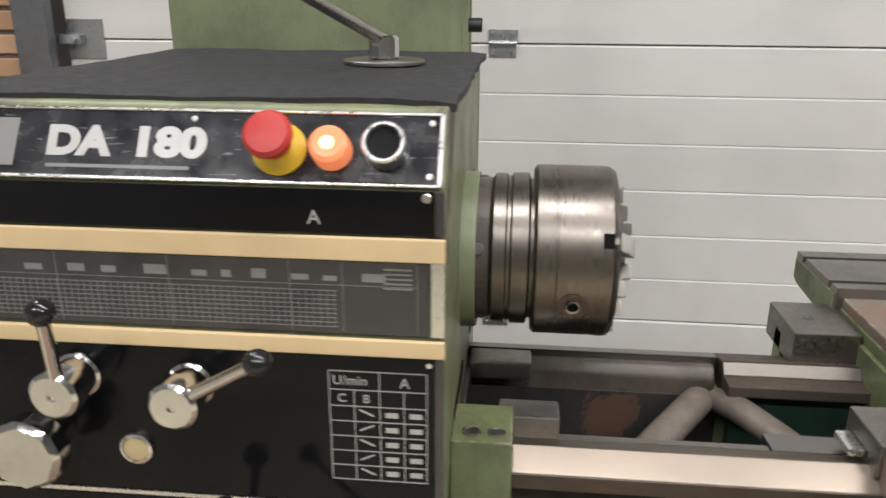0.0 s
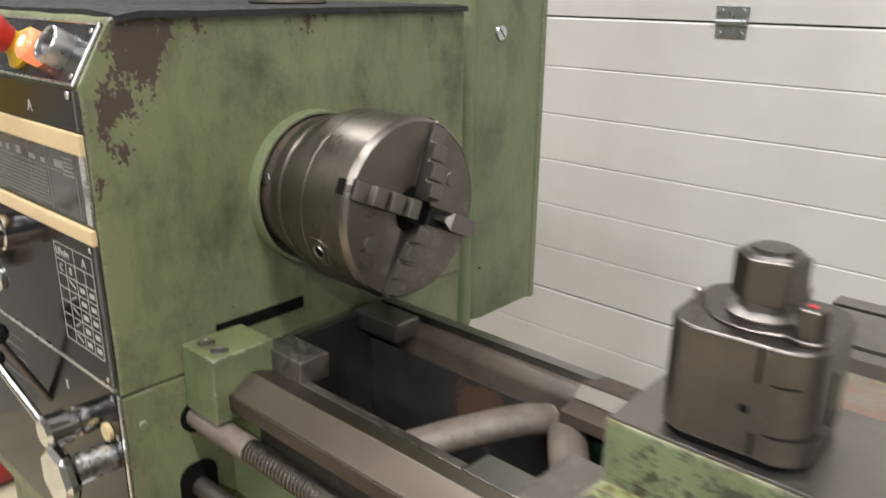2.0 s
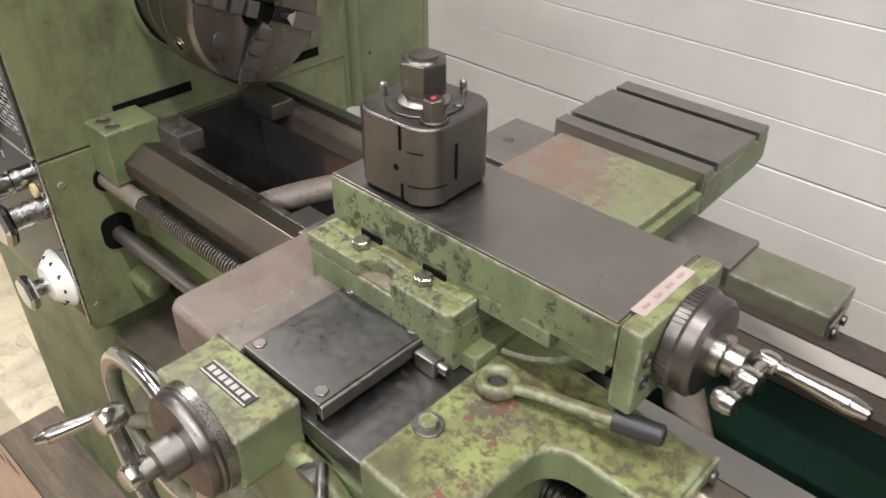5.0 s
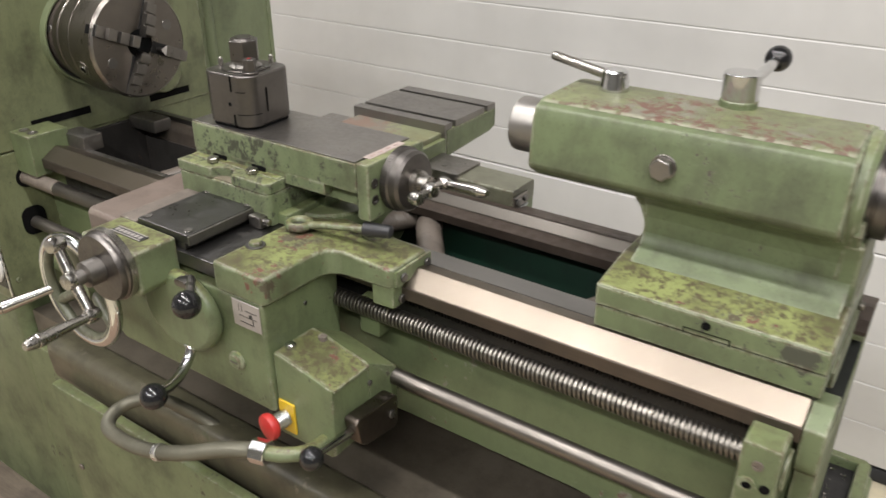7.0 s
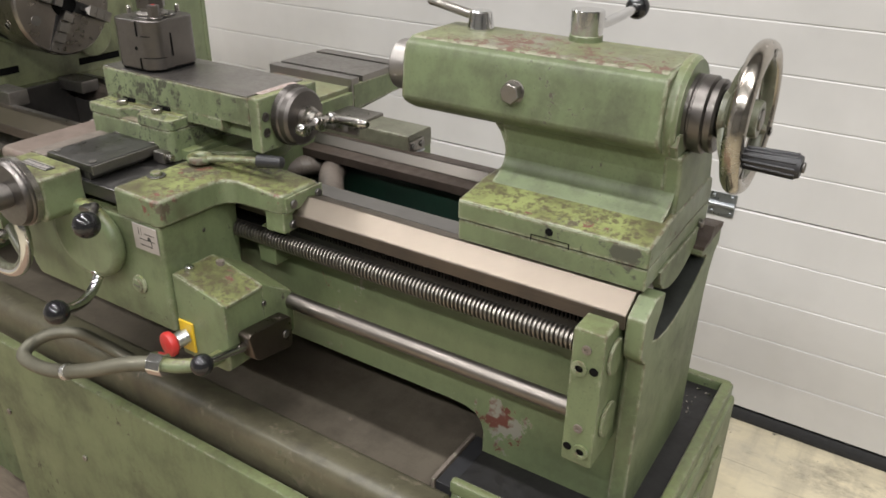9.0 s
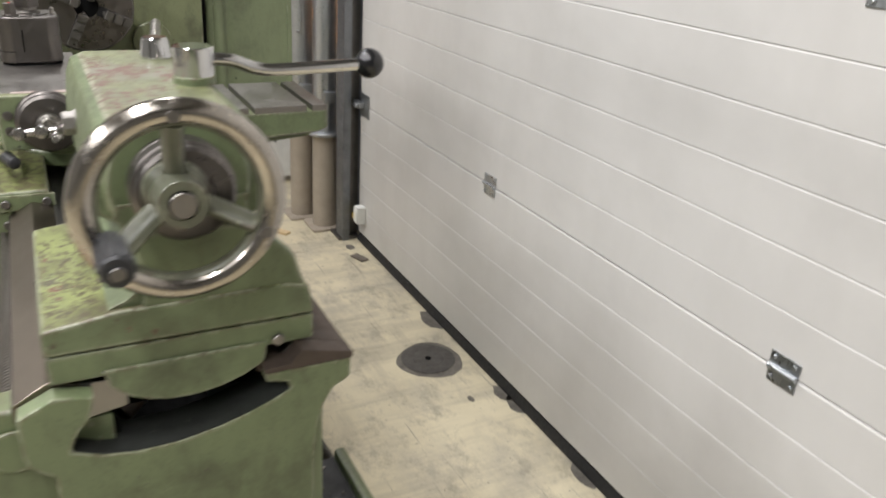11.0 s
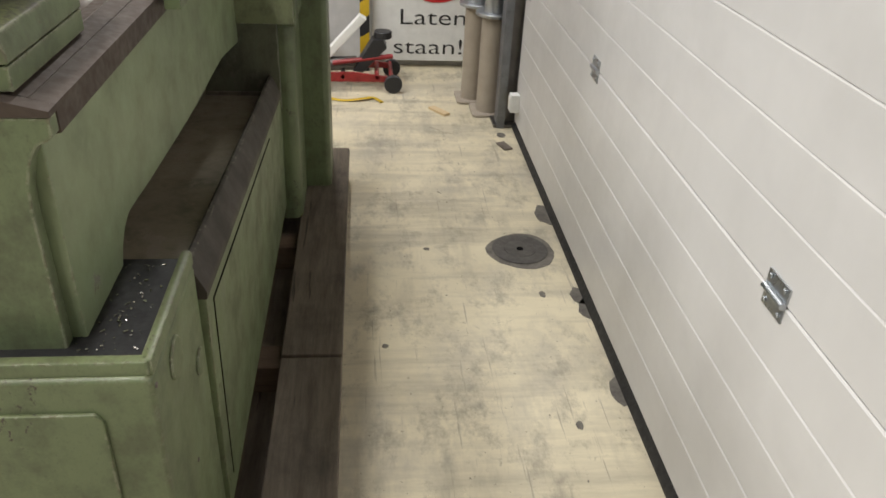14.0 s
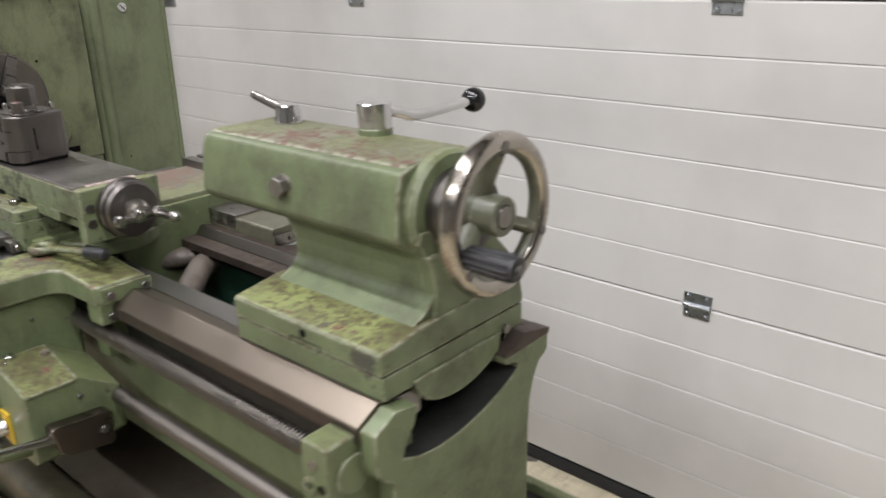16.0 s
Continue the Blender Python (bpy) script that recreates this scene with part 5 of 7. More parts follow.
part("text_bar", place(box(-0.333, -0.21, 0.0095, 0.0125, 0.002, 0.0024, 0), NPL), M_GREYINK, plate)
for sx, sv in ((-0.012, 0.054), (-0.012, 0.009), (-0.21, 0.054)):
    part("screw", place(turned(disc_profile(0.0028, 0.002, 0.0034, 0.0006)), NPL @ pose(sx, sv, 0)), M_ALU, plate)
# maker's mark, a plain shape
part("badge", place(box(-0.39, -0.362, 0.01, 0.052, 0.002, 0.0024, 0.0), NPL), M_GREYINK, plate)

stop = part("stop_base", place(turned([(0, 0), (0.022, 0.0), (0.0225, 0.004), (0.017, 0.008), (0.0125, 0.012), (0.0125, 0.02), (0, 0.02)], None, 36), NPL @ pose(-0.135, 0.0285, 0.002)), M_YELLOW, head, "yellow base of the red stop button")
part("stop_button", place(turned([(0, 0.018), (0.014, 0.018), (0.0155, 0.024), (0.018, 0.03), (0.0195, 0.033), (0.0195, 0.037), (0.0165, 0.0405), (0.01, 0.0415), (0, 0.0415)], None, 36), NPL @ pose(-0.135, 0.0285, 0.002)), M_RED, stop, "red mushroom stop button")
lens = part("pilot_lamp", place(turned([(0, 0), (0.0165, 0.0), (0.0165, 0.006), (0.0155, 0.018), (0.012, 0.021), (0, 0.0215)], None, 32), NPL @ pose(-0.092, 0.0285, 0.002)), M_LENS, head, "glowing orange-red pilot lamp")
part("lamp_core", place(turned(disc_profile(0.0055, 0.0205, 0.0222, 0.0006), None, 20), NPL @ pose(-0.092, 0.0285, 0.002)), M_CORE, lens)
btn = part("start_button_ring", place(turned([(0.0135, 0.0), (0.0178, 0.0), (0.0178, 0.018), (0.0165, 0.0195), (0.0145, 0.0195), (0.0135, 0.018), (0.0135, 0.001)], None, 36), NPL @ pose(-0.048, 0.031, 0.002)), M_ALU, head, "aluminium-ringed push button")
part("start_button", place(turned(disc_profile(0.0134, 0.001, 0.015, 0.001), None, 32), NPL @ pose(-0.048, 0.031, 0.002)), M_BLACK, btn)

p1 = front_plate(HX0, -0.008, 1.305, 1.342, mat=M_PANEL, name="upper_panel", parent=head)
lettering("A", 0.017, pose(-0.112, FY - 0.0027, 1.313, 90, 0, 0), M_SILVER, p1)
part("screw", turned(disc_profile(0.004, 0, 0.002, 0.0008), pose(-0.014, FY - 0.0025, 1.337, 90, 0, 0)), M_ALU, p1)
for z0, z1 in ((1.283, 1.303), (1.197, 1.2125)):
    part("cream_strip", box(HX0, 0.0015, FY - 0.006, FY, z0, z1, 0.0015), M_CREAM, head, "cream plastic strip")
p2 = front_plate(HX0, -0.012, 1.216, 1.283, mat=M_GREYPANEL, name="thread_table", parent=head, label="smoked thread table, rubbed and faded")
part("panel_edge", box(-0.0105, 0.001, FY - 0.003, FY, 1.216, 1.283, 0.0006), M_ALU, head)
own = bmesh.new()
for k in range(9):
    own = box(-0.44, -0.09, FY - 0.0029, FY - 0.0025, 1.222 + k * 0.0041, 1.2226 + k * 0.0041, 0, 1, own)
for k in range(58):
    x = -0.44 + k * 0.0061
    own = box(x, x + 0.0004, FY - 0.0029, FY - 0.0025, 1.222, 1.256, 0, 1, own)
tagged(part("table_rule", own, M_GREYINK, p2), kind="stuff")
rs = random.Random(2)
own = bmesh.new()
x = -0.43
while x < -0.04:
    w = rs.uniform(0.008, 0.02)
    h = rs.uniform(0.004, 0.009)
    own = box(x, x + w, FY - 0.0029, FY - 0.0025, 1.264, 1.264 + h, 0, 1, own)
    x += w + rs.uniform(0.012, 0.03)
for k in range(5):
    own = box(-0.05, -0.026, FY - 0.0029, FY - 0.0025, 1.258 + k * 0.0042, 1.2595 + k * 0.0042, 0, 1, own)
tagged(part("table_symbol", own, M_GREYINK, p2), kind="stuff")
own = bmesh.new()
for zz in (1.2815, 1.2605):
    own = box(-0.44, -0.022, FY - 0.0029, FY - 0.0025, zz - 0.0004, zz, 0, 1, own)
for xx in (-0.44, -0.335, -0.235, -0.13, -0.085, -0.022):
    own = box(xx, xx + 0.0005, FY - 0.0029, FY - 0.0025, 1.2185, 1.2815, 0, 1, own)
part("table_frame", own, M_GREYINK, p2)

p3 = front_plate(HX0, -0.008, 1.046, 1.1985, mat=M_PANEL, name="lever_panel", parent=head, label="glossy black lever panel")
part("panel_edge", box(HX0, 0.0, FY - 0.0035, FY, 1.0405, 1.0455, 0.0008), M_ALU, head)
part("panel_edge", box(-0.0068, 0.0005, FY - 0.0032, FY, 1.046, 1.1985, 0.0008), M_GREYPANEL, head)
part("panel_edge", box(-0.0068, 0.0005, FY - 0.0032, FY, 1.305, 1.342, 0.0008), M_GREYPANEL, head)
for sz in (1.052, 1.19):
    part("screw", turned(disc_profile(0.003, 0, 0.0016, 0.0006), pose(-0.012, FY - 0.0025, sz, 90, 0, 0)), M_ALU, p3)
# speed table
own = bmesh.new()
TX0, TX1, TZ0, TZ1 = -0.1, -0.014, 1.072, 1.181
YB = FY - 0.0025
for zz in (TZ1, 1.163, 1.147, 1.132, 1.117, 1.102, 1.087, TZ0):
    own = box(TX0, TX1, YB - 0.0004, YB, zz - 0.0004, zz + 0.0004, 0, 1, own)
for xx, za in ((TX0, TZ1), (-0.078, 1.163), (-0.0555, TZ1), (-0.034, 1.163), (TX1, TZ1)):
    own = box(xx - 0.0004, xx + 0.0004, YB - 0.0004, YB, TZ0, za, 0, 1, own)
tagged(part("speed_table", own, M_SILVER, p3), kind="stuff")
lettering("U/min", 0.0125, pose(-0.097, YB - 0.0002, 1.168, 90, 0, 0), M_SILVER, p3)
lettering("A", 0.0135, pose(-0.038, YB - 0.0002, 1.167, 90, 0, 0), M_SILVER, p3)
lettering("C", 0.0115, pose(-0.093, YB - 0.0002, 1.151, 90, 0, 0), M_SILVER, p3)
lettering("B", 0.0115, pose(-0.0705, YB - 0.0002, 1.151, 90, 0, 0), M_SILVER, p3)
own = bmesh.new()
for r in range(5):
    zz = 1.077 + r * 0.015
    for xx in (-0.0505, -0.029):
        own = box(xx, xx + 0.011, YB - 0.0004, YB, zz, zz + 0.005, 0, 1, own)
    for s in (0, 1):
        g = prism([(-0.074, zz + (0.0 if (r + s) % 2 else 0.006)), (-0.0735, zz + (0.002 if (r + s) % 2 else 0.0075)), (-0.061, zz + (0.0075 if (r + s) % 2 else 0.002)), (-0.061, zz + (0.006 if (r + s) % 2 else 0.0))], YB - 0.0004, YB, "y", 0) if s == 0 else None
        if g:
            own = join(own, g)
tagged(part("table_figure", own, M_SILVER, p3), kind="stuff")
part("sight_glass", turned([(0, 0), (0.0125, 0), (0.0125, 0.003), (0.0105, 0.004), (0, 0.0045)], pose(-0.283, YB, 1.092, 90, 0, 0)), M_GLASS_CREAM, p3, "cream-coloured oil sight glass")
part("sight_rim", turned([(0.0124, 0), (0.0155, 0), (0.0155, 0.004), (0.0124, 0.005), (0.0124, 0)], pose(-0.283, YB, 1.092, 90, 0, 0)), M_ALU, p3)


def shift_lever(x, z, tip, parent):
    hub = part("lever_hub", turned([(0, 0), (0.021, 0), (0.021, 0.012), (0.0185, 0.014), (0.0185, 0.03), (0.0215, 0.032), (0.0215, 0.05), (0.018, 0.053), (0.004, 0.053), (0.004, 0.051), (0, 0.051)], pose(x, YB, z, 90, 0, 0), 32), M_CHROME, parent, "chromed lever hub")
    a, b = Vector((x, YB - 0.04, z)), Vector(tip)
    d = (b - a).normalized()
    part("lever_arm", rod(a + d * 0.012, b - d * 0.004, 0.0065, 0.0055), M_CHROME, hub)
    part("ball_knob", ball(0.0115, b), M_BLACK, hub, "black ball knob")


shift_lever(-0.323, 1.17, (-0.306, -0.315, 1.256), head)
shift_lever(-0.22, 1.166, (-0.138, -0.31, 1.219), head)
star = part("star_knob", hexagon(0.035, 0.03, 0.058, pose(-0.357, YB, 1.112, 90, 0, 0), None, 8, 0.005), M_CHROME, head, "large chromed star knob")
part("knob_shaft", rod((-0.357, YB, 1.112), (-0.357, YB - 0.034, 1.112), 0.019), M_CHROME, star)

# feed gearbox front, below
p4 = part("gearbox_panel", box(HX0 + 0.002, -0.006, -0.2415, -0.238, 0.775, 1.038, 0.0008, 1), M_PANEL, qc, "glossy black feed panel")
part("panel_edge", box(-0.0055, 0.0005, -0.241, -0.238, 0.76, 1.036, 0.0008), M_ALU, qc)
lettering("E", 0.014, pose(-0.13, -0.2418, 1.0, 90, 0, 0), M_SILVER, p4)
for zz in (1.03, 0.985):
    part("screw", turned(disc_profile(0.0035, 0, 0.0018, 0.0006), pose(-0.012, -0.2415, zz, 90, 0, 0)), M_ALU, p4)
own = bmesh.new()
for k in range(5):
    own = box(-0.45, -0.25, -0.2419, -0.2415, 0.96 + k * 0.014, 0.9606 + k * 0.014, 0, 1, own)
part("feed_table", own, M_GREYINK, p4)
k1 = part("selector_hub", turned([(0, 0), (0.016, 0), (0.016, 0.02), (0.0135, 0.022), (0.0135, 0.028), (0.0185, 0.03), (0.019, 0.052), (0.014, 0.056), (0, 0.056)], pose(-0.062, -0.2415, 0.992, 90, 0, 0), 32), M_CHROME, qc, "chromed selector hub")
part("selector_arm", rod((-0.062, -0.29, 0.992), (-0.135, -0.305, 1.05), 0.0045), M_CHROME, k1)
part("ball_knob", ball(0.0105, (-0.14, -0.306, 1.054)), M_BLACK, k1, "black ball knob")
k2 = part("star_knob", hexagon(0.036, 0.046, 0.062, pose(-0.032, -0.2415, 0.955, 90, 0, 0), None, 7, 0.005), M_CHROME, qc, "chromed star knob")
part("knob_shaft", rod((-0.032, -0.2415, 0.955), (-0.032, -0.29, 0.955), 0.0165), M_ALU, k2)
k3 = part("feed_dial", turned([(0, 0), (0.046, 0), (0.046, 0.003), (0.027, 0.024), (0, 0.024)], pose(-0.05, -0.2415, 0.826, 90, 0, 0), 40), M_WHITE, qc, "white graduated feed dial")
part("dial_shaft", rod((-0.05, -0.262, 0.826), (-0.05, -0.288, 0.826), 0.0125), M_ALU, k3)
part("dial_knob", hexagon(0.029, 0.044, 0.058, pose(-0.05, -0.2415, 0.826, 90, 0, 0), None, 7, 0.004), M_CHROME, k3)
own = bmesh.new()
for k in range(10):
    a = 2 * math.pi * k / 10
    own = box(-0.05 + 0.037 * math.cos(a) - 0.001, -0.05 + 0.037 * math.cos(a) + 0.001, -0.2565, -0.25, 0.826 + 0.037 * math.sin(a) - 0.003, 0.826 + 0.037 * math.sin(a) + 0.003, 0, 1, own)
tagged(part("dial_mark", own, M_TEXT, k3), kind="stuff")
part("ball_lever", rod((-0.19, -0.2415, 0.96), (-0.187, -0.285, 1.055), 0.004), M_IRON, qc)
part("ball_knob", ball(0.0125, (-0.187, -0.286, 1.062)), M_BLACK, qc, "black ball knob")
part("brass_cap", turned(disc_profile(0.01, 0, 0.006, 0.001), pose(-0.03, -0.2415, 0.985, 90, 0, 0)), M_GLASS_CREAM, qc)

# -- rear drive guard --
GP = [(-0.455, 0.299), (-0.045, 0.299)] + arc(-0.045, 0.314, 0.015, -90, 0, 5)[1:] + [(-0.03, 0.34), (-0.036, 0.352), (-0.034, 0.36), (-0.03, 0.375), (-0.03, 0.515), (-0.455, 0.515)]
guard = part("drive_guard", prism(GP, 0.92, 1.75, "z", 0.002), M_GUARD, lathe, "plain green sheet-metal guard")
part("guard_fold", prism([(-0.031, 0.318), (-0.025, 0.321), (-0.021, 0.328), (-0.021, 0.336), (-0.025, 0.343), (-0.031, 0.346)], 0.922, 1.749, "z", 0), M_GUARD, guard)
part("guard_edge", box(-0.045, -0.027, 0.507, 0.519, 0.918, 1.752, 0.002), M_GUARD, guard)
part("guard_lock", turned([(0, 0), (0.011, 0), (0.0115, 0.001), (0.0105, 0.003), (0, 0.0035)], pose(-0.03, 0.404, 1.371) @ AX, 28), M_ALU, guard, "slotted quarter-turn lock")
part("lock_slot", place(box(-0.0085, 0.0085, -0.001, 0.001, 0.0032, 0.0038, 0), pose(-0.03, 0.404, 1.371) @ AX @ pose(0, 0, 0, 0, 0, 40)), M_VOID, guard)
part("rivet_hole", turned(disc_profile(0.0022, 0, 0.0006, 0.0001), pose(-0.03, 0.368, 1.009) @ AX), M_VOID, guard)
part("guard_bolt", rod((-0.03, 0.428, 1.443), (-0.005, 0.428, 1.443), 0.011), M_BLACK_GRIP, guard, "black screw cap")
part("head_foot", box(-0.44, -0.003, -0.1, 0.284, 0.755, 1.0345, 0.001), M_GREEN_HEAD, lathe)
# added black filler, stands for the shade between headstock and guard
part("gap_shade_strip", box(-0.3, -0.03, 0.286, 0.3, 0.94, 1.395, 0), M_VOID, lathe)

# ================= things on the headstock =================
mat = thing("rubber_mat", "black rubber mat lying on the headstock", "mat")
own = bmesh.new()
NX, NY = 24, 22
grid = []
for i in range(NX + 1):
    rowv = []
    for j in range(NY + 1):
        x, y = HX0 + 0.02 + (0.007 - HX0 - 0.02) * i / NX, -0.2 + 0.483 * j / NY
        zz = 1.4125 + 0.0018 * noise.noise((x * 9, y * 9, 0.3)) + 0.0012 * noise.noise((x * 30, y * 30, 2.0))
        if j == 0:
            zz -= 0.004
        if i == NX:
            zz -= 0.002
        rowv.append(own.verts.new((x + 0.003 * noise.noise((y * 22, 0.5, 0)) * (i == NX), y + 0.003 * noise.noise((x * 20, 0, 0)) * (j == 0), zz)))
    grid.append(rowv)
for i in range(NX):
    for j in range(NY):
        own.faces.new((grid[i][j], grid[i + 1][j], grid[i + 1][j + 1], grid[i][j + 1]))
ex = bmesh.ops.extrude_face_region(own, geom=own.faces[:])
for v in [g for g in ex["geom"] if isinstance(g, bmesh.types.BMVert)]:
    v.co.z -= 0.0065
bmesh.ops.recalc_face_normals(own, faces=own.faces[:])
smooth(own, 50)
part("mat_sheet", own, M_MAT, mat)

lev = thing("headstock_lever", "steel lever on a round plate on the headstock", "lever")
lev.matrix_world = pose(-0.1, 0.07, 1.4135)
part("round_plate", turned(disc_profile(0.047, 0.0, 0.005, 0.001), None, 40), M_STEEL_DULL, lev)
part("hub", hexagon(0.019, 0.005, 0.032, None, None, 8, 0.003), M_CHROME, lev)
part("arm", rod((0, 0, 0.026), (-0.055, -0.17, 0.082), 0.0075, 0.006), M_STEEL, lev)
part("ball_knob", ball(0.014, (-0.058, -0.18, 0.086)), M_BLACK, lev, "black ball knob")

# ================= four-jaw chuck =================
chuck = thing("lathe_chuck", "dark steel independent four-jaw chuck with stepped jaws", "chuck")
chuck.matrix_world = pose(0, SY, SZ + 0.003) @ AX @ pose(0, 0, 0, 0, 0, -36)
# local: z along the spindle; local x points down, local y back
# flange widened to close the gap, its brown paints the shadow there
nose = part("spindle_nose", turned(disc_profile(0.0805, 0.003, 0.031, 0.002), None, 56), M_LEDGE, chuck, "spindle flange, brown like the shadow in its gap")
for k in range(4):
    part("flange_bolt", hexagon(0.0075, 0, 0.003, pose(0, 0, 0.018, 0, 0, 20 + 90 * k) @ pose(0.0795, 0, 0) @ AX), M_IRON, nose)
part("back_plate", turned([(0, 0.03), (0.079, 0.03), (0.0855, 0.034), (0.0855, 0.047), (0.083, 0.0485), (0.083, 0.052), (0.0865, 0.054), (0.0865, 0.071), (0.08, 0.0735), (0.08, 0.078), (0, 0.078)], None, 72), M_CHUCK, chuck)
CR = 0.0962
part("chuck_body", turned([(0.02, 0.077), (CR - 0.004, 0.077), (CR, 0.0805), (CR, 0.1), (CR - 0.0006, 0.1005), (CR - 0.0006, 0.1015), (CR, 0.102), (CR, 0.1585), (CR - 0.0045, 0.1645), (0.03, 0.165), (0.022, 0.163), (0.02, 0.158), (0.02, 0.077)], None, 88), M_CHUCK, chuck)
part("face_rim", turned([(CR - 0.0022, 0.1615), (CR - 0.0018, 0.1618), (CR - 0.0042, 0.1652), (CR - 0.005, 0.1652), (CR - 0.005, 0.164), (CR - 0.0022, 0.1615)], None, 88), M_JAW, chuck, "rubbed bright front edge")
part("bore", turned(disc_profile(0.0245, 0.09, 0.1653, 0.0004), None, 32), M_VOID, chuck)
JAW = [(0.012, 0.15), (0.012, 0.181), (0.017, 0.1885), (0.031, 0.1885), (0.0315, 0.179), (0.0345, 0.179), (0.035, 0.1835), (0.0515, 0.1835), (0.052, 0.174), (0.055, 0.174), (0.0555, 0.178), (0.072, 0.178), (0.0725, 0.1695), (0.0905, 0.1695), (0.0905, 0.15)]
for k, shift in enumerate((0.001, 0.022, 0.0, 0.0)):
    R = pose(0, 0, 0, 0, 0, 12 + 90 * k)
    part("jaw_slot", place(box(0.024, CR - 0.0035, -0.0104, 0.0104, 0.151, 0.1656, 0.0005, 1), R), M_CAST_SHADE, chuck)
    part("slot_mouth", place(box(CR - 0.007, CR + 0.0005, -0.0078, 0.0078, 0.1475, 0.159, 0.0005, 1), R), M_VOID, chuck)
    part("slot_tongue", place(box(CR - 0.008, CR - 0.0002, -0.0035, 0.0035, 0.1555, 0.164, 0.0006, 1), R), M_JAW, chuck)
    jw = prism([(min(x + shift, CR - 0.0025), z) for x, z in JAW if x + shift < CR - 0.001 or z < 0.171], -0.0098, 0.0098, "y", 0.0008)
    for v in jw.verts:
        if v.co.x < 0.0165 + shift:
            v.co.y *= 0.25
    part("jaw", place(jw, R), M_JAW, chuck, "stepped steel jaw with a pointed tip")
    sc = pose(0, 0, 0, 0, 0, 12 + 90 * k + 45)
    if k in (1, 3):
        part("face_plug", place(turned(disc_profile(0.0095, 0.1645, 0.1656, 0.0003), pose(0.065, 0, 0)), sc), M_IRON, chuck)
        part("key_boss", place(turned([(0.017, 0), (0.017, 0.0008), (0.0145, 0.0012), (0.0095, 0.0004), (0, 0.0004)], pose(CR - 0.0005, 0, 0.12) @ AX), sc), M_CHUCK, chuck)
        part("socket_rim", place(turned([(0.0058, 0.0002), (0.0085, 0.0002), (0.0082, 0.0016), (0.006, 0.001), (0.0058, 0.0002)], pose(CR, 0, 0.12) @ AX, 24), sc), M_STEEL, chuck)
        part("key_socket", place(turned(disc_profile(0.006, -0.004, 0.0011, 0.0002), pose(CR, 0, 0.12) @ AX, 20), sc), M_VOID, chuck)

# ================= carriage: saddle, apron, handwheels =================
car = thing("lathe_carriage", "worn green lathe saddle and apron with handwheels", "lathe carriage")
# right front wing, from above an L
WG = [(0.688, -0.294), (0.766, -0.294), (0.773, -0.288), (0.776, -0.2), (0.782, -0.186), (0.795, -0.178), (0.868, -0.174), (0.874, -0.168), (0.874, -0.1), (0.688, -0.1)]
bmW = prism(WG, 1.03, 1.0705, "z", 0.005, 3)
for v in bmW.verts:
    if v.co.z > 1.05:
        v.co.z -= 0.012 * max(0.0, min(1.0, (v.co.x - 0.74) / 0.12))
wing = part("front_right_wing", bmW, M_GREEN_OILY, car, "oily yellow-green wing with chipped edges")
part("wing_skirt", prism([(0.84, -0.173), (0.873, -0.171), (0.873, -0.138), (0.84, -0.14)], 1.001, 1.032, "z", 0.003), M_GREEN, car)
wp = part("wiper_plate", box(0.873, 0.877, -0.168, -0.094, 1.032, 1.054, 0.001), M_GREEN, car)
for sy in (-0.155, -0.105):
    part("screw", turned(disc_profile(0.006, 0, 0.004, 0.001), pose(0.877, sy, 1.043) @ AX), M_IRON, wp)
part("foot_screw", turned(disc_profile(0.006, 0, 0.005, 0.001), pose(0.873, -0.156, 1.012) @ AX), M_IRON, car)
LW = [(0.425, -0.286), (0.434, -0.296), (0.505, -0.296), (0.505, -0.13), (0.425, -0.13), (0.424, -0.16)]
part("front_left_wing", prism(LW, 1.02, 1.0755, "z", 0.009, 4), M_WING_BARE, car, "wing worn down to brown metal")
part("left_wing_way", box(0.42, 0.506, -0.14, -0.06, 1.036, 1.0745, 0.003), M_STEEL_DULL, car)
part("left_wiper", box(0.402, 0.42, -0.115, -0.075, 1.044, 1.053, 0.003), M_ALU, car)
part("saddle_bridge", prism([(-0.13, 1.038), (-0.05, 1.036), (-0.03, 1.0)] + arc(0.03, 1.02, 0.075, 200, 340, 8) + [(0.11, 1.036), (0.16, 1.036), (0.16, 1.066), (-0.13, 1.066)], 0.5, 0.7, "x", 0.002), M_GREEN, car)
part("dovetail_way", box(0.506, 0.69, -0.293, -0.1, 1.045, 1.0655, 0.002), M_COVER, car)
way = part("way_cover", box(0.541, 0.64, -0.289, -0.168, 1.0765, 1.0885, 0.0015), M_COVER, car, "dark steel cover plate with screws")
part("cover_bed", box(0.52, 0.632, -0.288, -0.168, 1.0655, 1.0765, 0.001), M_COVER, car)
part("cover_edge", box(0.64, 0.6435, -0.289, -0.168, 1.0745, 1.0875, 0.001), M_STEEL_DULL, car, "bright steel edge strip")
for sx, sy in ((0.55, -0.278), (0.55, -0.178), (0.63, -0.178), (0.63, -0.278)):
    part("cover_screw", turned(disc_profile(0.0055, 0, 0.0015, 0.0005), pose(sx, sy, 1.0885)), M_STEEL_DULL, way)
part("cover_strip", box(0.505, 0.54, -0.292, -0.168, 1.062, 1.084, 0.002), M_GREYCAST, car)
part("stop_block", box(0.645, 0.668, -0.193, -0.176, 1.066, 1.083, 0.002), M_STEEL_DULL, car)
part("stop_screw", rod((0.668, -0.185, 1.076), (0.678, -0.185, 1.076), 0.005), M_STEEL, car)
part("wing_bolt", hexagon(0.0085, 0, 0.006, pose(0.702, -0.234, 1.0705)), M_GREEN_OILY, car)
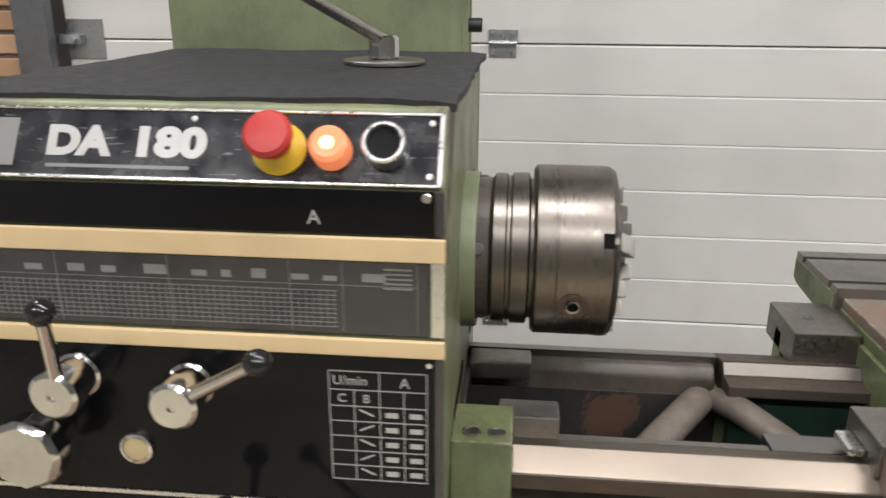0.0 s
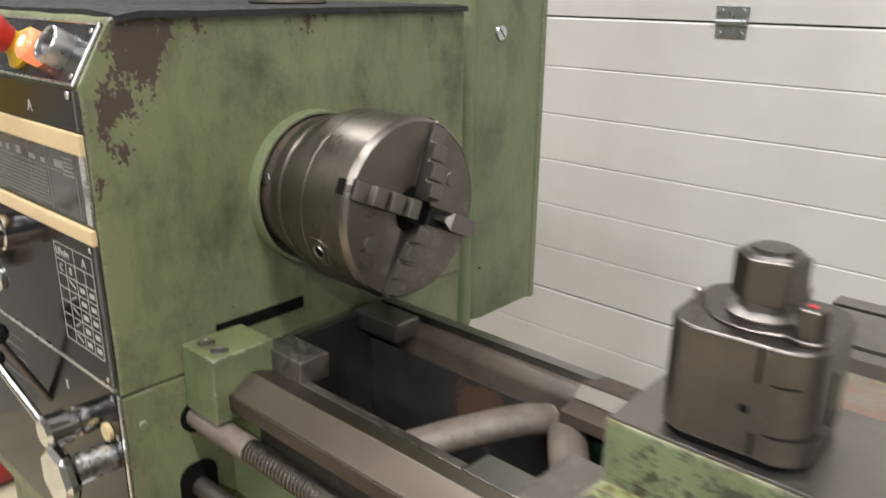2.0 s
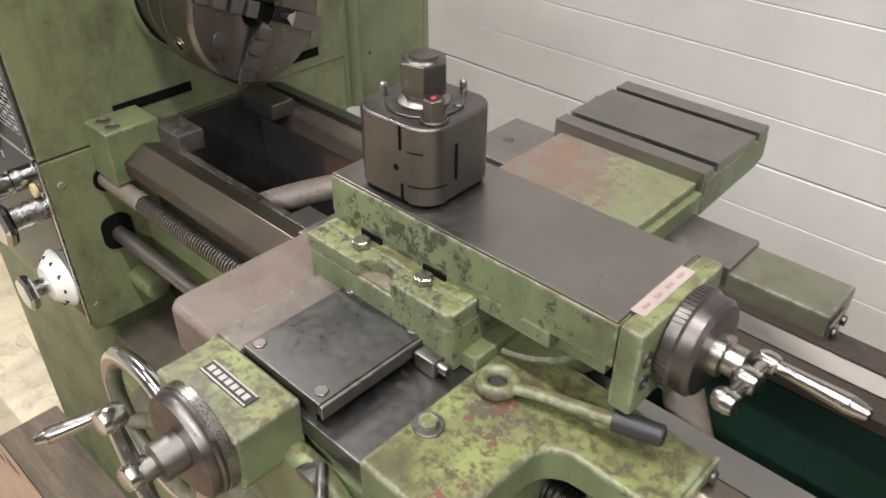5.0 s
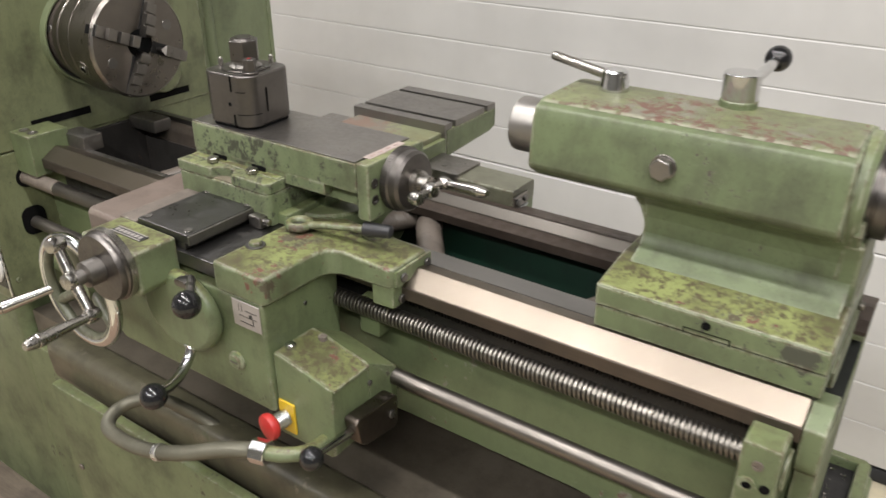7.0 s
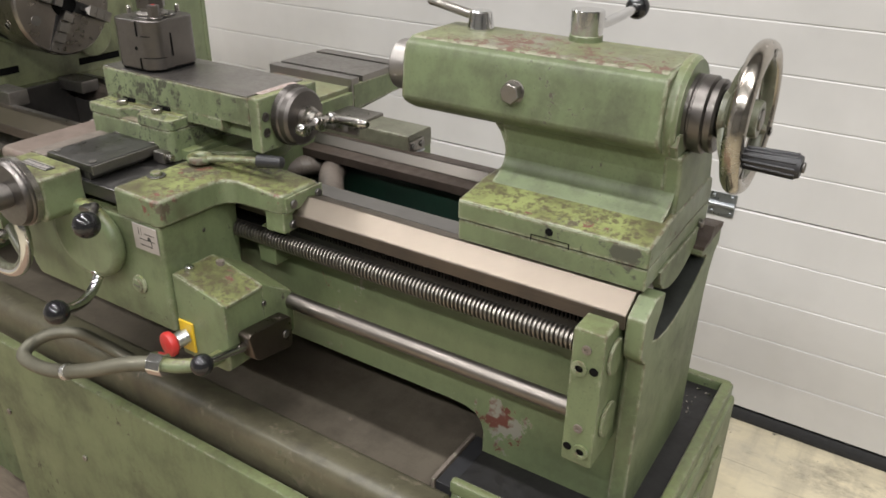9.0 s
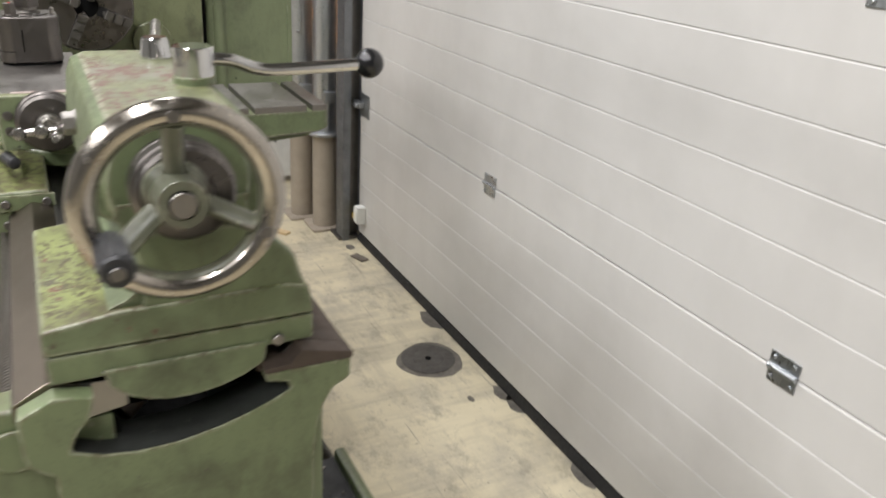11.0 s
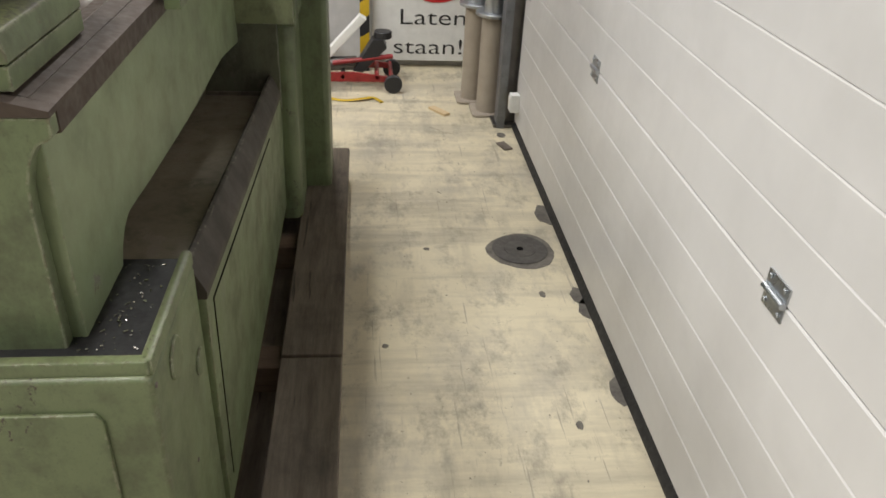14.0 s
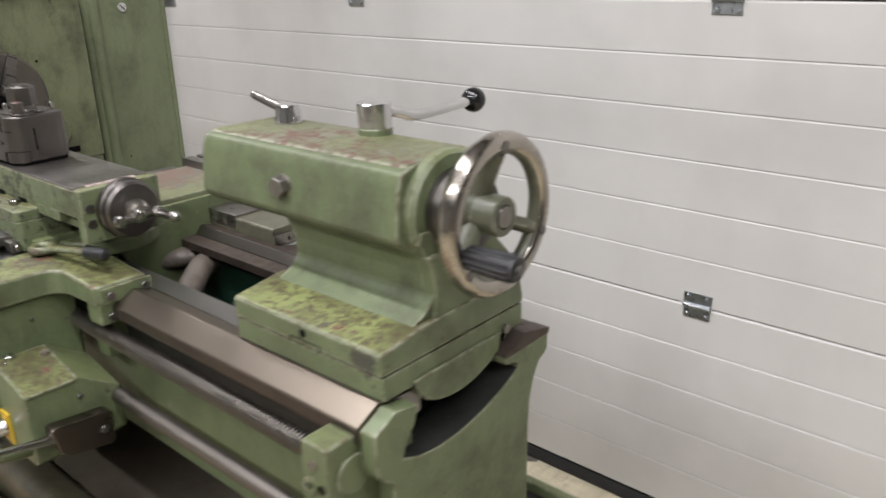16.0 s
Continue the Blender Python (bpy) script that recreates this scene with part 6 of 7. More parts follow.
part("bolt_washer", turned(disc_profile(0.013, 0, 0.0012, 0.0004), pose(0.702, -0.234, 1.0705)), M_IRON, car)
# rear wings
part("rear_clamp", box(0.42, 0.505, 0.115, 0.225, 1.031, 1.079, 0.003), M_STEEL_DULL, car)
part("clamp_screw", turned([(0.0075, 0), (0.0075, 0.0008), (0.005, 0.0012), (0.0045, 0.0004), (0, 0.0004)], pose(0.453, 0.167, 1.0788)), M_IRON, car)
part("rear_right_pad", box(0.686, 0.776, 0.119, 0.188, 1.042, 1.067, 0.002), M_STEEL_DULL, car)
part("rear_right_wing", prism([(0.1195, 1.031), (0.1195, 1.0605), (0.122, 1.0625), (0.181, 1.0625), (0.1855, 1.0605), (0.187, 1.056), (0.187, 1.031)], 0.7, 0.876, "x", 0.0015), M_WING_REAR, car)
part("rear_keeper", box(0.72, 0.8755, 0.1605, 0.1865, 1.009, 1.033, 0.002), M_GREEN, car)
rw = part("rear_wiper", box(0.876, 0.88, 0.119, 0.159, 1.033, 1.052, 0.001), M_STEEL_DULL, car)
part("felt_strip", box(0.876, 0.882, 0.119, 0.159, 1.0285, 1.0328, 0.001), M_GALV, rw)
for sy in (0.127, 0.151):
    part("screw", turned(disc_profile(0.0055, 0, 0.004, 0.001), pose(0.88, sy, 1.0425) @ AX), M_IRON, rw)
part("rear_left_keeper", box(0.42, 0.7, 0.1605, 0.19, 1.009, 1.06, 0.003), M_GREEN, car)

# spanner-like clamping lever lying on the wing
sp = part("clamp_lever", sweep(spline([(0.727, -0.166, 1.079), (0.76, -0.158, 1.084), (0.79, -0.152, 1.087), (0.812, -0.146, 1.088)], 5), 0, 10, None, (0.0065, 0.005)), M_GREEN_OILY, car, "oily clamping spanner")
part("spanner_ring", ring_of(0.0135, 0.0055, pose(0.716, -0.168, 1.0785), 28, 10, 1.1), M_GREEN_OILY, sp)
part("spanner_nut", hexagon(0.009, 0, 0.008, pose(0.716, -0.168, 1.0705)), M_IRON, sp)
part("rubber_grip", rod((0.81, -0.1465, 1.088), (0.848, -0.137, 1.09), 0.0095, 0.0085, 16, None, 0.003), M_BLACK_GRIP, sp, "black grip")

# apron
AP = [(0.44, 0.885), (0.452, 0.868), (0.767, 0.868), (0.767, 1.031), (0.43, 1.031), (0.43, 0.93)]
apron = part("apron", prism(AP, -0.292, -0.155, "y", 0.006, 3), M_GREEN, car)
part("apron_boss", prism([(0.626 + 0.07 * math.cos(a), 0.984 + 0.058 * math.sin(a) * (1.0 if math.sin(a) > 0 else 1.0)) for a in [2 * math.pi * k / 36 for k in range(36)]], -0.314, -0.292, "y", 0.01, 4), M_GREEN_OILY, apron, "round oily boss")
part("boss_slot", prism(round_rect(0.637, 0.659, 1.03, 1.04, 0.004), -0.316, -0.3, "y", 0.0005), M_IRON, apron)
part("feed_lever", sweep(spline([(0.636, -0.306, 0.93), (0.639, -0.32, 0.915), (0.648, -0.342, 0.908), (0.665, -0.37, 0.916), (0.682, -0.4, 0.931)], 5), 0.0072, 12), M_CHROME, apron, "bent chrome lever")
part("lever_nut", rod((0.636, -0.295, 0.936), (0.636, -0.312, 0.929), 0.0095), M_CHROME, apron)
part("ball_knob", ball(0.0165, (0.685, -0.404, 0.932)), M_BLACK, apron, "black ball knob")
part("short_lever", rod((0.65, -0.3, 1.036), (0.7, -0.342, 1.042), 0.0055), M_STEEL_DULL, apron)
part("ball_knob", ball(0.0175, (0.706, -0.351, 1.042)), M_BLACK, apron, "black ball knob")
pl = part("oil_plug", turned([(0, 0), (0.0135, 0), (0.0135, 0.003), (0.009, 0.0045), (0.009, 0.007), (0.0, 0.007)], pose(0.709, -0.292, 0.93, 90, 0, 0), 28), M_GREEN_OILY, apron)
part("plug_slot", box(0.7025, 0.7155, -0.3, -0.2985, 0.929, 0.931, 0), M_IRON, pl)
lab = part("label_plate", box(0.715, 0.763, -0.2935, -0.292, 0.989, 1.027, 0.0005, 1), M_LABEL, apron, "small grey symbol plate")
for k, (x0, x1, z0, z1) in enumerate(((0.727, 0.7275, 1.012, 1.022), (0.732, 0.7325, 1.012, 1.022), (0.738, 0.758, 1.0145, 1.0155), (0.727, 0.758, 1.006, 1.0068), (0.727, 0.75, 0.997, 0.998), (0.75, 0.751, 0.997, 1.006))):
    part("symbol_bar", box(x0, x1, -0.2939, -0.2935, z0, z1, 0), M_TEXT, lab)
part("plate_dot", turned(disc_profile(0.003, 0, 0.0006, 0.0001), pose(0.747, -0.2935, 1.009, 90, 0, 0)), M_TEXT, lab)
part("screw", turned(disc_profile(0.003, 0, 0.0012, 0.0004), pose(0.767, -0.22, 1.0) @ AX), M_IRON, apron)

# drop box at the right of the apron
DB = [(0.767, 0.96), (0.784, 0.958), (0.864, 0.94), (0.864, 0.84), (0.856, 0.833), (0.767, 0.833)]
drop = part("feed_box", prism(DB, -0.284, -0.214, "y", 0.003), M_GREEN, car)
bmD = prism(DB, -0.215, -0.158, "y", 0.003)
for v in bmD.verts:
    if v.co.y > -0.2 and v.co.z > 0.9:
        v.co.z -= 0.034
part("box_back", bmD, M_GREEN, drop)
part("box_top", prism([(0.77, 0.9598), (0.784, 0.959), (0.866, 0.9397), (0.866, 0.936), (0.784, 0.954), (0.77, 0.954)], -0.281, -0.215, "y", 0.0008), M_GREEN_OILY, drop)
part("oil_nipple", turned([(0, 0), (0.007, 0), (0.007, 0.006), (0.005, 0.008), (0, 0.009)], pose(0.778, -0.262, 0.958)), M_CHROME, drop)
part("oil_nipple", turned([(0, 0), (0.006, 0), (0.006, 0.006), (0.0, 0.007)], pose(0.795, -0.222, 0.955)), M_GREYCAST, drop)
part("side_screw", turned(disc_profile(0.004, 0, 0.003, 0.001), pose(0.864, -0.215, 0.912) @ AX), M_IRON, drop)
part("lead_nut_bracket", box(0.795, 0.83, -0.15, -0.11, 0.93, 0.985, 0.004), M_GREEN, car)
yb = part("stop_plate", box(0.771, 0.798, -0.287, -0.284, 0.844, 0.891, 0.0005, 1), M_YELLOW, drop, "yellow stop-button plate")
part("stop_stem", rod((0.784, -0.286, 0.868), (0.779, -0.305, 0.866), 0.0115), M_ALU, yb)
part("stop_button", turned([(0, 0), (0.013, 0), (0.0175, 0.004), (0.0185, 0.009), (0.017, 0.013), (0.009, 0.016), (0, 0.0165)], pose(0.779, -0.304, 0.866, 90, 0, -10), 32), M_RED, yb, "red mushroom stop button")
el = part("hose_elbow", sweep(spline([(0.845, -0.282, 0.856), (0.85, -0.305, 0.862), (0.846, -0.326, 0.867), (0.828, -0.34, 0.866), (0.808, -0.347, 0.864)], 5), 0.0095, 14), M_GREEN_OILY, drop)
part("hose_fitting", hexagon(0.016, 0, 0.022, Matrix.Translation((0.811, -0.346, 0.864)) @ Vector((-1, -0.25, -0.02)).to_track_quat("Z", "Y").to_matrix().to_4x4(), None, 8), M_CHROME, el)
def corrugated(path, r, seg):
    """A flexible metal hose: a tube whose radius swells and narrows ring by ring."""
    own = sweep(path, r, seg)
    own.verts.ensure_lookup_table()
    for i, p in enumerate(path):
        if i % 2:
            for k in range(seg):
                v = own.verts[i * seg + k]
                v.co = p + (v.co - p) * 0.86
    return own


hose_pts = [(0.79, -0.352, 0.863), (0.745, -0.364, 0.85), (0.68, -0.383, 0.825), (0.6, -0.388, 0.797), (0.52, -0.38, 0.778), (0.48, -0.362, 0.768), (0.466, -0.335, 0.768), (0.48, -0.312, 0.775), (0.503, -0.285, 0.77), (0.52, -0.262, 0.745), (0.545, -0.245, 0.722), (0.575, -0.238, 0.71)]
part("hose", corrugated(spline(hose_pts, 42), 0.0105, 12), M_HOSE, el, "flexible braided metal hose")
part("hose_collar", rod((0.645, -0.3865, 0.8115), (0.637, -0.388, 0.8085), 0.0118), M_ALU, el)

wl = part("wedge_lever", prism([(-0.268, 0.889), (-0.262, 0.893), (-0.19, 0.886), (-0.184, 0.88), (-0.186, 0.838), (-0.192, 0.834), (-0.25, 0.844), (-0.26, 0.852)], 0.8645, 0.886, "x", 0.003), M_STEEL_OLD, car, "steel wedge-shaped lever boss")
part("boss_screw", turned(disc_profile(0.006, 0, 0.003, 0.001), pose(0.886, -0.2, 0.862) @ AX), M_IRON, wl)
part("lever_rod", rod((0.874, -0.262, 0.872), (0.884, -0.335, 0.892), 0.0065, 0.0045), M_CHROME, wl)
part("ball_knob", ball(0.0145, (0.885, -0.346, 0.894)), M_BLACK, wl, "black ball knob")

# cross-feed bracket, dial and crank
CX, CZ = 0.575, 1.06
cf = part("cross_feed_bracket", prism([(0.508, 1.03), (0.516, 1.02), (0.612, 1.02), (0.62, 1.03), (0.62, 1.083), (0.508, 1.083)], -0.352, -0.2905, "y", 0.004, 3), M_GREEN_OILY, car)
npl = part("bracket_plate", box(0.535, 0.596, -0.327, -0.312, 1.083, 1.0842, 0.0004, 1), M_TEXT, cf, "small black plate with worn pale letters")
part("plate_rim", box(0.5355, 0.5955, -0.3265, -0.325, 1.0842, 1.0847, 0), M_LABEL, npl)
part("plate_rim", box(0.5355, 0.5955, -0.314, -0.3125, 1.0842, 1.0847, 0), M_LABEL, npl)
for k in range(7):
    part("plate_bar", box(0.539 + 0.0078 * k, 0.5445 + 0.0078 * k, -0.3225, -0.3165, 1.0842, 1.0847, 0), M_LABEL, npl)
AY = pose(CX, -0.352, CZ, 90, 0, 0)
part("dial_ring", place(turned([(0, 0), (0.046, 0), (0.047, 0.001), (0.047, 0.012), (0.045, 0.014), (0.045, 0.018), (0.043, 0.022), (0, 0.022)], None, 64), AY), M_POST, cf, "dark graduated dial")
part("dial_rim", place(turned([(0.0462, 0.0005), (0.0478, 0.001), (0.0478, 0.009), (0.0462, 0.0095), (0.0462, 0.0005)], None, 64), AY), M_STEEL, cf)
part("crank_hub", place(turned([(0, 0.022), (0.0165, 0.022), (0.0165, 0.042), (0.009, 0.044), (0.009, 0.055), (0, 0.055)], None, 28), AY), M_STEEL_DULL, cf)
def grip_profile(r, h):
    """Slim at the root, fullest near the end, then a short cone."""
    return [(0, 0.0), (r * 0.78, 0.0), (r * 0.8, h * 0.2), (r * 0.98, h * 0.55), (r * 1.12, h * 0.8), (r * 1.1, h * 0.835), (r * 0.98, h * 0.845), (r * 1.04, h * 0.86), (r * 0.72, h * 0.985), (r * 0.6, h), (0, h)]


def crank(parent, c, a, b, r, hlen, axis):
    """A two-armed chrome ball crank through c from a to b; the handle at b runs along axis."""
    c, a, b, axis = Vector(c), Vector(a), Vector(b), Vector(axis).normalized()
    part("crank_bar", rod(a, c, r * 0.75, r * 0.95), M_CHROME_OLD, parent)
    part("crank_bar", rod(b, c, r * 0.75, r * 0.95), M_CHROME_OLD, parent)
    for p, k in ((a, 1.35), (b, 1.25), (c, 1.5)):
        part("crank_boss", turned([(0, -r * k), (r * k * 0.8, -r * k * 0.9), (r * k, -r * k * 0.4), (r * k, r * k * 0.4), (r * k * 0.8, r * k * 0.9), (0, r * k)], Matrix.Translation(p) @ axis.to_track_quat("Z", "Y").to_matrix().to_4x4(), 24), M_CHROME_OLD, parent)
    m = Matrix.Translation(b) @ axis.to_track_quat("Z", "Y").to_matrix().to_4x4()
    part("crank_handle", turned(grip_profile(r, hlen), m, 24), M_CHROME_OLD, parent, "chrome crank handle")


crank(cf, (0.571, -0.4075, 1.0585), (0.5495, -0.4065, 1.1), (0.598, -0.409, 1.0195), 0.0078, 0.092, (0.15, -0.9, 0.1))

# carriage handwheel behind it
HWX, HWZ = 0.473, 0.985
hwm = pose(HWX, -0.352, HWZ, 90, 0, 0)
cw = part("carriage_handwheel", ring_of(0.077, 0.0085, hwm, 56, 14, 1.0), M_CHROME, car, "green handwheel with a chromed rim")
for k in range(3):
    a = math.radians(90 + 120 * k)
    part("spoke", rod((HWX + 0.015 * math.cos(a), -0.338, HWZ + 0.015 * math.sin(a)), (HWX + 0.073 * math.cos(a), -0.351, HWZ + 0.073 * math.sin(a)), 0.009, 0.0075), M_WHEEL, cw)
part("wheel_inner", ring_of(0.071, 0.006, hwm, 56, 10, 1.2), M_WHEEL, cw)
part("wheel_hub", rod((HWX, -0.29, HWZ), (HWX, -0.35, HWZ), 0.021, 0.018), M_GREEN_OILY, cw)
part("wheel_handle", turned(grip_profile(0.0082, 0.08), Matrix.Translation((0.404, -0.355, 0.967)) @ Vector((-0.03, -0.07, -0.012)).to_track_quat("Z", "Y").to_matrix().to_4x4(), 24), M_CHROME_OLD, cw, "chrome wheel handle")

# ================= cross slide =================
cs = thing("cross_slide", "green cross slide with slotted steel rear table", "cross slide")
part("slide_body", prism([(0.506, -0.165), (0.69, -0.165), (0.69, 0.362), (0.506, 0.362)], 1.066, 1.082, "z", 0.002), M_GREEN, cs)
part("front_pad", box(0.508, 0.69, 0.02, 0.202, 1.08, 1.0965, 0.003), M_RED_PATCH, cs, "pad with bare red primer and green paint")
TS = [(0.2, 1.0535), (0.2, 1.111), (0.222, 1.111), (0.222, 1.099), (0.232, 1.099), (0.232, 1.111), (0.325, 1.111), (0.325, 1.099), (0.335, 1.099), (0.335, 1.111), (0.362, 1.111), (0.362, 1.068), (0.345, 1.062)]
part("slotted_table", prism(TS, 0.498, 0.697, "x", 0.0012), M_SLIDE, cs, "grey steel table with two T-slots")
part("table_side", prism([(0.205, 1.056), (0.205, 1.1), (0.36, 1.1), (0.36, 1.07), (0.343, 1.0635)], 0.4965, 0.6985, "x", 0.001), M_GREEN, cs)
part("table_end", box(0.5, 0.695, 0.3615, 0.3645, 1.07, 1.1, 0.001), M_GREEN, cs)
part("side_gib", box(0.69, 0.7, -0.1, 0.2, 1.064, 1.0885, 0.002), M_GREEN, cs)
part("underbody", prism([(0.12, 1.066), (0.36, 1.066), (0.33, 1.05), (0.16, 1.035)], 0.52, 0.68, "x", 0.003), M_GREEN, cs)
for hx, hy in ((0.575, 0.052), (0.585, 0.066)):
    part("screw_hole", turned(disc_profile(0.0045, 0, 0.0006, 0.0002), pose(hx, hy, 1.0965)), M_VOID, cs)

# ================= compound slide =================
comp = thing("compound_slide", "chipped green compound slide with bare steel top", "compound slide")
part("swivel_base", prism([(0.496, -0.18), (0.668, -0.18), (0.674, -0.174), (0.674, -0.02), (0.496, -0.02)], 1.0655, 1.112, "z", 0.003), M_GREEN_CHIP, comp)
part("swivel_rim", prism([(0.494, -0.18), (0.562, -0.18)] + arc(0.584, -0.184, 0.021, 168, 12, 10) + [(0.606, -0.18), (0.668, -0.18), (0.674, -0.174), (0.674, -0.02), (0.494, -0.02)], 1.112, 1.127, "z", 0.0015), M_GREEN_CHIP, comp)
part("base_ledge", box(0.498, 0.67, -0.158, -0.145, 1.125, 1.1285, 0.001), M_GREEN_OILY, comp)
part("clamp_notch", prism(arc(0.584, -0.179, 0.019, 5, 175, 14), 1.111, 1.1135, "z", 0), M_TRAY, comp, "round notch worn to dark metal")
for bx in (0.548, 0.626):
    part("clamp_bolt", hexagon(0.0088, 0, 0.007, pose(bx, -0.16, 1.1275)), M_STEEL, comp)
    part("bolt_slot", box(bx - 0.012, bx + 0.014, -0.1492, -0.1475, 1.1285, 1.1345, 0), M_VOID, comp)
part("lower_slide", prism([(-0.135, 1.112), (-0.045, 1.112), (-0.05, 1.14), (-0.13, 1.14)], 0.5, 0.79, "x", 0.001), M_GREEN, comp)
part("swivel_disc", turned(disc_profile(0.08, 1.05, 1.074, 0.003), pose(0.675, -0.055, 0), 56), M_GREEN, comp)
part("top_slide", box(0.495, 0.802, -0.148, -0.032, 1.134, 1.1745, 0.003), M_GREEN_CHIP, comp, "green sides mottled with dark chips")
part("slide_top", box(0.4965, 0.8, -0.1462, -0.0338, 1.1735, 1.1765, 0.0012), M_SLIDE, comp, "bare grey steel top")
part("gib_plate", box(0.676, 0.747, -0.148, -0.13, 1.12, 1.136, 0.001), M_GREEN_CHIP, comp)
part("gib_plate", box(0.496, 0.676, -0.147, -0.13, 1.127, 1.136, 0.001), M_GREEN_CHIP, comp)
cap = part("end_cap", prism([(-0.149, 1.1), (-0.031, 1.1), (-0.031, 1.177), (-0.149, 1.177)], 0.802, 0.822, "x", 0.004), M_GREEN_CHIP, comp)
for sy in (-0.137, -0.043):
    for sz in (1.15, 1.128):
        part("cap_screw", turned([(0.0065, 0), (0.0065, 0.0012), (0.004, 0.0015), (0.004, 0.0003), (0, 0.0003)], pose(0.822, sy, sz) @ AX), M_IRON, cap)
part("scale_label", box(0.799, 0.811, -0.13, -0.058, 1.177, 1.1776, 0), M_PINK_LABEL, cap, "small white and red label")
for k in range(4):
    part("label_bar", box(0.8035, 0.8065, -0.122 + 0.016 * k, -0.114 + 0.016 * k, 1.1776, 1.178, 0), M_FADED_RED, cap)
DM = pose(0.822, -0.088, 1.142) @ AX
dial = part("dial", turned([(0, 0), (0.04, 0), (0.0415, 0.002), (0.0415, 0.011), (0.0395, 0.013), (0.0395, 0.023), (0.036, 0.027), (0.018, 0.028), (0, 0.028)], DM, 64), M_POST, comp, "knurled steel dial")
own = bmesh.new()
for k in range(64):
    a = 2 * math.pi * k / 64
    own = join(own, place(box(-0.0008, 0.0008, 0.0405, 0.0424, 0.002, 0.011, 0, 1), DM @ pose(0, 0, 0, 0, 0, math.degrees(a))))
part("knurl", own, M_POST, dial)
part("hub", turned([(0, 0.028), (0.0165, 0.028), (0.0165, 0.036), (0.012, 0.038), (0.012, 0.05), (0, 0.05)], DM, 32), M_STEEL, dial)
crank(dial, (0.879, -0.098, 1.141), (0.877, -0.125, 1.139), (0.883, -0.073, 1.143), 0.0066, 0.072, (0.074, -0.012, 0.007))

# ================= tool post =================
tp = thing("tool_post", "blued steel quick-change tool post with hexagon nut", "tool post")
TX, TY = 0.566, -0.0965
tp.matrix_world = pose(TX, TY, 1.1765, 0, 0, 2)


def post_corner(c, r, a0, a1, k=6):
    a = radians(c)
    return arc(0.0215 * math.sqrt(2) * math.cos(a), 0.0215 * math.sqrt(2) * math.sin(a), r, c + a0, c + a1, k)


sq = [p for c in (45, 135, 225, 315) for p in post_corner(c, 0.0235, -40, 40)]
part("post_body", prism(sq, 0.004, 0.0745, "z", 0.003, 3), M_POST, tp)
part("post_foot", prism([(x * 0.95, y * 0.95) for x, y in sq], 0.0, 0.004, "z", 0), M_VOID, tp)
part("top_ring", turned(disc_profile(0.0335, 0.0745, 0.0762, 0.0008), None, 48), M_POST, tp)
part("collar", turned([(0, 0.076), (0.022, 0.076), (0.0225, 0.0775), (0.0185, 0.08), (0.0165, 0.081), (0.0165, 0.0865), (0, 0.0865)], None, 40), M_STEEL_DULL, tp)
nut = part("hexagon_nut", hexagon(0.0212, 0.0855, 0.1125, pose(0, 0, 0, 0, 0, 12), None, 6, 0.0008), M_POST, tp)
part("nut_crown", turned([(0, 0.111), (0.0185, 0.111), (0.016, 0.1145), (0.0125, 0.1145), (0.012, 0.1165), (0.004, 0.1168), (0, 0.116)], None, 32), M_POST, nut)
part("cam_screw", hexagon(0.0092, 0.0745, 0.0945, pose(0.031, -0.0225, 0), None, 6, 0.0008), M_POST, tp)
part("cam_collar", turned(disc_profile(0.0115, 0.0745, 0.0775, 0.0006), pose(0.031, -0.0225, 0), 24), M_POST, tp)
part("red_dot", turned(disc_profile(0.0025, 0.0945, 0.095, 0.0001), pose(0.031, -0.0225, 0)), M_RED, tp)
part("grub_screw", turned(disc_profile(0.0045, 0.0745, 0.0775, 0.0006), pose(0.028, 0.012, 0)), M_IRON, tp)
for px, py in ((-0.036, -0.012), (0.012, 0.037)):
    part("pin", rod((px, py, 0.073), (px, py, 0.0865), 0.0034, 0.0034, 16, None, 0.003), M_STEEL, tp)
for x0, z0, z1 in ((0.0135, 0.052, 0.073), (0.0145, 0.004, 0.0205)):
    part("side_slot", box(x0, x0 + 0.0016, -0.0462, -0.0442, z0, z1, 0), M_VOID, tp)
part("side_slot", box(0.0442, 0.0462, -0.0115, -0.01, 0.022, 0.055, 0), M_VOID, tp)
for zz, a0, a1 in ((0.0525, -44, -8), (0.0215, -44, 42)):
    part("seam", sweep([(x, y, zz) for x, y in post_corner(315, 0.0236, a0, a1, 10)], 0.0006, 6), M_VOID, tp)
part("bright_band", prism(post_corner(315, 0.0239, -42, 42, 10) + [(0.03, -0.03)], 0.0045, 0.0205, "z", 0.0006), M_POST, tp)
part("side_hole", turned(disc_profile(0.0028, 0, 0.0006, 0.0001), pose(0.009, -0.0449, 0.034, 90, 0, 0)), M_VOID, tp)

# ================= tailstock =================
ts = thing("tailstock", "green tailstock with chrome levers and steel handwheel", "tailstock")
BP = [(-0.043, 1.266), (-0.058, 1.26), (-0.064, 1.244), (-0.0695, 1.193), (-0.066, 1.187), (-0.052, 1.178), (-0.036, 1.17), (0.05, 1.165), (0.073, 1.176), (0.079, 1.2), (0.074, 1.244), (0.069, 1.26), (0.056, 1.266)]
tb = part("tailstock_body", prism(BP, 0.998, 1.335, "x", 0.003, 3), M_GREEN_TAIL, ts)
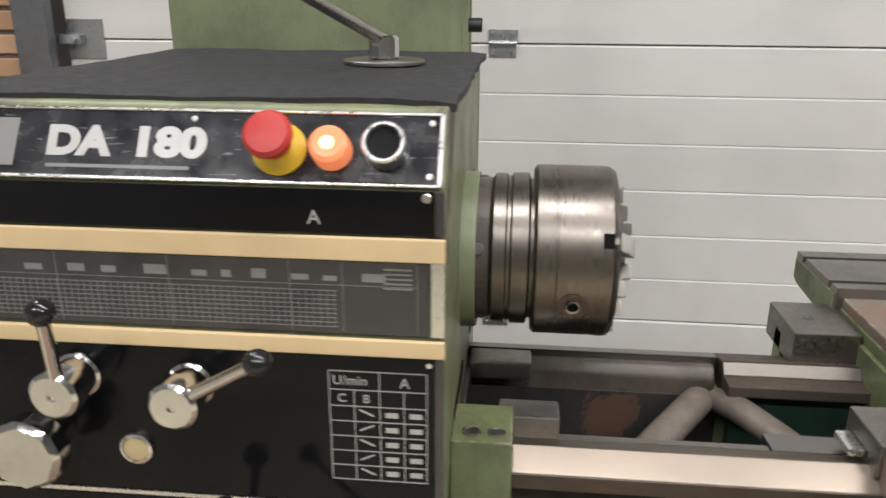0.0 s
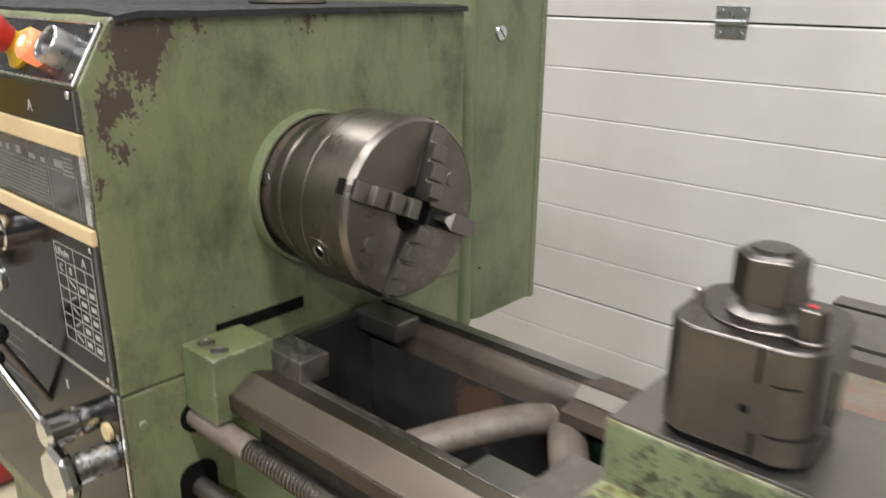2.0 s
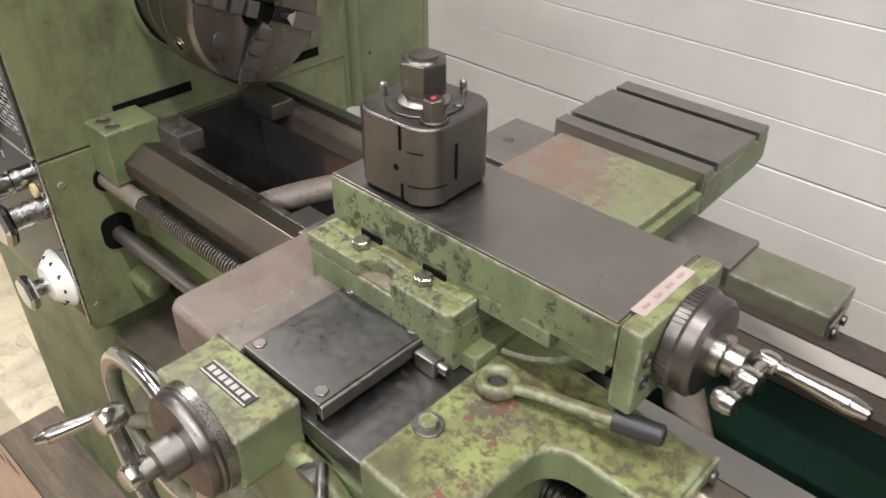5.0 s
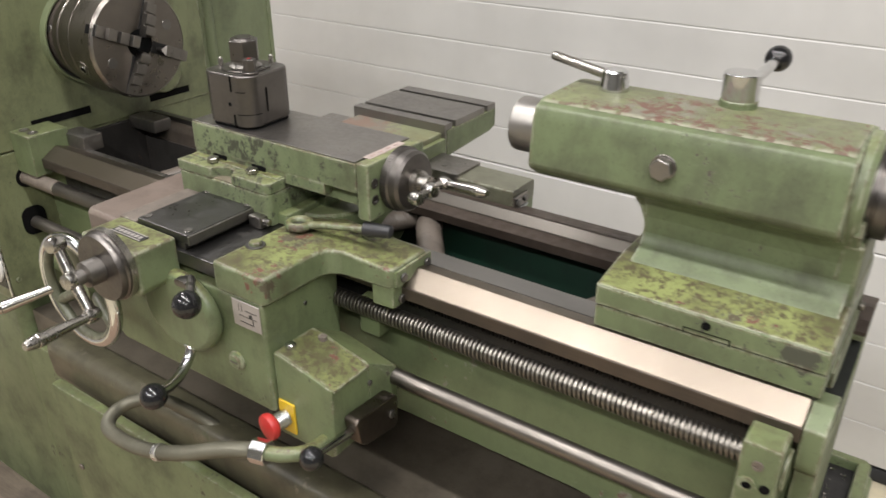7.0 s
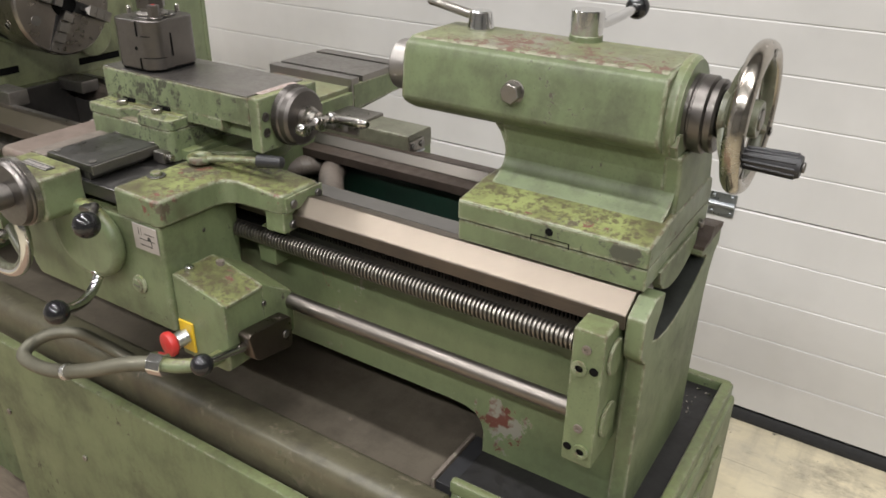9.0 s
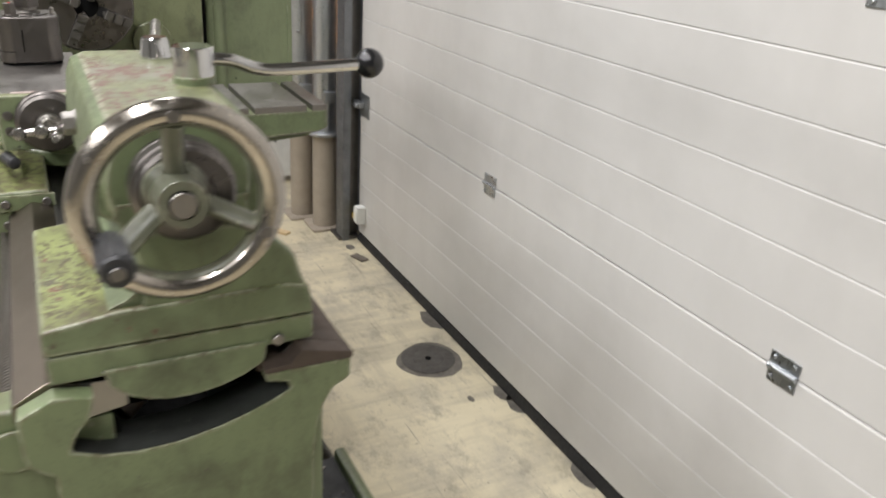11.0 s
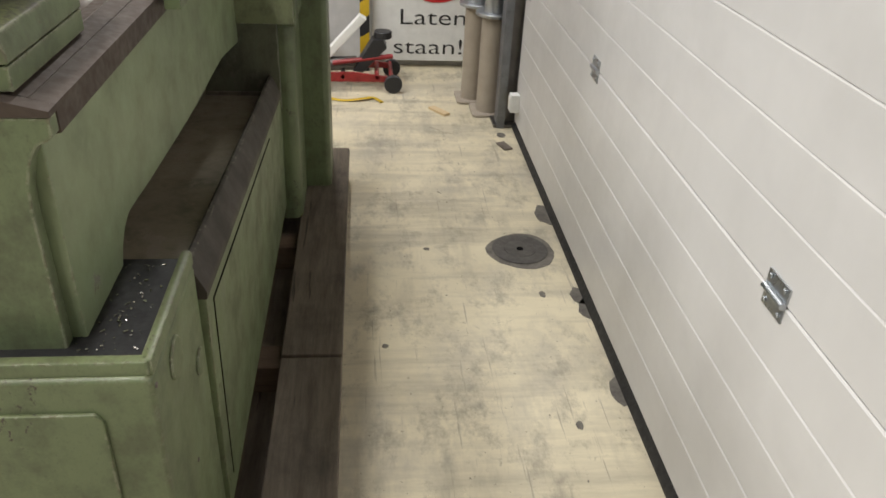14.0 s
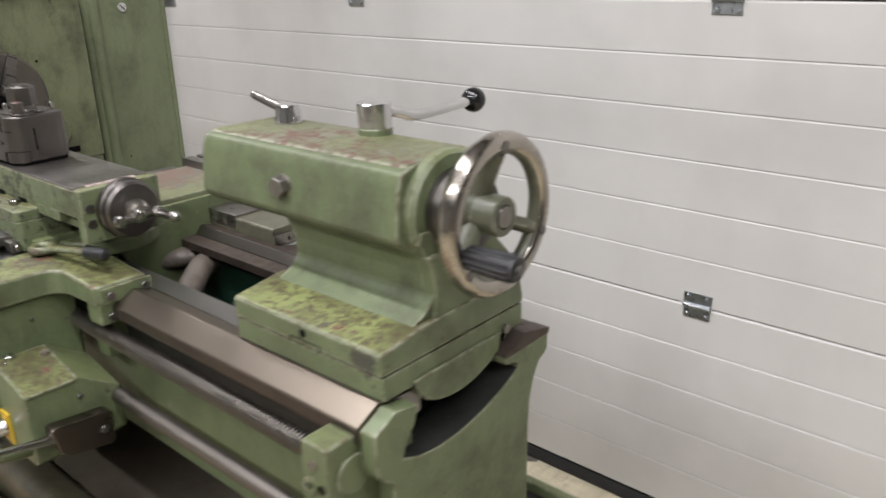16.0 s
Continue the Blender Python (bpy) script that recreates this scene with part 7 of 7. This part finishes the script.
part("body_top", prism([(-0.043, 1.2645), (-0.05, 1.2635), (-0.043, 1.2668), (0.056, 1.2668), (0.062, 1.2635)], 1.003, 1.33, "x", 0.0008), M_GREEN_WORN, tb, "top flecked with rust-red and bare spots")
# neck with a hollow curve at its left end
NK = [(1.07, 1.2), (1.078, 1.188)] + [(1.083 + 0.052 * math.sin(a), 1.13 + 0.055 * math.cos(a)) for a in (0.1, 0.4, 0.7, 1.0, 1.3, 1.5)] + [(1.133, 1.12), (1.135, 1.09), (1.338, 1.09), (1.338, 1.2)]
part("neck", prism(NK, -0.036, 0.058, "y", 0), M_GREEN_TAIL, ts)
FP = [(-0.054, 1.188), (-0.044, 1.172), (-0.038, 1.158), (-0.035, 1.144), (-0.035, 1.133), (-0.038, 1.124), (-0.044, 1.117), (-0.053, 1.111), (-0.064, 1.1065), (-0.074, 1.0995), (0.09, 1.1), (0.066, 1.112), (0.0585, 1.14), (0.0585, 1.2), (-0.05, 1.2)]
part("neck_foot", prism(FP, 1.134, 1.352, "x", 0), M_GREEN_TAIL, ts)
base = part("base_block", prism([(-0.1215, 1.0712), (-0.1215, 1.0965), (-0.092, 1.1005), (-0.06, 1.1055), (0.09, 1.108), (0.112, 1.103), (0.117, 1.083), (0.117, 1.0712)], 1.118, 1.359, "x", 0.003, 3), M_GREEN_OILY, ts, "yellow-green worn base")
part("base_lower", prism([(-0.121, 1.043), (-0.121, 1.07), (0.1165, 1.07), (0.1165, 1.043)], 1.119, 1.3585, "x", 0.002), M_GREEN_BASE, ts)
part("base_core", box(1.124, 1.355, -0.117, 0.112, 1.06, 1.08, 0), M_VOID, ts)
part("base_front", box(1.1195, 1.3575, -0.1223, -0.118, 1.072, 1.0945, 0.0008), M_GREEN_BASE, base)
for jx0, jx1, jz0, jz1 in ((1.218, 1.2193, 1.07, 1.0775), (1.218, 1.267, 1.0765, 1.0775), (1.2655, 1.267, 1.07, 1.0775)):
    part("joint_line", box(jx0, jx1, -0.1227, -0.122, jz0, jz1, 0), M_VOID, base)
part("base_screw", turned(disc_profile(0.0048, 0, 0.001, 0.0003), pose(1.241, -0.1223, 1.0855, 90, 0, 0)), M_VOID, base)
part("rear_end_plate", prism([(-0.04, 1.1), (-0.036, 1.128), (-0.039, 1.15), (-0.046, 1.175), (0.06, 1.175), (0.1, 1.135), (0.11, 1.1)], 1.336, 1.357, "x", 0.004, 3), M_GREEN_TAIL, ts)
part("keel", prism([(-0.079, 1.05), (-0.073, 1.032), (-0.058, 1.0185), (-0.042, 1.0115), (-0.024, 1.0075), (0.0, 1.0065), (0.022, 1.0095), (0.045, 1.017), (0.066, 1.028), (0.07, 1.05)], 1.13, 1.362, "x", 0.002), M_GREEN_TAIL, ts)
part("clamp_nut", hexagon(0.0065, 0, 0.006, pose(1.3585, 0.08, 1.05) @ AX), M_STEEL_DULL, ts)
part("quill", turned([(0, 0), (0.012, 0), (0.02, -0.012), (0.026, -0.012), (0.0335, -0.01), (0.0345, -0.007), (0.0345, 0.06), (0, 0.06)], pose(0.952, SY - 0.004, SZ) @ AX, 48), M_QUILL, ts, "bright steel quill")
part("quill_bore", turned(disc_profile(0.0125, -0.013, -0.0122, 0.0002), pose(0.952, SY - 0.004, SZ) @ AX, 28), M_VOID, ts)
hb = part("front_bolt", hexagon(0.0125, 0, 0.012, pose(1.157, -0.0665, 1.222, 90, 15, 0)), M_STEEL_DULL, ts)
part("bolt_washer", turned(disc_profile(0.014, -0.002, 0.001, 0.0004), pose(1.157, -0.0665, 1.222, 90, 0, 0)), M_STEEL_DULL, hb)
# clamping levers on top
c1 = part("clamp_hub", turned([(0, 0), (0.0175, 0), (0.0175, 0.004), (0.0145, 0.022), (0.0125, 0.024), (0, 0.024)], pose(1.055, 0.03, 1.2665), 32), M_CHROME, ts, "chromed conical lever hub")
part("clamp_arm", rod((1.05, 0.031, 1.282), (0.965, 0.045, 1.293), 0.0062, 0.0058, 16, None, 0.003), M_STEEL, c1)
part("lever_boss", turned(disc_profile(0.0205, -0.001, 0.008, 0.001), pose(1.194, 0.047, 1.2665), 36), M_GREEN, ts)
c2 = part("clamp_hub", turned([(0, 0.008), (0.0195, 0.008), (0.0198, 0.01), (0.0205, 0.036), (0.0195, 0.037), (0, 0.037)], pose(1.194, 0.047, 1.2665), 36), M_CHROME, ts, "chromed round lever hub")
part("clamp_arm", sweep(spline([(1.188, 0.06, 1.289), (1.188, 0.085, 1.287), (1.188, 0.115, 1.277), (1.188, 0.15, 1.276), (1.188, 0.23, 1.279)], 5), 0.0068, 14), M_CHROME, c2)
part("ball_knob", ball(0.0168, (1.188, 0.24, 1.2795)), M_BLACK, c2, "black ball knob")
# barrel end, dial and handwheel
TM = pose(1.335, SY - 0.016, SZ + 0.004) @ AX
part("end_collar", turned([(0, 0), (0.062, 0), (0.062, 0.008), (0.058, 0.013), (0, 0.013)], TM, 48), M_GREEN, ts)
part("quill_dial", turned([(0, 0.013), (0.0435, 0.013), (0.0435, 0.017), (0.042, 0.018), (0.042, 0.02), (0.0435, 0.021), (0.0435, 0.033), (0.0415, 0.035), (0.0395, 0.0355), (0.0395, 0.0375), (0.041, 0.038), (0.041, 0.043), (0.038, 0.046), (0.024, 0.047), (0.02, 0.055), (0, 0.055)], TM, 56), M_POST, ts, "steel graduated ring")
WX, WY, WZ = 1.413, -0.008, SZ + 0.011
HM = pose(WX, WY, WZ) @ AX
hw = part("handwheel", ring_of(0.0725, 0.0106, HM, 72, 16, 1.05), M_RIM, ts, "polished steel handwheel rim")
part("wheel_web", ring_of(0.0655, 0.005, HM, 60, 10, 1.5), M_WHEEL, hw)
part("wheel_hub", turned([(0, -0.03), (0.026, -0.03), (0.026, -0.024), (0.0205, -0.018), (0.0205, 0.006), (0.0195, 0.009), (0.0125, 0.009), (0.0125, 0.006), (0, 0.006)], HM, 36), M_WHEEL, hw)
part("hub_nut", turned(disc_profile(0.011, 0.004, 0.011, 0.001), HM, 24), M_STEEL_DULL, hw)
for ang in (92, 218, 335):
    a = radians(ang)
    dy, dz = -math.cos(a), math.sin(a)
    dy = -dy
    part("spoke", sweep(spline([(WX - 0.02, WY + 0.015 * dy, WZ + 0.015 * dz), (WX - 0.014, WY + 0.038 * dy, WZ + 0.038 * dz), (WX - 0.002, WY + 0.065 * dy, WZ + 0.065 * dz)], 5), 0, 10, None, (0.0115, 0.008)), M_WHEEL, hw)
    part("rim_dimple", turned(disc_profile(0.005, 0.0, 0.0008, 0.0002), pose(WX + 0.0112, WY + 0.071 * dy, WZ + 0.071 * dz) @ AX), M_IRON, hw)
hy, hz = WY - 0.056, WZ - 0.024
hd = part("wheel_handle", turned([(0, 0), (0.009, 0), (0.0105, 0.01), (0.0125, 0.045), (0.0125, 0.054), (0.011, 0.058), (0, 0.059)], pose(1.42, hy, hz) @ AX, 24), M_BLACK_GRIP, hw, "ribbed black handle")
for k in range(12):
    a = 2 * math.pi * k / 12
    part("rib", rod((1.424, hy + 0.0108 * math.cos(a), hz + 0.0108 * math.sin(a)), (1.474, hy + 0.0122 * math.cos(a), hz + 0.0122 * math.sin(a)), 0.0016, 0.0016, 6), M_BLACK_GRIP, hd)
part("handle_screw", turned(disc_profile(0.0055, 0, 0.003, 0.0008), pose(1.4785, hy, hz) @ AX), M_IRON, hd)
